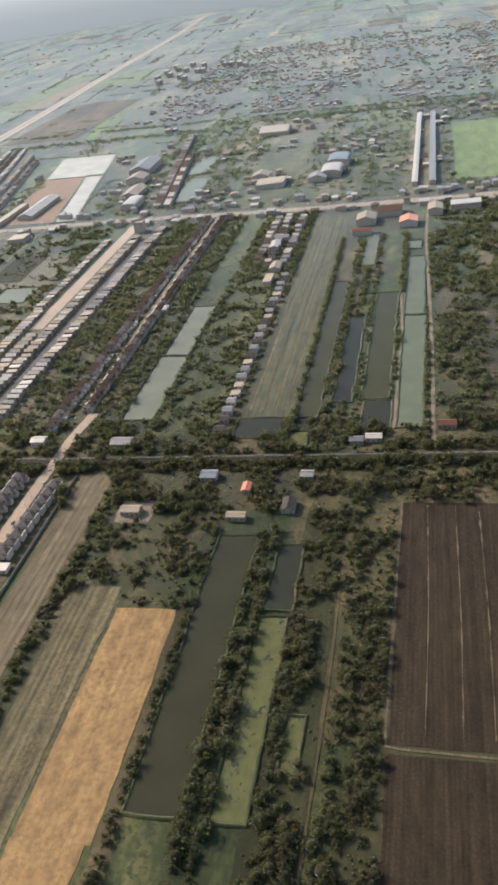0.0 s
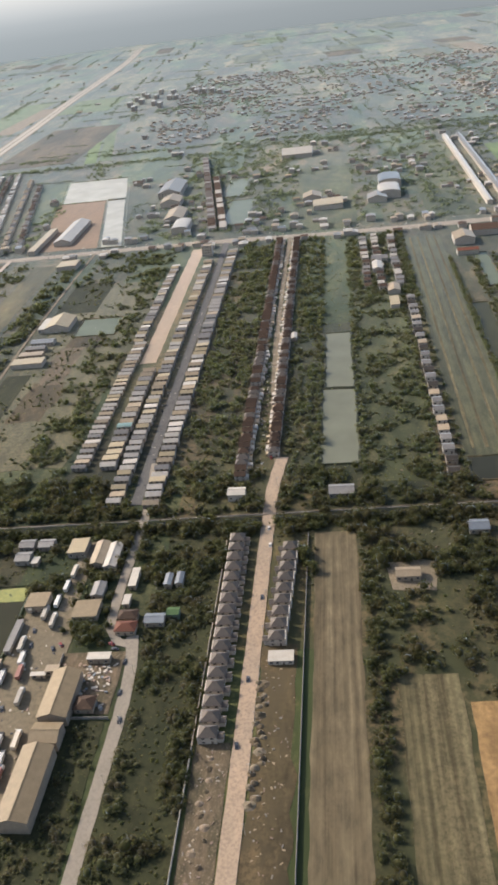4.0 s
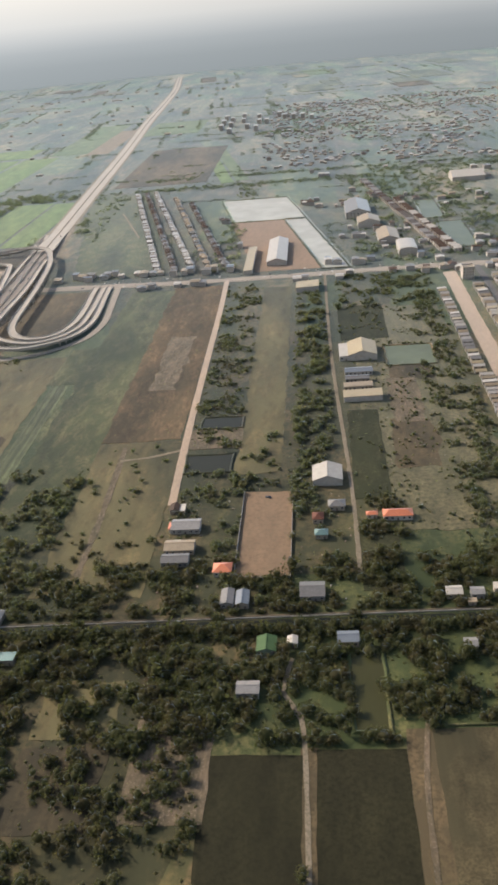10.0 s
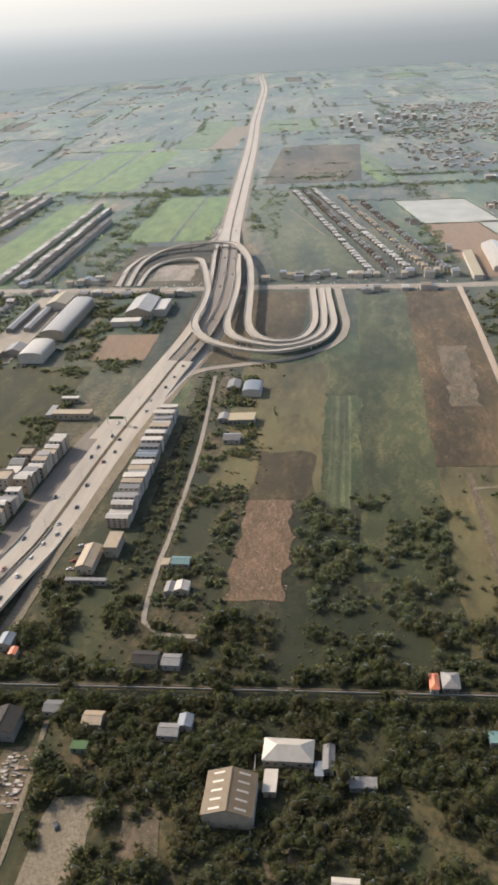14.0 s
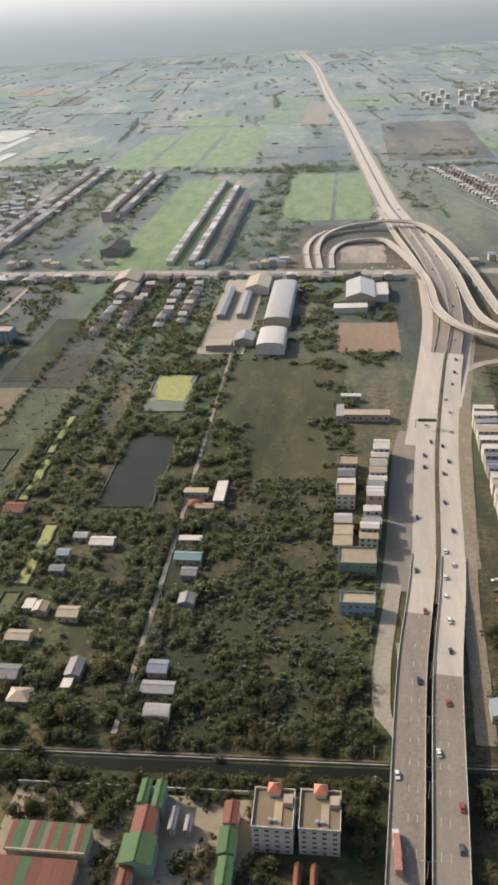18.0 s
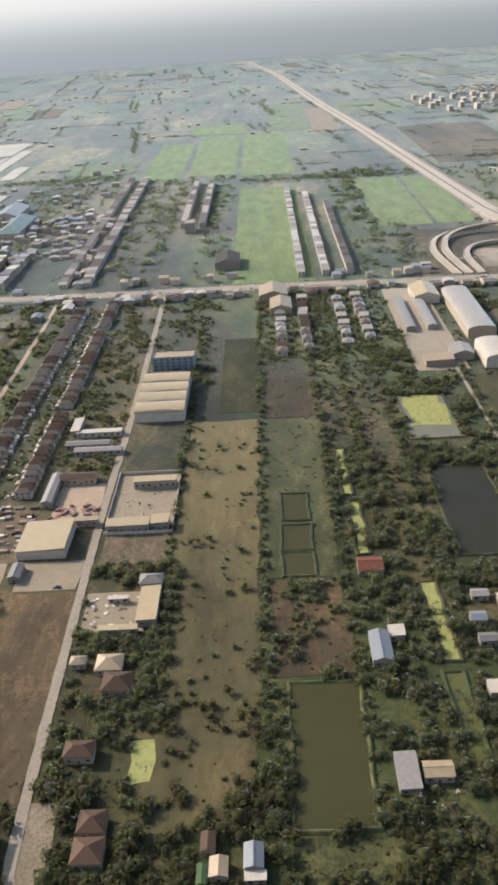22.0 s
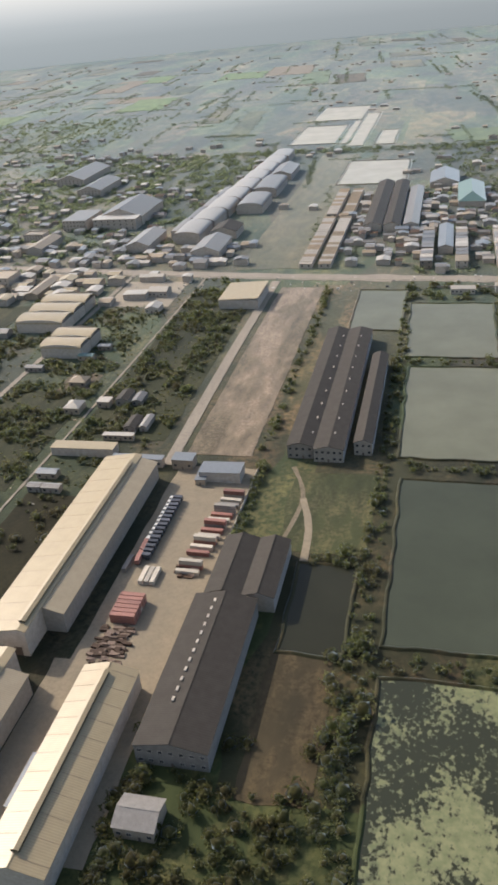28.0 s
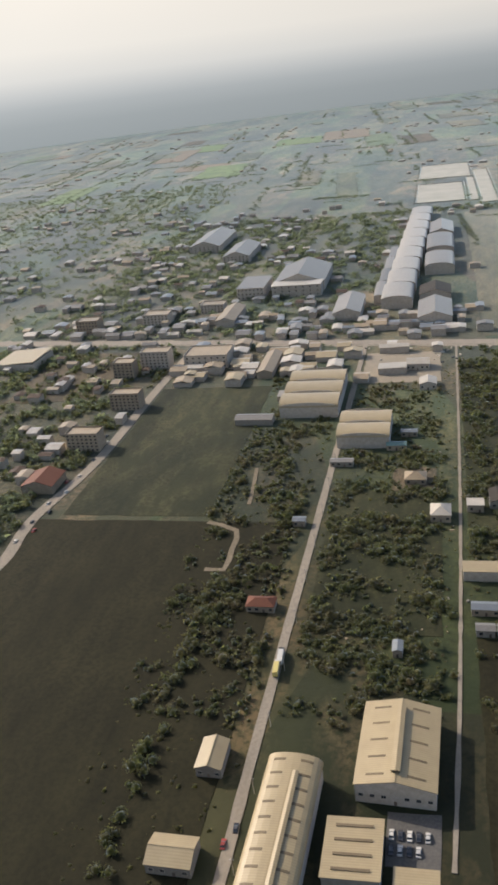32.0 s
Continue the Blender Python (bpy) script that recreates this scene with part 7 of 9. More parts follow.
TOWN = [("flat", R_TAN, WALL_W), ("flat", R_WHITE, WALL_T), ("shed", R_GREY, WALL_W), ("flat", CONCRETE, WALL_W), ("gable", R_BLUE, WALL_T), ("flat", R_GREY, WALL_W), ("shed", R_WHITE, WALL_W), ("gable", R_WHITE, WALL_T), ("flat", R_GREY, WALL_G)]
house_row(-1024.5, -1012.5, 612, 652, 7, 11, TOWN, "four-storey shop house", "shop houses beside the highway", 0.4, "x", 3, 0.25, 10, 0.09)
house_row(-1039, -1027, 612, 652, 11, 5.5, PALE, "low shed behind the shops", "sheds behind the shops", 1.0, "x", 1, 0.2, 70)
house_row(-1020.5, -1008.5, 652, 728, 7.6, 11.5, TOWN, "tall narrow shop house", "shop houses beside the highway", 0.4, "x", 3, 0.28, 11, 0.09)
house_row(-1038, -1025, 674, 700, 12, 5.5, PALE, "low shed behind the shops", "sheds behind the shops", 1.0, "x", 1, 0.2, 71)
house_row(-941, -924, 612, 792, 7, 9, TOWN, "tall narrow shop house", "shop houses beside the highway", 0.4, "x", 4, 0.28, 12)
FARROW = [("gable", R_WHITE, WALL_W), ("gable", R_GREY, WALL_W)]
house_row(-1256, -1247, 1185, 1700, 14, 6.5, [("gable", R_PALE, WALL_W), ("gable", R_WHITE, WALL_W), ("flat", R_WHITE, WALL_W)], "pale three-storey shop house", "far white terraces", 0.6, "x", 3, 0.16, 13)
house_row(-1228, -1219, 1185, 1650, 14, 6.5, [("gable", R_PALE, WALL_W), ("flat", R_WHITE, WALL_W)], "pale three-storey shop house", "far white terraces", 0.6, "x", 3, 0.16, 14)
house_row(-1200, -1191, 1185, 1560, 14, 6.5, [("gable", R_ESTATE, WALL_W), ("gable", R_GREY, WALL_W)], "pale three-storey shop house", "far white terraces", 0.6, "x", 3, 0.16, 15)
house_row(-1411, -1402, 1450, 1800, 16, 7, FARROW, "pale grey far terrace house", "far grey terraces", 0.3, "x", 3, 0.02, 16)
house_row(-1384, -1375, 1450, 1780, 16, 7, FARROW, "pale grey far terrace house", "far grey terraces", 0.3, "x", 3, 0.02, 17)
# brown terraces with roofs greyed and paled to imitate haze
house_row(-1531, -1521, 1190, 1860, 13, 5, [("gable", R_GREY, WALL_W), ("gable", R_PALE, WALL_W), ("gable", R_ESTATE, WALL_W), ("gable", R_GREY, WALL_W)], "far grey-brown terrace house", "far brown terraces", 0.3, "x", 2, 0.12, 18, -0.012)
house_row(-1506, -1493, 1190, 1860, 13, 5, [("gable", R_GREY, WALL_W), ("gable", R_PALE, WALL_W), ("gable", R_WHITE, WALL_W), ("gable", R_ESTATE, WALL_W)], "far grey-brown terrace house", "far brown terraces", 0.3, "x", 2, 0.12, 19, -0.012)
house_row(-758, -748, 1196, 1770, 14, 4.5, [("hip", R_WHITE, WALL_W), ("flat", R_WHITE, WALL_W)], "white roofed estate house", "white housing estate", 5, "x", 2, 0.3, 20, -0.24)
house_row(-709, -699, 1196, 1770, 14, 4.5, [("hip", R_WHITE, WALL_W), ("flat", R_WHITE, WALL_W)], "white roofed estate house", "white housing estate", 5, "x", 2, 0.3, 21, -0.26)
house_row(-686, -676, 1196, 1700, 14, 4.5, [("hip", R_TAN, WALL_W), ("hip", R_GREY, WALL_W)], "grey roofed estate house", "white housing estate", 5, "x", 2, 0.35, 22, -0.24)
house_row(-662, -652, 1196, 1640, 14, 4.5, [("hip", R_BROWN, WALL_W), ("hip", R_GREY, WALL_W)], "grey roofed estate house", "white housing estate", 5, "x", 2, 0.35, 23, -0.24)
house_row(-733, -724, 1196, 1770, 14, 4.5, [("hip", R_BROWN, WALL_T), ("hip", R_ESTATE, WALL_W), ("hip", R_GREY, WALL_W)], "brown roofed estate house", "white housing estate", 4, "x", 2, 0.3, 27, -0.25)
house_row(-366, -354, 1205, 1745, 12, 5, [("gable", R_BROWN, WALL_W), ("gable", R_ESTATE, WALL_W), ("gable", R_GREY, WALL_W)], "brown roofed terrace", "far brown terraces", 0.5, "x", 2, 0.1, 24, -0.15)
house_row(-349, -338, 1205, 1560, 12, 5, [("gable", R_BROWN, WALL_W), ("gable", R_WHITE, WALL_W)], "brown roofed terrace", "far brown terraces", 0.5, "x", 2, 0.1, 25, -0.15)
for k, x in enumerate((-1838, -1818)):
    house_row(x, x + 14, 1200, 1400, 9, 5, [("gable", R_WHITE, WALL_W), ("gable", R_TAN, WALL_W)], "low white row house", "white rows by the market", 1.5, "x", 1, 0.02, 26 + k)
    house_row(x, x + 14, 1410, 1560, 11, 5, [("gable", R_WHITE, WALL_W), ("gable", R_TAN, WALL_W)], "low white row house", "white rows by the market", 2.5, "x", 1, 0.02, 28 + k)
for k, x in enumerate((-1715, -1680, -1640, -1610)):
    house_row(x, x + 13, 1195, 1330, 12, 8, TOWN, "pale town house", "town houses by the cross road", 1.0, "x", 2, 0.1, 30 + k)
for k, x in enumerate((-1285, -1262, -1225, -1205)):
    house_row(x, x + 11, 950 + 9 * k, 1120, 17, 4.4, [("hip", R_GREY, WALL_T), ("gable", R_BROWN, WALL_T), ("gable", R_PALE, WALL_T), ("hip", R_ESTATE, WALL_W), ("gable", R_WHITE, WALL_T)], "grey roofed village house", "village houses by the cross road", 5.5, "x", 1, 0.45, 40 + k)
for k, x in enumerate((-135, -115, -150)):
    house_row(x, x + 10, 900 + 7 * k, 1110, 15, 4.4, [("gable", R_GREY, WALL_W), ("gable", R_BROWN, WALL_W), ("gable", R_WHITE, WALL_W)], "grey roofed village house", "village houses by the cross road", 5, "x", 1, 0.45, 50 + k)
house_row(-107, -98, 520, 880, 15, 4, [("gable", R_GREY, WALL_W), ("gable", R_DARK, WALL_T), ("shed", R_TAN, WALL_W)], "grey roofed village house in trees", "village houses", 6, "x", 1, 0.25, 60)

# the twin-house estate, small two-storey houses with steep pale-fronted gables
def twin(x, y, face):
    b = building("estate_house", x, y, 9.6, 7.8, 5.2, "hip", R_ESTATE, WALL_W, "new grey-brown roofed estate house with white walls", "house", rise=3.2, floors=2, group="new estate houses", over=0.4)
    g = part("porch_roof", gable(5.0, 4.6, 3.4, 1.5, "x"), R_ESTATE, b)
    g.location = (face * 5.4, -0.8, 0)
    w = part("porch_wall", Shape().box(-2.0, 2.0, -1.9, 1.9, 0, 3.2), WALL_W, b, "white porch wall")
    w.location = (face * 5.4, -0.8, 0)
    f = part("side_wall", Shape().box(-0.3, 0.3, -3.6, 3.6, 0, 5.5), WALL_W, b, "white side wall")
    f.location = (-face * 4.9, 0, 0)
    return b


t0 = twin(-250, 300.7, 1)
for k in range(1, 17):
    copy_thing(t0, pose(-250, 300.7 + 9.7 * k, 0))
    claim(-257, -240, 295 + 9.7 * k, 306 + 9.7 * k)
t1 = twin(-219.8, 365.6, -1)
for k in range(1, 9):
    copy_thing(t1, pose(-219.8 + 0.57 * k, 365.6 + 9.95 * k, 0))
    claim(-227, -209, 360 + 9.95 * k, 371 + 9.95 * k)
building("shed", -217, 352, 14, 8, 3, "shed", R_WHITE, WALL_W, "pale low site shed", over=0.2)

# striped market sheds in green and red
for x, y, w, d, h, mt in ((-1109, 441, 4.4, 11, 9, R_GREEN), (-1103, 440, 4.4, 13, 9, R_GREEN), (-1106, 428, 9, 12, 9, R_RED), (-1106, 416, 13, 12, 9, R_GREEN), (-1109, 405, 5, 11, 7, R_RED), (-1073.5, 434, 6, 10, 9, R_RED), (-1073.5, 423, 7, 11, 8, R_GREEN),
                          (-1073, 411, 6, 11, 8, R_GREEN), (-1096, 432, 3, 10, 6, R_GREY), (-1090, 431, 3, 7, 5, R_GREY)):
    building("market_shed", x, y, w, d, h, "gable", mt, WALL_GREEN if mt is R_GREEN else WALL_T, "tall narrow green metal shed" if mt is R_GREEN else "tall narrow red metal shed" if mt is R_RED else "grey metal shed", "shed", axis="y", windows=False)
def panel_hall(x0, x1, y0, y1, h, mats, label):
    """A low hall whose sheet roof is laid in bands of differing colour."""
    t = thing("market_hall", (x0 + x1) / 2, (y0 + y1) / 2, label, "market hall")
    claim(x0 - 1, x1 + 1, y0 - 1, y1 + 1)
    w, d, n = x1 - x0, y1 - y0, len(mats)
    part("wall", Shape().box(-w / 2 + 0.5, w / 2 - 0.5, -d / 2 + 0.6, d / 2 - 0.6, 0, h - 0.5), WALL_T, t)
    for k, mt in enumerate(mats):
        a, b = -w / 2 + w * k / n, -w / 2 + w * (k + 1) / n - 0.05
        part("roof_panel", Shape().add([(a, -d / 2, h - 0.6), (b, -d / 2, h - 0.6), (b, d / 2, h + 0.5), (a, d / 2, h + 0.5), (a, -d / 2, h - 0.8), (b, -d / 2, h - 0.8), (b, d / 2, h + 0.3), (a, d / 2, h + 0.3)],
                                       [(0, 1, 2, 3), (7, 6, 5, 4), (0, 4, 5, 1), (1, 5, 6, 2), (2, 6, 7, 3), (3, 7, 4, 0)]), mt, t)


panel_hall(-1157, -1125.5, 413, 425, 8, (R_RED, R_GREEN, R_GREEN, R_UMBER, R_RED, R_GREEN, R_UMBER, R_RED, R_GREEN, R_RED, R_GREEN, R_UMBER, R_RED, R_GREEN), "large low market hall with a green and red striped roof")
panel_hall(-1158, -1127.5, 397, 411.6, 6, (R_RED, R_RED, R_GREEN, R_RED, R_RED, R_RED, R_RED), "large low market hall with a faded red roof")
plot("yard", -1165, -1064, 380, 446, YARD, "wide dusty concrete market yard", "yard", layer=3)
building("temple_hall", -966.5, 412, 4, 12, 6, "gable", R_ORANGE, WALL_W, "steep orange tiled roof", "house", rise=3, windows=False)
building("temple_hall", -961.5, 412, 4, 12, 6, "gable", R_ORANGE, WALL_W, "steep orange tiled roof", "house", rise=3, windows=False)
for x in (-1047, -1041):
    building("small_hall", x, 413, 3, 11, 4, "gable", R_RED, WALL_T, "narrow red tiled roof", "house", rise=1.6, windows=False)

# far white slab blocks behind the fields
for i, (x, y) in enumerate(((-815, 2967), (-813, 2840), (-810, 2713), (-790, 2900), (-785, 2770), (-757, 2977), (-752, 2860), (-778, 2621), (-705, 2925), (-699, 2808), (-675, 2793), (-640, 2949), (-622, 2891), (-593, 2873), (-563, 2854), (-535, 2819), (-730, 2700), (-700, 2640))):
    building("apartment_block", x, y, 13, 34, 13 + i % 3, "flat", R_WHITE, WALL_W, "far white slab block of flats", "building", windows=False, lite=True, group="far white slab blocks")

# ---- vehicles ----
def car_meshes(w=1.75, l=4.4):
    b = Shape()
    sec = [(-l / 2, 0.35, 0.62), (-l / 2 + 0.1, 0.3, 0.85), (-l / 2 + 1.0, 0.3, 0.95), (l / 2 - 1.1, 0.3, 0.95), (l / 2 - 0.1, 0.3, 0.75), (l / 2, 0.38, 0.6)]
    v = []
    for y, z0, z1 in sec:
        v += [(-w / 2, y, z0), (w / 2, y, z0), (w / 2, y, z1), (-w / 2, y, z1)]
    f = [(4 * i + j, 4 * i + (j + 1) % 4, 4 * i + 4 + (j + 1) % 4, 4 * i + 4 + j) for i in range(len(sec) - 1) for j in range(4)] + [(3, 2, 1, 0), (20, 21, 22, 23)]
    b.add(v, f)
    c = Shape()
    lo, hi = (-l / 2 + 0.55, l / 2 - 1.25), (-l / 2 + 1.05, l / 2 - 2.0)
    c.add([(-w / 2 + 0.05, lo[0], 0.93), (w / 2 - 0.05, lo[0], 0.93), (w / 2 - 0.05, lo[1], 0.93), (-w / 2 + 0.05, lo[1], 0.93), (-w / 2 + 0.22, hi[0], 1.45), (w / 2 - 0.22, hi[0], 1.45), (w / 2 - 0.22, hi[1], 1.45), (-w / 2 + 0.22, hi[1], 1.45)],
          [(0, 1, 5, 4), (1, 2, 6, 5), (2, 3, 7, 6), (3, 0, 4, 7)])
    r = Shape().box(-w / 2 + 0.2, w / 2 - 0.2, hi[0] - 0.02, hi[1] + 0.02, 1.43, 1.5)
    return b, c, r


wheel = Shape().tube((-0.11, 0, 0), (0.11, 0, 0), 0.32, 0.32, 10).mesh("wheel", TYRE)


def make_car(mat, label):
    t = thing("car", 0, 0, label, "car", "cars")
    b, c, r = car_meshes()
    part("car_body", b, mat, t)
    part("glass_band", c, GLASS, t)
    part("car_roof", r, mat, t)
    for sx in (-0.82, 0.82):
        for sy in (-1.35, 1.35):
            part("wheel", wheel, None, t, at=(sx, sy, 0.32))
    return t


CARS = [make_car(CARW, "white saloon car on the road"), make_car(CARD, "dark grey saloon car on the road"), make_car(CARR, "dark red hatchback car on the road")]


def put(kinds, k, x, y, turn=0.0, z=0.0):
    """Puts the first copy in place, then copies."""
    t = kinds[k]
    if not t.get("set"):
        t["set"] = 1
        t.matrix_basis = pose(x, y, z, 0, 0, turn)
        return t
    return copy_thing(t, pose(x, y, z, 0, 0, turn))


def on_highway(y, off):
    p = min(HL, key=lambda q: abs(q.y - y))
    return p.x + off, p.z + 0.47


rc = random.Random(5)
for y in (425, 448, 470, 500, 533, 551, 578, 588, 603, 612, 640, 668, 700, 716, 735, 760, 790, 812, 840, 865, 890, 930, 970, 1010, 1060, 1120, 1180, 1260, 1340, 1450):
    x, z = on_highway(y, rc.choice((4.0, 8.0, 12.0)))
    put(CARS, rc.choice((0, 0, 1, 1, 2)), x, y + rc.uniform(-4, 4), 4 if y > 500 else 2, z)
    if rc.random() < 0.55:
        x, z = on_highway(y + 9, rc.choice((-12.6, -8.6, -4.6)))
        put(CARS, rc.choice((0, 1, 1, 2)), x, y + 9, 184, z)
for i in range(7):
    put(CARS, i % 3, -951 + (i % 2) * 4.4, 566 + 4.2 * i, 95)
for i in range(9):
    put(CARS, i % 2, -1963 + 3.1 * (i % 5), 652 - 6 * (i // 5), 0)
for i in range(13):
    put(CARS, rc.choice((0, 0, 1, 2)), -2194.5 - (0 if i % 2 else 6), 830 + 13 * i + rc.uniform(-3, 3), 2)
for x, y, a in ((-2018, 648, 5), (-2021, 641, 3), (-234, 338, 4), (-231, 402, 2), (-236, 296, 8), (-229, 452, 3), (-231, 470, 0), (-235, 560, 8), (-304, 352, 0), (-302, 330, 0), (-298, 312, 2), (-315, 366, 60), (-312, 362, 80), (-573, 606, 70), (-365, 378, 20), (-363, 366, 5), (-364, 320, 20), (-345, 366, 40), (-349, 363, 30),
                (-375, 296, 5), (-1388, 700, 90), (-1409, 716, 0), (-1412, 640, 90), (-1456, 660, 90), (-1462, 660, 90), (-1469, 661, 80), (-900, 390, 30), (-800, 352, 80)):
    put(CARS, rc.choice((0, 0, 1, 2)), x, y, a)


def make_truck(box_mat, cab_mat, l, label, name="truck"):
    t = thing(name, 0, 0, label, "truck", "trucks")
    part("cargo_box", Shape().box(-1.2, 1.2, -l / 2, l / 2 - 2.6, 1.15, 3.7), box_mat, t)
    ch = Shape().box(-0.5, 0.5, -l / 2 + 0.2, l / 2 - 0.4, 0.75, 1.1)
    part("chassis", ch, TYRE, t)
    cab = Shape()
    cab.add([(-1.15, l / 2 - 2.3, 0.6), (1.15, l / 2 - 2.3, 0.6), (1.15, l / 2, 0.6), (-1.15, l / 2, 0.6), (-1.1, l / 2 - 2.3, 2.9), (1.1, l / 2 - 2.3, 2.9), (1.1, l / 2 - 0.5, 2.9), (-1.1, l / 2 - 0.5, 2.9), (-1.15, l / 2, 1.7), (1.15, l / 2, 1.7)],
            [(0, 3, 2, 1), (0, 1, 5, 4), (4, 5, 6, 7), (1, 2, 9, 6, 5), (3, 0, 4, 7, 8), (2, 3, 8, 9), (8, 7, 6, 9)])
    c = part("cab", cab, cab_mat, t)
    part("windscreen", Shape().add([(-1.0, l / 2 + 0.0, 1.78), (1.0, l / 2 + 0.0, 1.78), (1.0, l / 2 - 0.42, 2.75), (-1.0, l / 2 - 0.42, 2.75), (-1.0, l / 2 + 0.04, 1.78), (1.0, l / 2 + 0.04, 1.78), (1.0, l / 2 - 0.38, 2.78), (-1.0, l / 2 - 0.38, 2.78)], [(4, 5, 6, 7), (0, 1, 5, 4), (1, 2, 6, 5), (2, 3, 7, 6), (3, 0, 4, 7)]), GLASS, c)
    for y in (-l / 2 + 1.2, -l / 2 + 2.4, l / 2 - 1.4):
        for sx in (-1.0, 1.0):
            part("wheel", wheel, None, t, at=(sx, y, 0.45)).scale = (1.6, 1.4, 1.4)
    return t


TRUCKS = [make_truck(BOXW, CARW, 12, "long white box lorry in the yard"), make_truck(CARW, CARD, 11, "white box lorry in the yard"), make_truck(BOXR, CARW, 12, "rust red container lorry"), make_truck(YELLOWP, CARW, 10, "yellow box truck on the road")]
for x, y, a, k in ((-357, 402, 0, 1), (-362, 392, 2, 0), (-355, 385, 2, 0), (-364, 355, 2, 1), (-356, 327, 2, 0), (-371, 318, 3, 0), (-371, 341, 2, 1), (-368, 366, 2, 0), (-360, 281, 2, 1), (-357.2, 281, 2, 0), (-352, 287, 2, 1), (-350, 278, 2, 2), (-366, 272, 22, 1), (-371, 281, 0, 0),
                   (-374, 262, 28, 0), (-378, 254, 30, 1), (-366, 288, 5, 2), (-361, 298, 3, 2), (-357, 298, 2, 1), (-362, 345, 3, 2), (-348, 299, 2, 0), (-2018, 731, 3, 3), (-2017.5, 739, 3, 1), (-372, 398, 2, 0), (-355, 416, 0, 1), (-354, 430, 0, 0), (-992, 421, 3, 2), (-1007, 426, 3, 2)):
    z = 0.0
    if x < -980 and x > -1010:
        x, z = on_highway(y, -11.5)
    put(TRUCKS, k, x, y, a, z + 0.3)


TRACTOR = [make_truck(CARD, CARW, 8, "white tractor unit with a dark flatbed")]
for i in range(15):
    put(TRACTOR, 0, -1835.5 - 0.05 * i, 761 - 3.9 * i, 88 + (i * 7 % 5))
for x, y in ((-1838.5, 716), (-1838, 706)):
    put(TRUCKS, 2, x, y, 2, 0.02)


# ---- containers ----
def make_box(mat, label, l=12.2):
    t = thing("container", 0, 0, label, "container", "shipping containers")
    b = Shape().box(-l / 2, l / 2, -1.22, 1.22, 0.15, 2.6)
    n = 24
    for i in range(n):
        x = -l / 2 + l * (i + 0.5) / n
        b.box(x - 0.12, x + 0.12, -1.26, -1.22, 0.3, 2.45)
        b.box(x - 0.12, x + 0.12, 1.22, 1.26, 0.3, 2.45)
    part("shell", b, mat, t)
    part("door_panel", Shape().box(l / 2, l / 2 + 0.06, -1.15, 1.15, 0.2, 2.5), mat, t)
    part("base_frame", Shape().box(-l / 2, l / 2, -1.2, 1.2, -0.02, 0.15), RUST, t)
    return t


BOXES = [make_box(BOXR, "rust red shipping container on the yard"), make_box(BOXW, "pale shipping container on the yard"), make_box(BOXB, "blue-grey shipping container on the yard")]
for i, k in enumerate((2, 1, 2, 1, 0, 1, 2, 0, 1, 0, 1, 0, 0, 1)):
    y = 768 - i * 5.0 - (6 if i > 11 else 0)
    put(BOXES, k, -1802.5 - i * 0.55, y, -2)
    if i % 3 == 0:
        put(BOXES, (k + 1) % 3, -1802.3 - i * 0.55, y, -2, 2.65)
for i in range(6):
    put(BOXES, (0, 0, 1, 0, 0, 0)[i], -1829.5, 673 - 2.9 * i, 0)
    put(BOXES, 0, -1829.5, 673 - 2.9 * i, 0, 2.65)
for i in range(3):
    put(BOXES, 1, -1831 + 3.0 * i, 692, 90)
for x, y, a in ((-1842.5, 700, 88),):
    put(BOXES, 2, x, y, a)


# rows of stacked frames and scrap in the yards
def scrap(name, n, x0, x1, y0, y1, size, mats, label, category="scrap", flat=False, roads=False):
    sh = [Shape() for _ in mats]
    for i in range(n):
        x, y = rng.uniform(x0, x1), rng.uniform(y0, y1)
        if "clutter" in name and not roads and not clear(x, y):
            continue
        a = rng.uniform(0, 3.14) if not flat else rng.normal(0, 0.06)
        w, d, h = rng.uniform(*size), rng.uniform(*size) * 0.5, rng.uniform(*size) * 0.35
        b = Shape().box(-w / 2, w / 2, -d / 2, d / 2, 0, h)
        c, q = math.cos(a), math.sin(a)
        sh[i % len(mats)].add([(x + u * c - v * q, y + u * q + v * c, z) for u, v, z in b.v], b.f)
    t = thing(name, 0, 0, label, category, kind="stuff")
    for s2, mt in zip(sh, mats):
        part("piece", s2, mt, t)


scrap("scrap_heap", 150, -339, -308, 318, 352, (0.8, 3.2), (RUST, BOXW, WALL_W, R_BLUE), "scrap metal, boards and barrels in a walled yard")
scrap("old_trucks", 70, -1478, -1442, 668, 724, (2.5, 6), (RUST, R_GREY, R_BROWN, RUST, BOXW), "rows of old parked lorries and containers", flat=True)
scrap("frames", 120, -1837, -1822, 628, 655, (1.5, 5), (RUST, R_BROWN), "racks of rusty steel frames", flat=True)
scrap("frames", 40, -1815, -1805, 694, 708, (1.5, 5), (RUST, R_BROWN), "racks of rusty steel frames", flat=True)
scrap("crates", 60, -1346, -1336, 258, 300, (0.8, 3), (WALL_W, BOXW, RUST), "white sacks and crates in the truck yard")
scrap("yard_clutter", 60, -372, -345, 295, 415, (0.5, 2.2), (RUST, BOXW, CARD), "crates, tyres and parts in the truck yard", roads=True)
scrap("yard_clutter", 40, -372, -340, 230, 300, (0.5, 2.4), (RUST, WALL_W, CARD), "crates, tyres and parts in the truck yard", roads=True)
scrap("building_debris", 90, -254, -240, 180, 296, (0.5, 1.8), (RUST, WALL_G, R_TAN), "soil heaps and building debris")
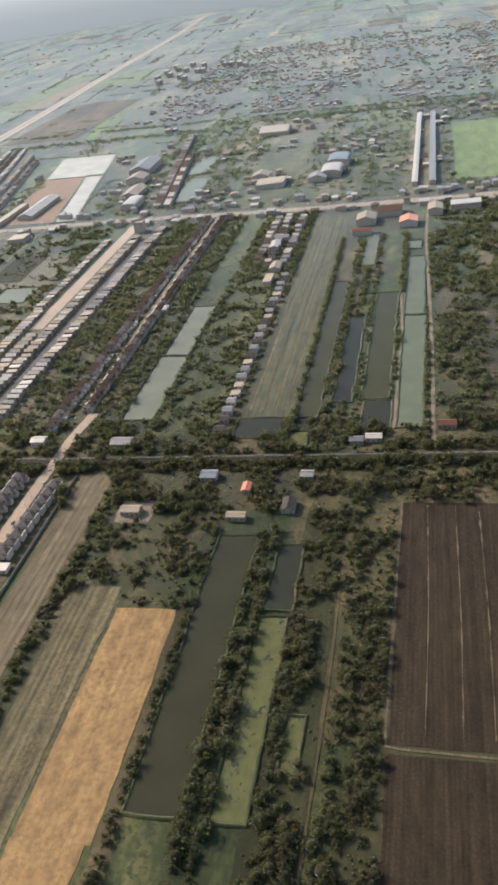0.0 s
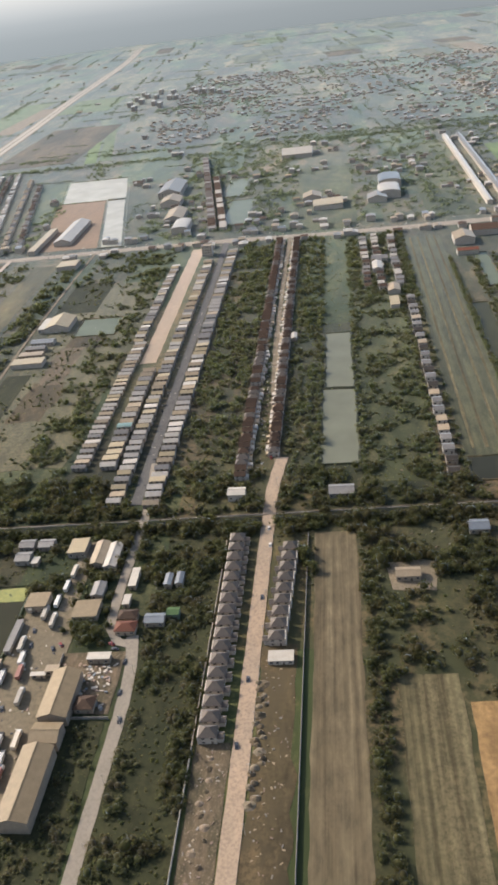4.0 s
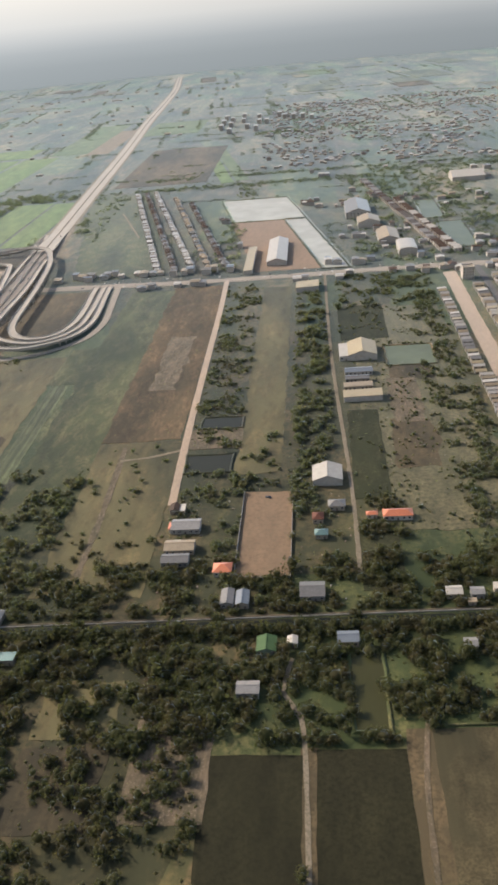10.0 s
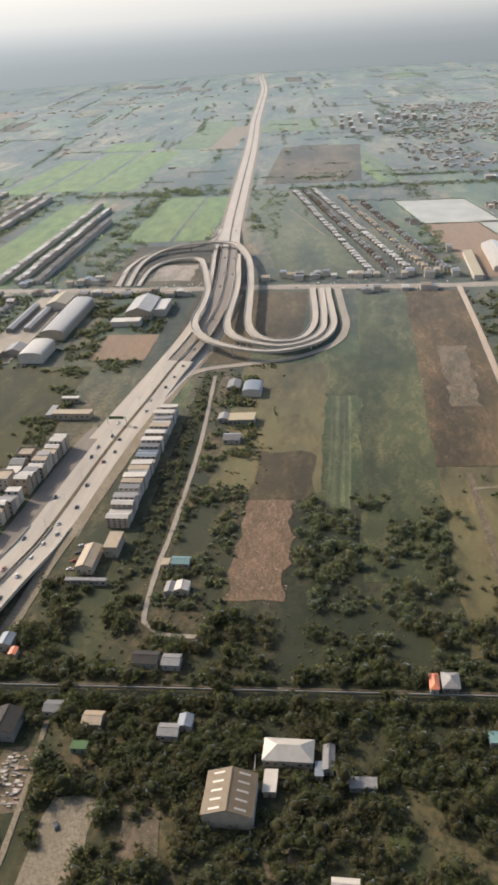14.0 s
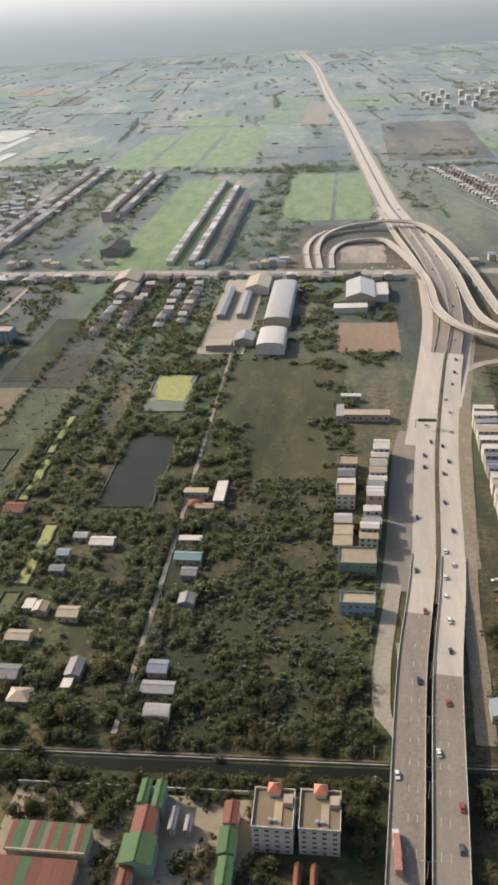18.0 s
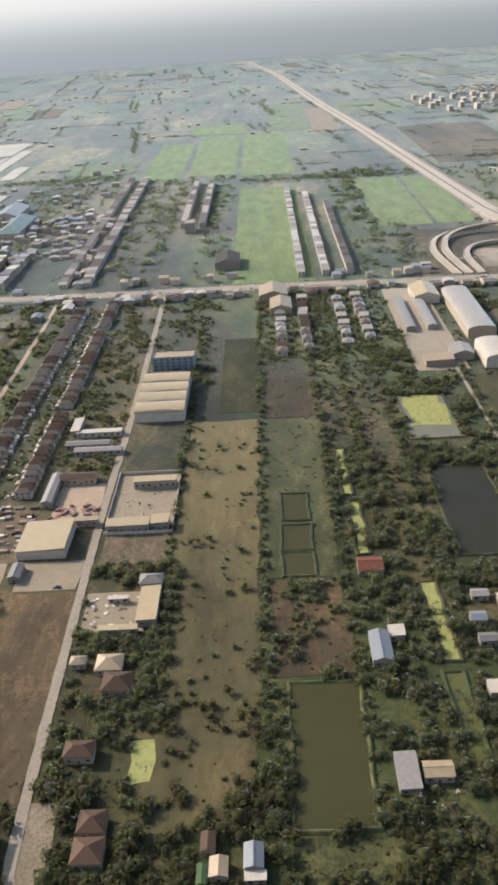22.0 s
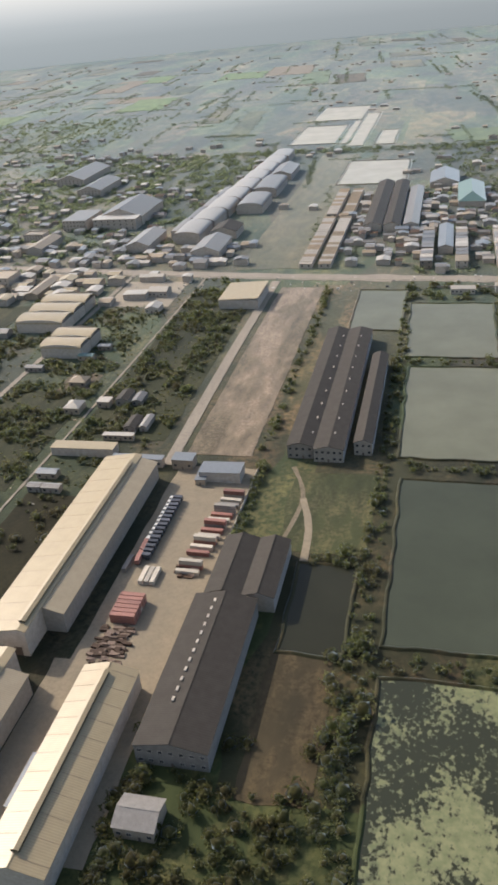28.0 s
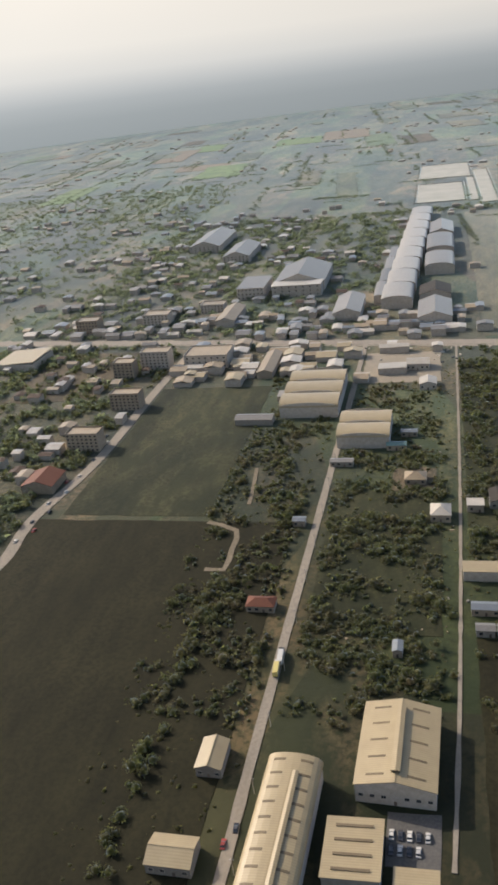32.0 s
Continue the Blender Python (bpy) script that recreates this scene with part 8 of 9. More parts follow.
scrap("building_debris", 110, -226, -209, 200, 360, (0.5, 1.8), (RUST, WALL_G, R_TAN), "soil heaps and building debris")
scrap("board_stack", 90, -936, -922, 397, 426, (0.8, 2.8), (WALL_G, BOXW, RUST, R_TAN, R_GREY), "stacks of pale boards and sheets in a scrap yard", flat=True)
claim(-937, -921, 396, 428)
scrap("rubble_heap", 45, -484, -442, 640, 860, (0.4, 1.4), (RUST, WALL_G), "broken rubble and dry branches")
scrap("rubble_heap", 200, -851, -813, 538, 648, (0.4, 1.5), (RUST, R_BROWN), "pinkish rubble strewn on bare ground")
scrap("yard_clutter", 22, -1392, -1360, 700, 735, (0.6, 3.0), (RUST, BOXW), "machine parts and pallets in a walled yard", roads=True)
scrap("yard_clutter", 30, -1392, -1362, 606, 632, (0.6, 3.0), (RUST, BOXW, CARW), "parts and parked vehicles in a workshop yard", roads=True)
scrap("yard_clutter", 40, -1432, -1402, 708, 722, (1.0, 5.0), (RUST, BOXR), "rusty parts in an orange yard", roads=True)
scrap("garden_clutter", 120, -1240, -1105, 485, 640, (0.5, 2.2), (WALL_G, RUST, R_TAN), "boards, jars and clutter between village houses")
scrap("garden_clutter", 70, -640, -510, 480, 620, (0.5, 2.2), (WALL_G, RUST, R_TAN), "boards, jars and clutter between village houses")
scrap("garden_clutter", 50, -920, -700, 360, 560, (0.5, 2.2), (WALL_G, RUST, R_TAN), "boards, jars and clutter between village houses")
scrap("garden_clutter", 80, -160, 60, 400, 560, (0.5, 2.4), (WALL_G, RUST, R_TAN), "boards, jars and clutter between village houses")
scrap("garden_clutter", 60, -2010, -1890, 740, 1100, (0.6, 2.6), (WALL_G, RUST, R_TAN), "boards and clutter between workshops")
scrap("street_clutter", 260, -348, -316, 500, 1100, (0.5, 2.0), (WALL_W, CARD, BOXW), "awnings, signs and parked motorcycles along the street", roads=True)
scrap("street_clutter", 160, -247, -239, 530, 1120, (0.8, 2.6), (WALL_W, CARW, RUST), "pale awnings and parked cars along the lane", roads=True)
scrap("street_clutter", 130, -1478, -1464, 735, 1110, (0.8, 2.6), (WALL_W, CARW, RUST), "pale awnings and parked cars along the lane", roads=True)
scrap("roadside_clutter", 500, -2300, 300, 1130, 1175, (0.8, 3.4), (WALL_W, CARW, CARD, BOXW), "signs, stalls and parked vehicles along the cross road", roads=True)


def mound(x, y, r, h, mat, label):
    """A dumped mound with a lumpy slope."""
    v, f, n = [(0.0, 0.0, h)], [], 14
    for j, (k, z) in enumerate(((0.35, 0.82), (0.7, 0.42), (1.0, -0.05))):
        for i in range(n):
            a = 6.28319 * i / n
            e = 1 + 0.35 * noise.noise(Vector((x + 2 * math.cos(a), y + 2 * math.sin(a), j * 1.7)))
            v.append((r * k * e * math.cos(a), r * k * e * 0.8 * math.sin(a), h * z * (e if z > 0 else 1)))
    f = [(0, 1 + i, 1 + (i + 1) % n) for i in range(n)]
    f += [(1 + j * n + i, 1 + (j + 1) * n + i, 1 + (j + 1) * n + (i + 1) % n, 1 + j * n + (i + 1) % n) for j in range(2) for i in range(n)]
    ob = new("mound", Shape().add(v, f).mesh("mound", mat))
    ob.location = (x, y, 0.2)
    tagged(ob, label, "mound", "mounds of soil along the estate road")


rh = random.Random(8)
for k in range(26):
    mound(-225.5 + rh.uniform(-2.5, 3), 262 + 3.0 * k + rh.uniform(-2, 2), rh.uniform(1.6, 3.4), rh.uniform(0.8, 1.9), (RUBBLE, SAND, CHURN)[k % 3], "rounded mound of pale soil beside the unpaved road")
for k in range(10):
    mound(-248 + rh.uniform(-2.5, 3), 235 + 6.0 * k, rh.uniform(1.4, 2.6), rh.uniform(0.6, 1.3), (RUBBLE, CHURN)[k % 2], "low mound of brown earth on an empty building plot")


# ---- lamps, poles and walls ----
def make_lamp():
    t = thing("street_lamp", 0, 0, "tall steel street lamp with two arms", "street lamp", "street lamps")
    part("pole", Shape().tube((0, 0, 0), (0, 0, 10), 0.14, 0.08, 6), STEEL, t)
    for sx in (-1, 1):
        a = part("arm", Shape().tube((0, 0, 9.8), (sx * 2.2, 0, 10.5), 0.06, 0.05, 5), STEEL, t)
        part("lamp_head", Shape().box(sx * 2.2 - 0.35, sx * 2.2 + 0.35, -0.15, 0.15, 10.42, 10.6), STEEL, a)
    return t


LAMPS = [make_lamp()]
for i in range(26):
    y = 415 + 32 * i
    x, z = on_highway(y, -0.3)
    put(LAMPS, 0, x, y, 4, z + 0.4)


def make_pole():
    t = thing("utility_pole", 0, 0, "concrete utility pole with a crossarm", "utility pole", "utility poles")
    part("pole", Shape().tube((0, 0, 0), (0, 0, 8.5), 0.16, 0.11, 6), CONCRETE, t)
    part("crossarm", Shape().box(-0.9, 0.9, -0.06, 0.06, 7.8, 7.95), STEEL, t)
    return t


POLES = [make_pole()]
for i in range(14):
    put(POLES, 0, -2014.6 + (0.3 if i > 8 else 0), 630 + 34 * i, 0)
for i in range(12):
    put(POLES, 0, -1392.3, 490 + 40 * i, 0)
for i in range(8):
    put(POLES, 0, -296.5, 240 + 34 * i, 0)
for i in range(10):
    put(POLES, 0, -227.8, 250 + 30 * i, 0)
for i in range(8):
    put(POLES, 0, -1129.5, 490 + 38 * i, 0)
for i in range(8):
    put(POLES, 0, -1018.5, 455 + 15 * i, 0)

wall_line([(-205.5, 150), (-205, 300), (-204.5, 462)], 2.0, 0.3, WALL_G, "dark boundary wall along a tilled field")
wall_line([(-258, 150), (-258, 460)], 2.0, 0.25, WALL_W, "white estate boundary wall")
wall_line([(-341, 313), (-304, 313)], 2.0, 0.25, WALL_G, "grey block wall of the scrap yard")
wall_line([(-341, 313), (-341, 358)], 2.0, 0.25, WALL_G, "grey block wall of the scrap yard")
for q in (((-590.5, 514), (-590.5, 614)), ((-590.5, 513.5), (-555.5, 513.5)), ((-555.5, 514), (-555.5, 614))):
    wall_line(q, 1.8, 0.3, WALL_G, "low grey wall round a bare lot")
for q in (((-1394.5, 695.5), (-1394.5, 758)), ((-1394.5, 758), (-1354, 758)), ((-1353.5, 690), (-1353.5, 758)), ((-1394.5, 688), (-1353.5, 688))):
    wall_line(q, 2.4, 0.3, WALL_W, "white wall round a concrete yard")
wall_line([(-1797, 632), (-1796, 700), (-1795, 800)], 2.2, 0.3, WALL_W, "pale yard wall")
wall_line([(-1891, 560), (-1891, 790)], 2.2, 0.3, WALL_W, "pale wall beside the long warehouse")
wall_line([(-486, 398.5), (-440, 399.5), (-416, 394)], 0.9, 1.0, GRASS, "bright grassy field bank")
wall_line([(-1700, 1138), (-1480, 1137)], 2.0, 0.3, WALL_W, "white wall along the cross road")
wall_line([(-1165, 447), (-1066, 449)], 2.2, 0.3, WALL_W, "white wall along the canal")

# ---- trees and bushes by plot ----
for x in range(-2000, 150, 50):
    cy = canal_y(x)
    if x > -1680:
        grow(x, x + 50, cy - 62, cy - 9, 2.4 if x < -600 or x > -170 else 1.7, 2.0, 4.2, "tree", 0.25)
        grow(x, x + 50, cy + 13, cy + 62, 2.6, 2.0, 4.4, "tree", 0.25)
        grow(x, x + 50, cy + 5, cy + 9, 5.0, 0.9, 1.9, "scrub")
        if not -1200 < x < -1000:
            hedge_x(cy + 7.4, x, x + 50, 1.6, 2.6, 2.0, 3.4)
            hedge_x(cy - 2.4, x, x + 50, 2.4, 1.8, 2.6, 4.6)
        hedge_x(cy - 4.0, x, x + 50, 2.0, 3.0, 2.2, 3.8)
        grow(x, x + 50, cy + 11, cy + 18, 4.5, 1.6, 3.4, "tree")
        grow(x, x + 50, cy - 12, cy - 2.0, 6.0, 1.6, 3.4, "tree")
        grow(x, x + 50, cy + 5.2, cy + 7.6, 6.0, 0.7, 1.4, "thicket")
hedge(-43, 150, 400, 4, 3.0, 2.4, 4.6)
hedge(-34, 150, 400, 4, 3.2, 2.4, 4.4)
grow(-13, 12, 150, 420, 4.6, 1.6, 4.0, "tree", 0.15)
grow(15, 44, 150, 430, 5.5, 1.4, 3.6, "tree", 0.15)
grow(15, 44, 150, 430, 4.0, 0.7, 1.6, "scrub")
hedge(-166, 120, 440, 10, 1.3, 1.6, 3.4)
hedge(-76, 150, 400, 5, 1.8, 1.4, 3.0)
grow(-160, -75, 325, 440, 2.2, 1.8, 4.0, "tree", 0.25)
grow(-118, -95, 340, 390, 4, 0.8, 1.6, "scrub")
grow(-250, -238, 530, 1130, 1.5, 1.0, 2.4, "tree")
grow(-268, -261, 530, 1130, 3, 1.2, 2.6, "tree")
grow(-227, -222, 560, 1130, 3, 1.2, 2.6, "tree")
grow(-1480, -1460, 740, 1110, 1.4, 0.9, 2.0, "tree")
for x in (-46, -22, -18, -7, 5, 35, 64, -47, -198, -165):
    hedge(x, 505, 1000 if x > -60 else 1090, 5.5, 3.4, 1.6, 3.4)
grow(70, 260, 500, 1130, 2.4, 2.2, 4.2, "tree", 0.2)
grow(-164, -110, 510, 1120, 1.5, 1.6, 3.4, "tree", 0.4)
grow(-112, -93, 500, 1100, 2.0, 1.8, 3.4)
grow(-224, -199, 500, 1130, 2.6, 1.8, 3.8, "tree", 0.2)
grow(-308, -264, 500, 1130, 2.9, 1.9, 4.0, "tree", 0.15)
grow(-308, -290, 560, 1000, 2.0, 0.8, 1.8, "scrub")
grow(-298, -258, 130, 440, 4.0, 1.2, 3.0, "scrub", 0.25)
grow(-280, -258, 130, 460, 3.0, 1.8, 3.6, "tree", 0.3)
grow(-298, -280, 330, 470, 2.4, 1.8, 3.6)
grow(-340, -306, 225, 310, 5.0, 0.8, 2.2, "scrub", 0.2)
grow(-340, -318, 365, 470, 2.5, 1.8, 4.0, "tree", 0.2)
hedge(-377.3, 180, 420, 4.4, 1.7, 1.8, 3.8)
hedge(-412.5, 180, 400, 5, 3.2, 0.9, 2.4, "scrub")
grow(-430, -395, 488, 640, 2.6, 1.8, 3.8, "tree", 0.2)
grow(-440, -398, 560, 1110, 2.8, 1.2, 3.4, "tree", 0.3)
grow(-500, -400, 560, 1000, 0.9, 0.6, 1.6, "scrub", 0.35)
grow(-470, -340, 484, 540, 2.6, 2.0, 4.4, "tree", 0.1)
grow(-515, -480, 485, 600, 2.2, 1.8, 3.8, "tree", 0.25)
grow(-556, -524, 500, 1100, 2.4, 1.8, 4.0, "tree", 0.25)
grow(-512, -400, 1000, 1130, 1.8, 1.6, 3.4, "tree", 0.3)
grow(-640, -566, 485, 700, 1.6, 1.4, 3.2, "tree", 0.35)
grow(-646, -600, 700, 1100, 1.4, 1.2, 3.0, "tree", 0.4)
grow(-480, -415, 400, 470, 2.6, 2.0, 4.6, "tree", 0.15)
hedge(-545, 200, 400, 5, 5, 1.4, 3.4)
grow(-640, -594, 200, 470, 3.4, 1.6, 4.2, "tree", 0.25)
grow(-700, -640, 280, 470, 3.4, 1.6, 4.0, "tree", 0.2)
grow(-900, -690, 280, 470, 4.2, 1.8, 4.4, "tree", 0.12)
grow(-712, -650, 560, 700, 0.35, 1.0, 3.0, "tree", 0.4)
grow(-716, -646, 480, 560, 1.6, 1.2, 3.4, "tree", 0.35)
grow(-716, -650, 690, 1110, 0.5, 0.4, 1.0, "weed", 0.3)
grow(-800, -716, 480, 640, 2.6, 1.6, 3.8, "tree", 0.3)
grow(-812, -760, 560, 650, 2.8, 1.8, 4.0, "tree", 0.1)
grow(-800, -716, 560, 660, 1.2, 0.8, 2.2, "scrub", 0.3)
grow(-880, -840, 640, 900, 0.8, 0.6, 1.8, "scrub", 0.4)
grow(-892, -855, 500, 860, 2.2, 1.4, 3.2, "tree", 0.35)
hedge(-908, 560, 880, 12, 2.4, 1.2, 2.6, "scrub")
grow(-960, -900, 480, 560, 2.6, 1.8, 3.8, "tree", 0.25)
grow(-960, -890, 380, 470, 2.0, 1.8, 3.8, "tree", 0.3)
grow(-1250, -1100, 480, 770, 3.4, 1.5, 4.0, "tree", 0.15)
for x in (-1256, -1232, -1203, -1136):
    hedge(x, 480, 1000, 6, 3.0, 1.6, 3.4)
grow(-1200, -1140, 745, 1000, 2.4, 1.8, 3.8, "tree", 0.2)
grow(-1130, -1012, 480, 690, 2.4, 1.2, 3.2, "tree", 0.35)
grow(-1130, -1012, 480, 700, 2.6, 0.8, 2.0, "scrub", 0.3)
grow(-1128, -1034, 690, 895, 0.5, 0.5, 1.2, "weed", 0.3)
grow(-1060, -1028, 600, 900, 2.0, 1.4, 3.2, "tree", 0.35)
grow(-1085, -990, 880, 1130, 1.6, 1.4, 3.2, "tree", 0.35)
grow(-1300, -1258, 480, 640, 1.6, 1.6, 3.6, "tree", 0.35)
hedge(-1300, 480, 1100, 5, 3.4, 1.4, 3.2)
hedge(-1354, 480, 1000, 5, 4.0, 1.6, 3.4)
grow(-1350, -1302, 480, 840, 2.6, 0.3, 1.0, "weed", 0.25)
grow(-1350, -1302, 470, 560, 2.0, 1.4, 3.4, "tree", 0.3)
grow(-1350, -1302, 560, 840, 0.4, 1.2, 3.0, "tree", 0.4)
grow(-1396, -1345, 470, 660, 4.2, 1.4, 3.6, "tree", 0.15)
grow(-1400, -1340, 900, 1130, 1.6, 1.4, 3.2, "tree", 0.3)
grow(-1484, -1440, 470, 640, 5.0, 1.6, 3.8, "tree", 0.1)
grow(-1446, -1402, 760, 1130, 1.8, 1.4, 3.2, "tree", 0.3)
grow(-1480, -1462, 735, 1110, 2.0, 1.2, 2.6, "tree", 0.2)
grow(-1536, -1496, 735, 1140, 2.4, 1.6, 3.6, "tree", 0.25)
grow(-1598, -1528, 470, 1130, 1.5, 1.6, 4.2, "tree", 0.45)
grow(-1598, -1530, 470, 1130, 1.6, 0.5, 1.5, "weed", 0.2)
grow(-1572, -1530, 470, 700, 4.6, 2.2, 4.8, "tree", 0.2)
grow(-1645, -1600, 560, 1130, 1.2, 0.8, 2.2, "scrub", 0.4)
grow(-1646, -1628, 470, 1100, 4.0, 0.9, 2.6, "tree", 0.15)
grow(-1652, -1600, 430, 535, 3.6, 2.0, 4.6, "tree", 0.15)
hedge(-1640, 470, 1100, 8, 1.6, 1.2, 2.8)
hedge(-1604, 470, 1100, 5, 4.0, 1.2, 2.8)
hedge(-1720, 470, 1140, 9, 2.6, 1.4, 3.4)
for y in (648, 810, 964):
    hedge_x(y, -1712, -1645, 10, 2.2, 1.2, 2.8)
grow(-1722, -1648, 1100, 1150, 2.0, 1.6, 3.4, "tree", 0.3)
grow(-1800, -1725, 480, 600, 2.2, 1.8, 3.8, "tree", 0.25)
grow(-1760, -1722, 655, 730, 1.4, 1.6, 3.6, "tree", 0.3)
hedge(-1793.5, 480, 810, 6, 1.7, 1.4, 3.2)
hedge(-1797, 815, 1140, 6, 4.0, 1.6, 3.2)
grow(-1930, -1866, 830, 1130, 2.0, 1.4, 3.4, "tree", 0.35)
grow(-2010, -1940, 705, 960, 1.8, 1.2, 3.2, "tree", 0.35)
grow(-2012, -1942, 700, 960, 2.0, 0.6, 1.8, "scrub", 0.3)
grow(-2085, -2024, 720, 1000, 1.6, 0.8, 2.4, "scrub", 0.35)
hedge(-2062, 560, 860, 9, 2.8, 1.6, 3.4)
grow(-2050, -2026, 860, 960, 1.6, 1.6, 3.4, "tree", 0.3)
grow(-2240, -2192, 800, 1190, 1.6, 1.4, 3.2, "tree", 0.3)
grow(-2500, -2210, 700, 1230, 1.8, 1.4, 3.4, "tree", 0.2)
grow(-1935, -1885, 1120, 1170, 1.4, 1.4, 3.2, "tree", 0.3)
hedge_x(562, -1757, -1729, 1.5, 1.4, 0.7, 1.2)
grow(-640, -480, 388, 452, 4.2, 1.8, 4.4, "tree", 0.1)
grow(-1730, -1712, 480, 660, 3.0, 2.0, 4.4, "tree")
grow(-1295, -1195, 940, 1130, 2.2, 1.2, 2.8, "tree")
grow(-160, -92, 890, 1120, 2.0, 1.2, 2.8, "tree")
for x, y, r in ((-346.5, 434, 3.2), (-345.5, 426, 3.8), (-347, 417, 3.0), (-344, 409, 4.2), (-346, 401, 3.4), (-349.5, 441, 2.8), (-343, 382, 3.0), (-346.5, 377, 2.6), (-325, 371, 3.6), (-321, 380, 3.2), (-324, 392, 3.4)):
    CROWD[("tree", -2)].append((x, y, r, 1.2))
# low undergrowth
for x in range(-2200, 150, 50):
    cy = canal_y(x)
    grow(x, x + 50, cy - 70, cy - 12, 2.6, 0.5, 1.3, "weed")
    grow(x, x + 50, cy + 13, cy + 70, 2.6, 0.5, 1.3, "weed")
for x0, x1, y0, y1, per in ((-2085, -2024, 560, 1100, 3.0), (-2012, -1866, 770, 1130, 3.0), (-1600, -1528, 560, 1130, 2.4), (-1300, -1136, 560, 1130, 2.4), (-646, -606, 560, 1110, 2.0), (-512, -400, 540, 1120, 0.5),
                            (-308, -264, 520, 1130, 2.4), (-224, -93, 520, 1130, 2.0), (70, 200, 520, 1130, 1.8), (-900, -590, 300, 420, 2.6), (-300, -258, 150, 450, 13.0), (-340, -306, 225, 312, 10.0), (-1098, -1012, 482, 690, 6.0), (-16, 46, 150, 420, 2.4), (-160, -84, 325, 420, 2.4)):
    grow(x0, x1, y0, y1, per * 0.6, 0.45, 1.5, "weed")
for x0, x1, per in ((-2085, -2030, 1.2), (-2010, -1945, 1.3), (-1930, -1870, 1.2), (-640, -606, 0.6)):
    grow(x0, x1, 700, 1120, per, 1.0, 2.8, "scrub", 0.25)
for x0, x1, y0, y1, per, cl in ((-2085, -2024, 700, 1100, 3.0, 0.2), (-2012, -1945, 700, 1080, 3.4, 0.15), (-1930, -1870, 830, 1120, 3.4, 0.15), (-1645, -1600, 480, 1130, 7.0, 0.15), (-1600, -1528, 560, 1130, 1.2, 0.3), (-1446, -1402, 760, 1130, 2.4, 0.2), (-1400, -1345, 900, 1130, 2.4, 0.2),
                                (-1256, -1136, 760, 1130, 3.0, 0.2), (-1128, -1012, 480, 690, 6.0, 0.02), (-1128, -985, 890, 1130, 2.4, 0.25), (-920, -850, 500, 900, 2.4, 0.2), (-646, -612, 620, 1120, 2.0, 0.25), (-560, -524, 620, 1120, 2.4, 0.2), (-512, -395, 540, 1130, 0.8, 0.35),
                                (-310, -262, 510, 1130, 3.2, 0.05), (-226, -196, 510, 1130, 3.2, 0.1), (-166, -92, 510, 1130, 2.6, 0.25), (66, 200, 510, 1130, 2.4, 0.1)):
    grow(x0, x1, y0, y1, per, 0.7, 2.2, "thicket", cl)
# mixed gardens beyond the cross road
for x0, x1, y0, y1, per in ((-2400, -2000, 1180, 1900, 1.3), (-2500, -2200, 820, 1190, 1.4), (-1720, -1590, 1180, 1900, 0.6), (-1500, -1420, 1180, 1850, 0.9), (-1380, -1340, 1180, 1850, 0.7), (-1180, -1060, 1400, 1850, 0.9), (-680, -640, 1180, 1800, 0.6),
                            (-480, -240, 1180, 1800, 0.8), (-150, 30, 1180, 1800, 0.6), (80, 300, 1180, 1800, 0.8), (-1180, -1090, 1180, 1400, 0.8), (-1000, -900, 1400, 1800, 0.3)):
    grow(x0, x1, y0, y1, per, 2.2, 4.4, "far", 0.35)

far_belts(150, -2700, 700, 1230, 1950, (60, 300), 7.0, 2.2, 4.4, 4.0)
far_belts(280, -4200, 1500, 1900, 3400)
far_belts(120, -5200, 2200, 3400, 5400, (200, 900), 16.0, 3.5, 6.5, 9.0)

# dark belts behind the near fields
for x0, x1, yy, deep in ((-900, -420, 1800, 26), (-420, 320, 1850, 40), (-1330, -1000, 1790, 30), (-900, -790, 1905, 16), (-715, 300, 1905, 16), (-700, -500, 2560, 40), (-2060, -1560, 1890, 26)):
    for k in range(int((x1 - x0) / 5 * deep / 8)):
        x, y = rng.uniform(x0, x1), yy + rng.normal() * deep * 0.5
        if clear(x, y):
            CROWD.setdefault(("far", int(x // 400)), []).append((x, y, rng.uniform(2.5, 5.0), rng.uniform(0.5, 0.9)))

# far towns, homes past counting
far_homes(2800, -660, 560, 1950, 3300, "far_town", "dense far town of pale and brown roofs", (R_GREY, R_WHITE, R_TAN, R_TAN, R_WHITE, R_BLUE, R_BROWN), -0.18, (5, 12), (2.0, 4.0))
far_belts(190, -700, 560, 1900, 3250, (60, 200), 7.0, 2.2, 4.2, 7.0)
far_homes(500, 180, 700, 1300, 2400, "far_town", "far suburb of pale and brown roofs", (R_WHITE, R_GREY, R_BROWN, R_TAN), -0.2)
far_homes(260, -700, 300, 1172, 1900, "far_homes", "scattered far houses along the cross road", (R_WHITE, R_GREY, R_BROWN, R_TAN), 0.05)
far_homes(320, -2500, -1560, 1190, 2000, "far_homes", "scattered far houses and workshops", (R_WHITE, R_GREY, R_TAN, R_BLUE, R_GREY, R_BROWN), -0.05, (6, 15), (3, 7))
far_homes(900, -4300, -900, 2000, 4600, "far_homes", "scattered far pale roofs", (R_WHITE, R_CREAM, R_TAN), 0.16, (7, 18), (2, 3.4))
far_homes(70, -2600, -2220, 820, 1200, "far_homes", "scattered houses and workshops", (R_PALE, R_GREY, R_TAN, R_BROWN), -0.1, (5, 12), (3, 6))
far_homes(160, -1700, 350, 1120, 1142, "roadside_houses", "roadside shops and sheds along the cross road", (R_WHITE, R_GREY, R_TAN, R_BROWN), -9, (7, 13), (4, 7))
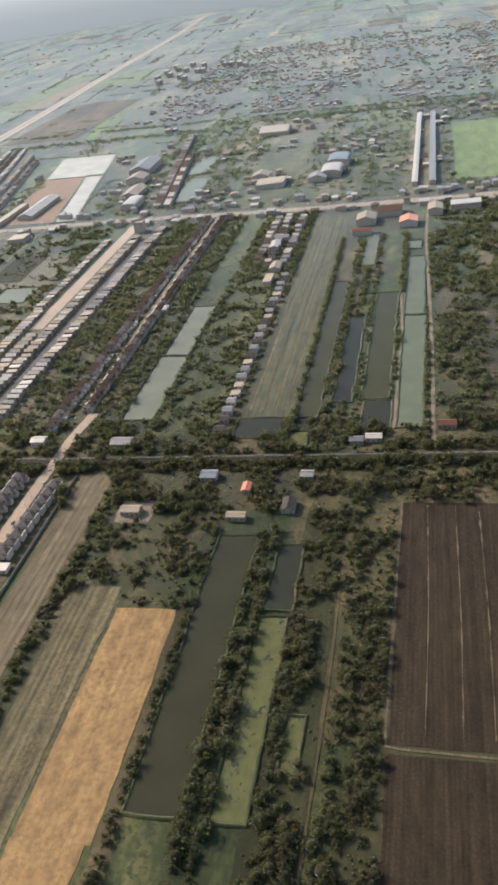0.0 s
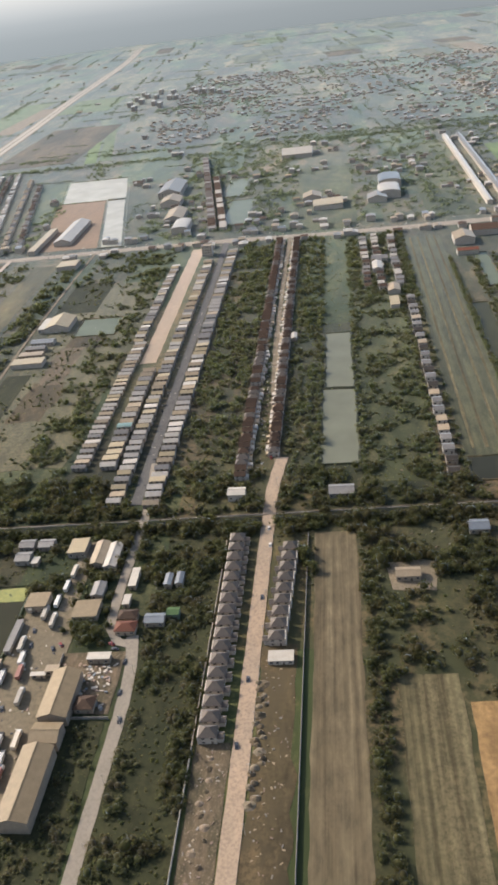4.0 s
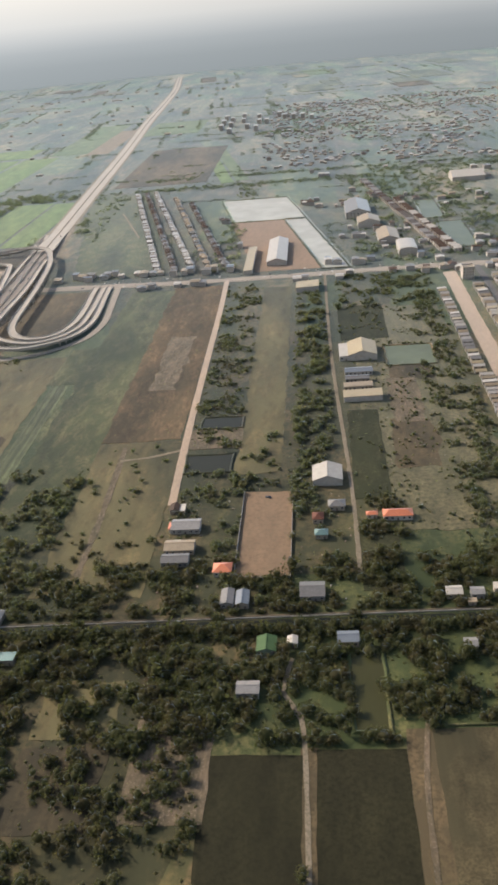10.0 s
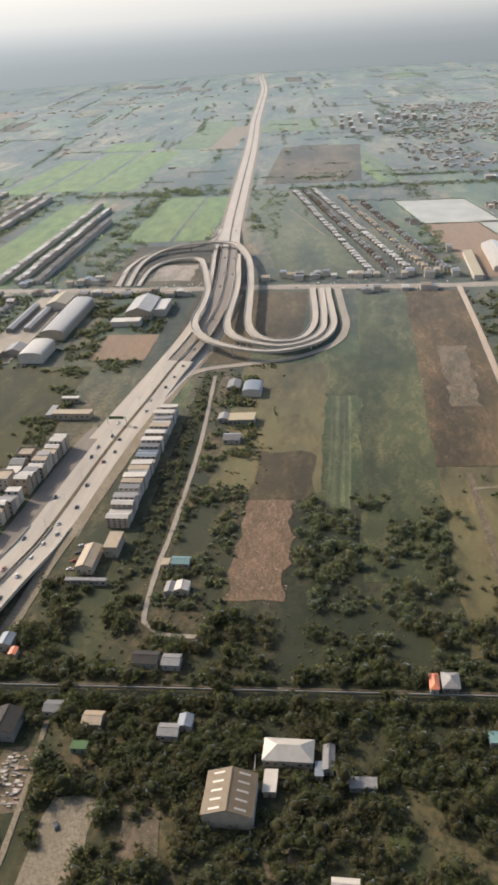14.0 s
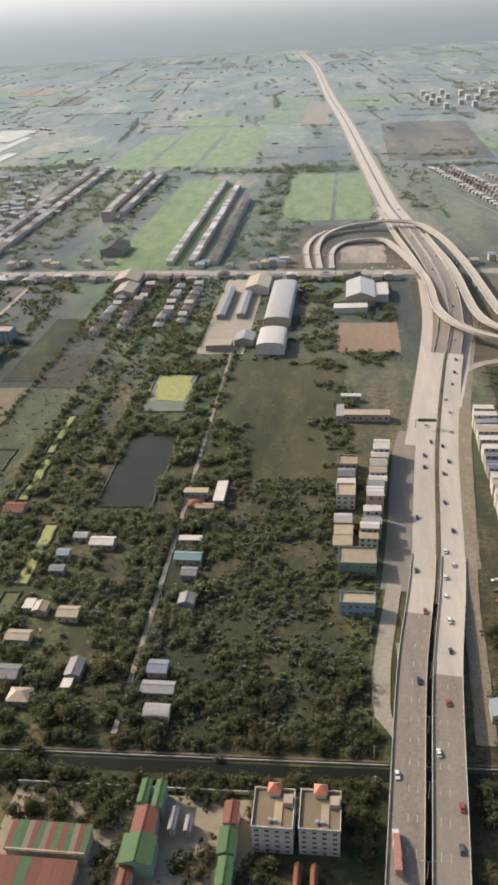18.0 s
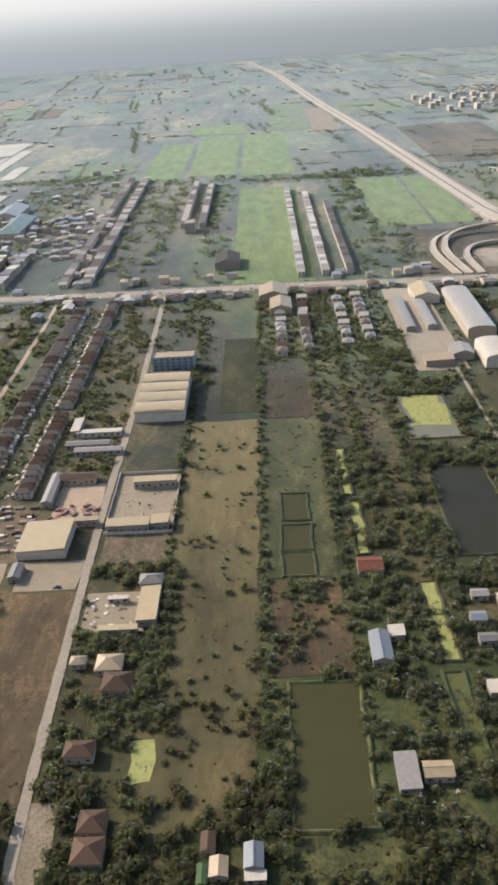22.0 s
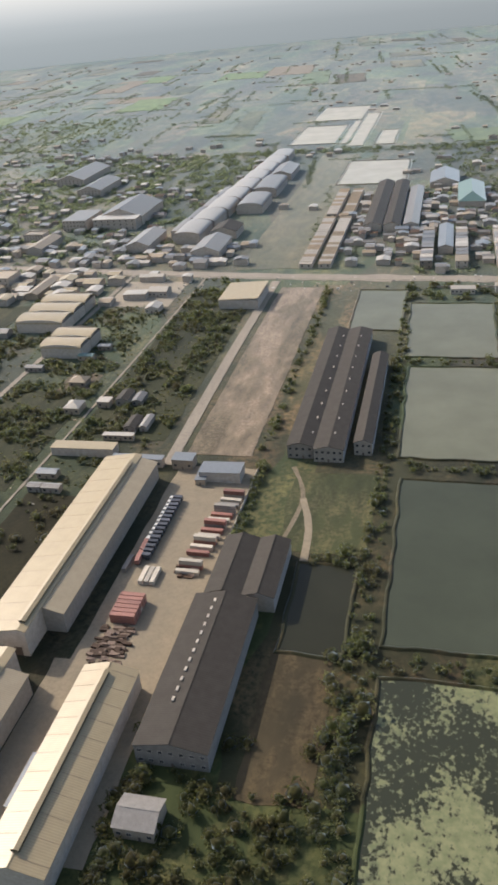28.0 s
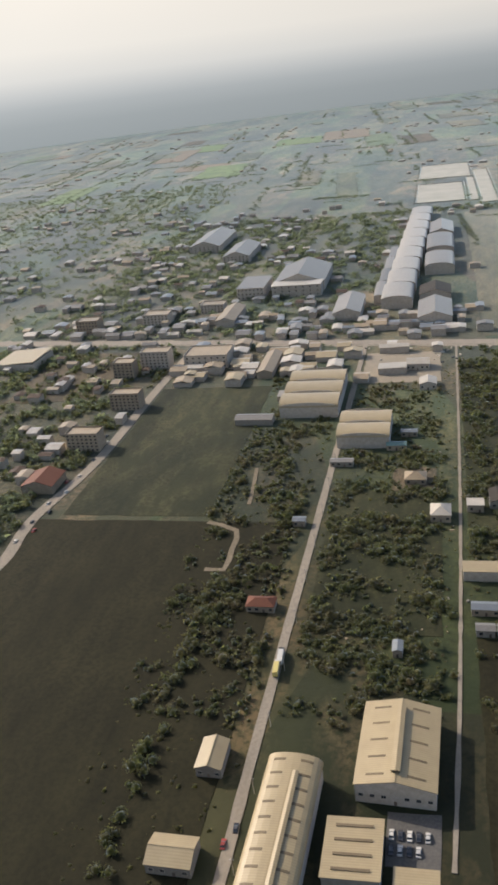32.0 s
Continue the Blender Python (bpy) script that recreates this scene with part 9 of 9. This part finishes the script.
far_homes(140, -1700, 350, 1172, 1196, "roadside_houses", "roadside shops and sheds along the cross road", (R_WHITE, R_GREY, R_TAN, R_BLUE), -9, (7, 13), (4, 8))
far_homes(170, -2420, -1900, 1195, 1300, "roadside_works", "small workshops and houses along the cross road", (R_WHITE, R_GREY, R_TAN, R_GREY, R_BLUE), -9, (6, 17), (3, 7))
far_homes(90, -2180, -1945, 1090, 1190, "roadside_works", "small workshops and houses along the cross road", (R_WHITE, R_CREAM, R_TAN), -9, (8, 18), (4, 7))
far_homes(40, -2330, -2195, 850, 1190, "roadside_homes", "pale houses and small flats beside the road", (R_PALE, R_TAN, R_BROWN), -9, (6, 12), (4, 7))

far_homes(420, -1830, -1490, 1205, 1560, "far_homes", "crowded far workshops and houses behind the cross road", (R_WHITE, R_GREY, R_TAN, R_BLUE, R_GREY, R_BROWN), -0.25, (6, 15), (3, 7))
far_homes(110, -2420, -2060, 1260, 1900, "far_homes", "scattered far houses and workshops", (R_WHITE, R_GREY, R_TAN, R_BLUE, R_GREY), -0.1, (6, 16), (3, 7))
far_homes(150, -560, 120, 1205, 1600, "far_homes", "scattered far houses among trees", (R_WHITE, R_GREY, R_TAN, R_BROWN), -0.05, (5, 12), (3, 6))
grow(-3500, -2400, 1210, 2500, 0.3, 2.4, 4.6, "far", 0.3)
far_belts(60, -1850, -1450, 1230, 1850, (40, 160), 6.0, 2.0, 3.6, 5.0)
far_belts(50, -560, 200, 1230, 1850, (40, 160), 6.0, 2.0, 3.6, 5.0)
far_belts(210, -3900, -2150, 1300, 2900, (60, 320), 8.0, 2.4, 4.6, 6.0)
far_homes(280, -3300, -2420, 1250, 2300, "far_homes", "scattered far houses and sheds among fields", (R_WHITE, R_GREY, R_TAN, R_GREY), 0.1, (7, 16), (3, 6))

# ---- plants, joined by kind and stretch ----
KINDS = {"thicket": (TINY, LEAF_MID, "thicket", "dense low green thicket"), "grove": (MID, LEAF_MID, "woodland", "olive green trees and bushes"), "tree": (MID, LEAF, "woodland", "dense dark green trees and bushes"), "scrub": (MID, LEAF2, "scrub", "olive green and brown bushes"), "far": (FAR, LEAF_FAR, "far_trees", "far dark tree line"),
         "weed": (TINY, LEAF_WEED, "weeds", "low olive weeds and tufts"), "yellow": (MID, LEAF3, "yellow_bushes", "yellow-green bushes")}
trunk = Shape().tube((0, 0, -0.2), (0.05, 0.03, 0.9), 0.10, 0.07, 6).tube((0.05, 0.03, 0.8), (0.5, 0.1, 1.3), 0.06, 0.02, 5).tube((0.05, 0.03, 0.8), (-0.35, 0.3, 1.4), 0.06, 0.02, 5)
SINGLE = []
for v, f in NEAR:
    t = thing("tree", 0, 0, "broad dark green tree standing among bushes", "tree", "trees near the canal")
    part("trunk", trunk, BARK, t)
    part("crown", big_mesh("crown", v + np.array([0, 0, 0.35]), f, LEAF), None, t)
    SINGLE.append(t)
used = 0
for (kind, _), pts in CROWD.items():
    if kind != "tree":
        continue
    for q in [p for p in pts if p[1] < canal_y(p[0]) - 20 and p[2] > 3.0][:26]:
        if used >= 250:
            break
        pts.remove(q)
        m4 = pose(q[0], q[1], 0, 0, 0, rng.uniform(0, 360)) @ Matrix.Diagonal((q[2], q[2], q[2] * q[3], 1))
        if used < len(SINGLE):
            SINGLE[used].matrix_basis = m4
        else:
            c = copy_thing(SINGLE[used % len(SINGLE)], pose(q[0], q[1], 0))
            c.matrix_basis = m4
        used += 1
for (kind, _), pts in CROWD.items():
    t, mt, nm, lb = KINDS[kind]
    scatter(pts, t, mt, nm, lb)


# ---- shrink the whole scene from plan units to metres ----
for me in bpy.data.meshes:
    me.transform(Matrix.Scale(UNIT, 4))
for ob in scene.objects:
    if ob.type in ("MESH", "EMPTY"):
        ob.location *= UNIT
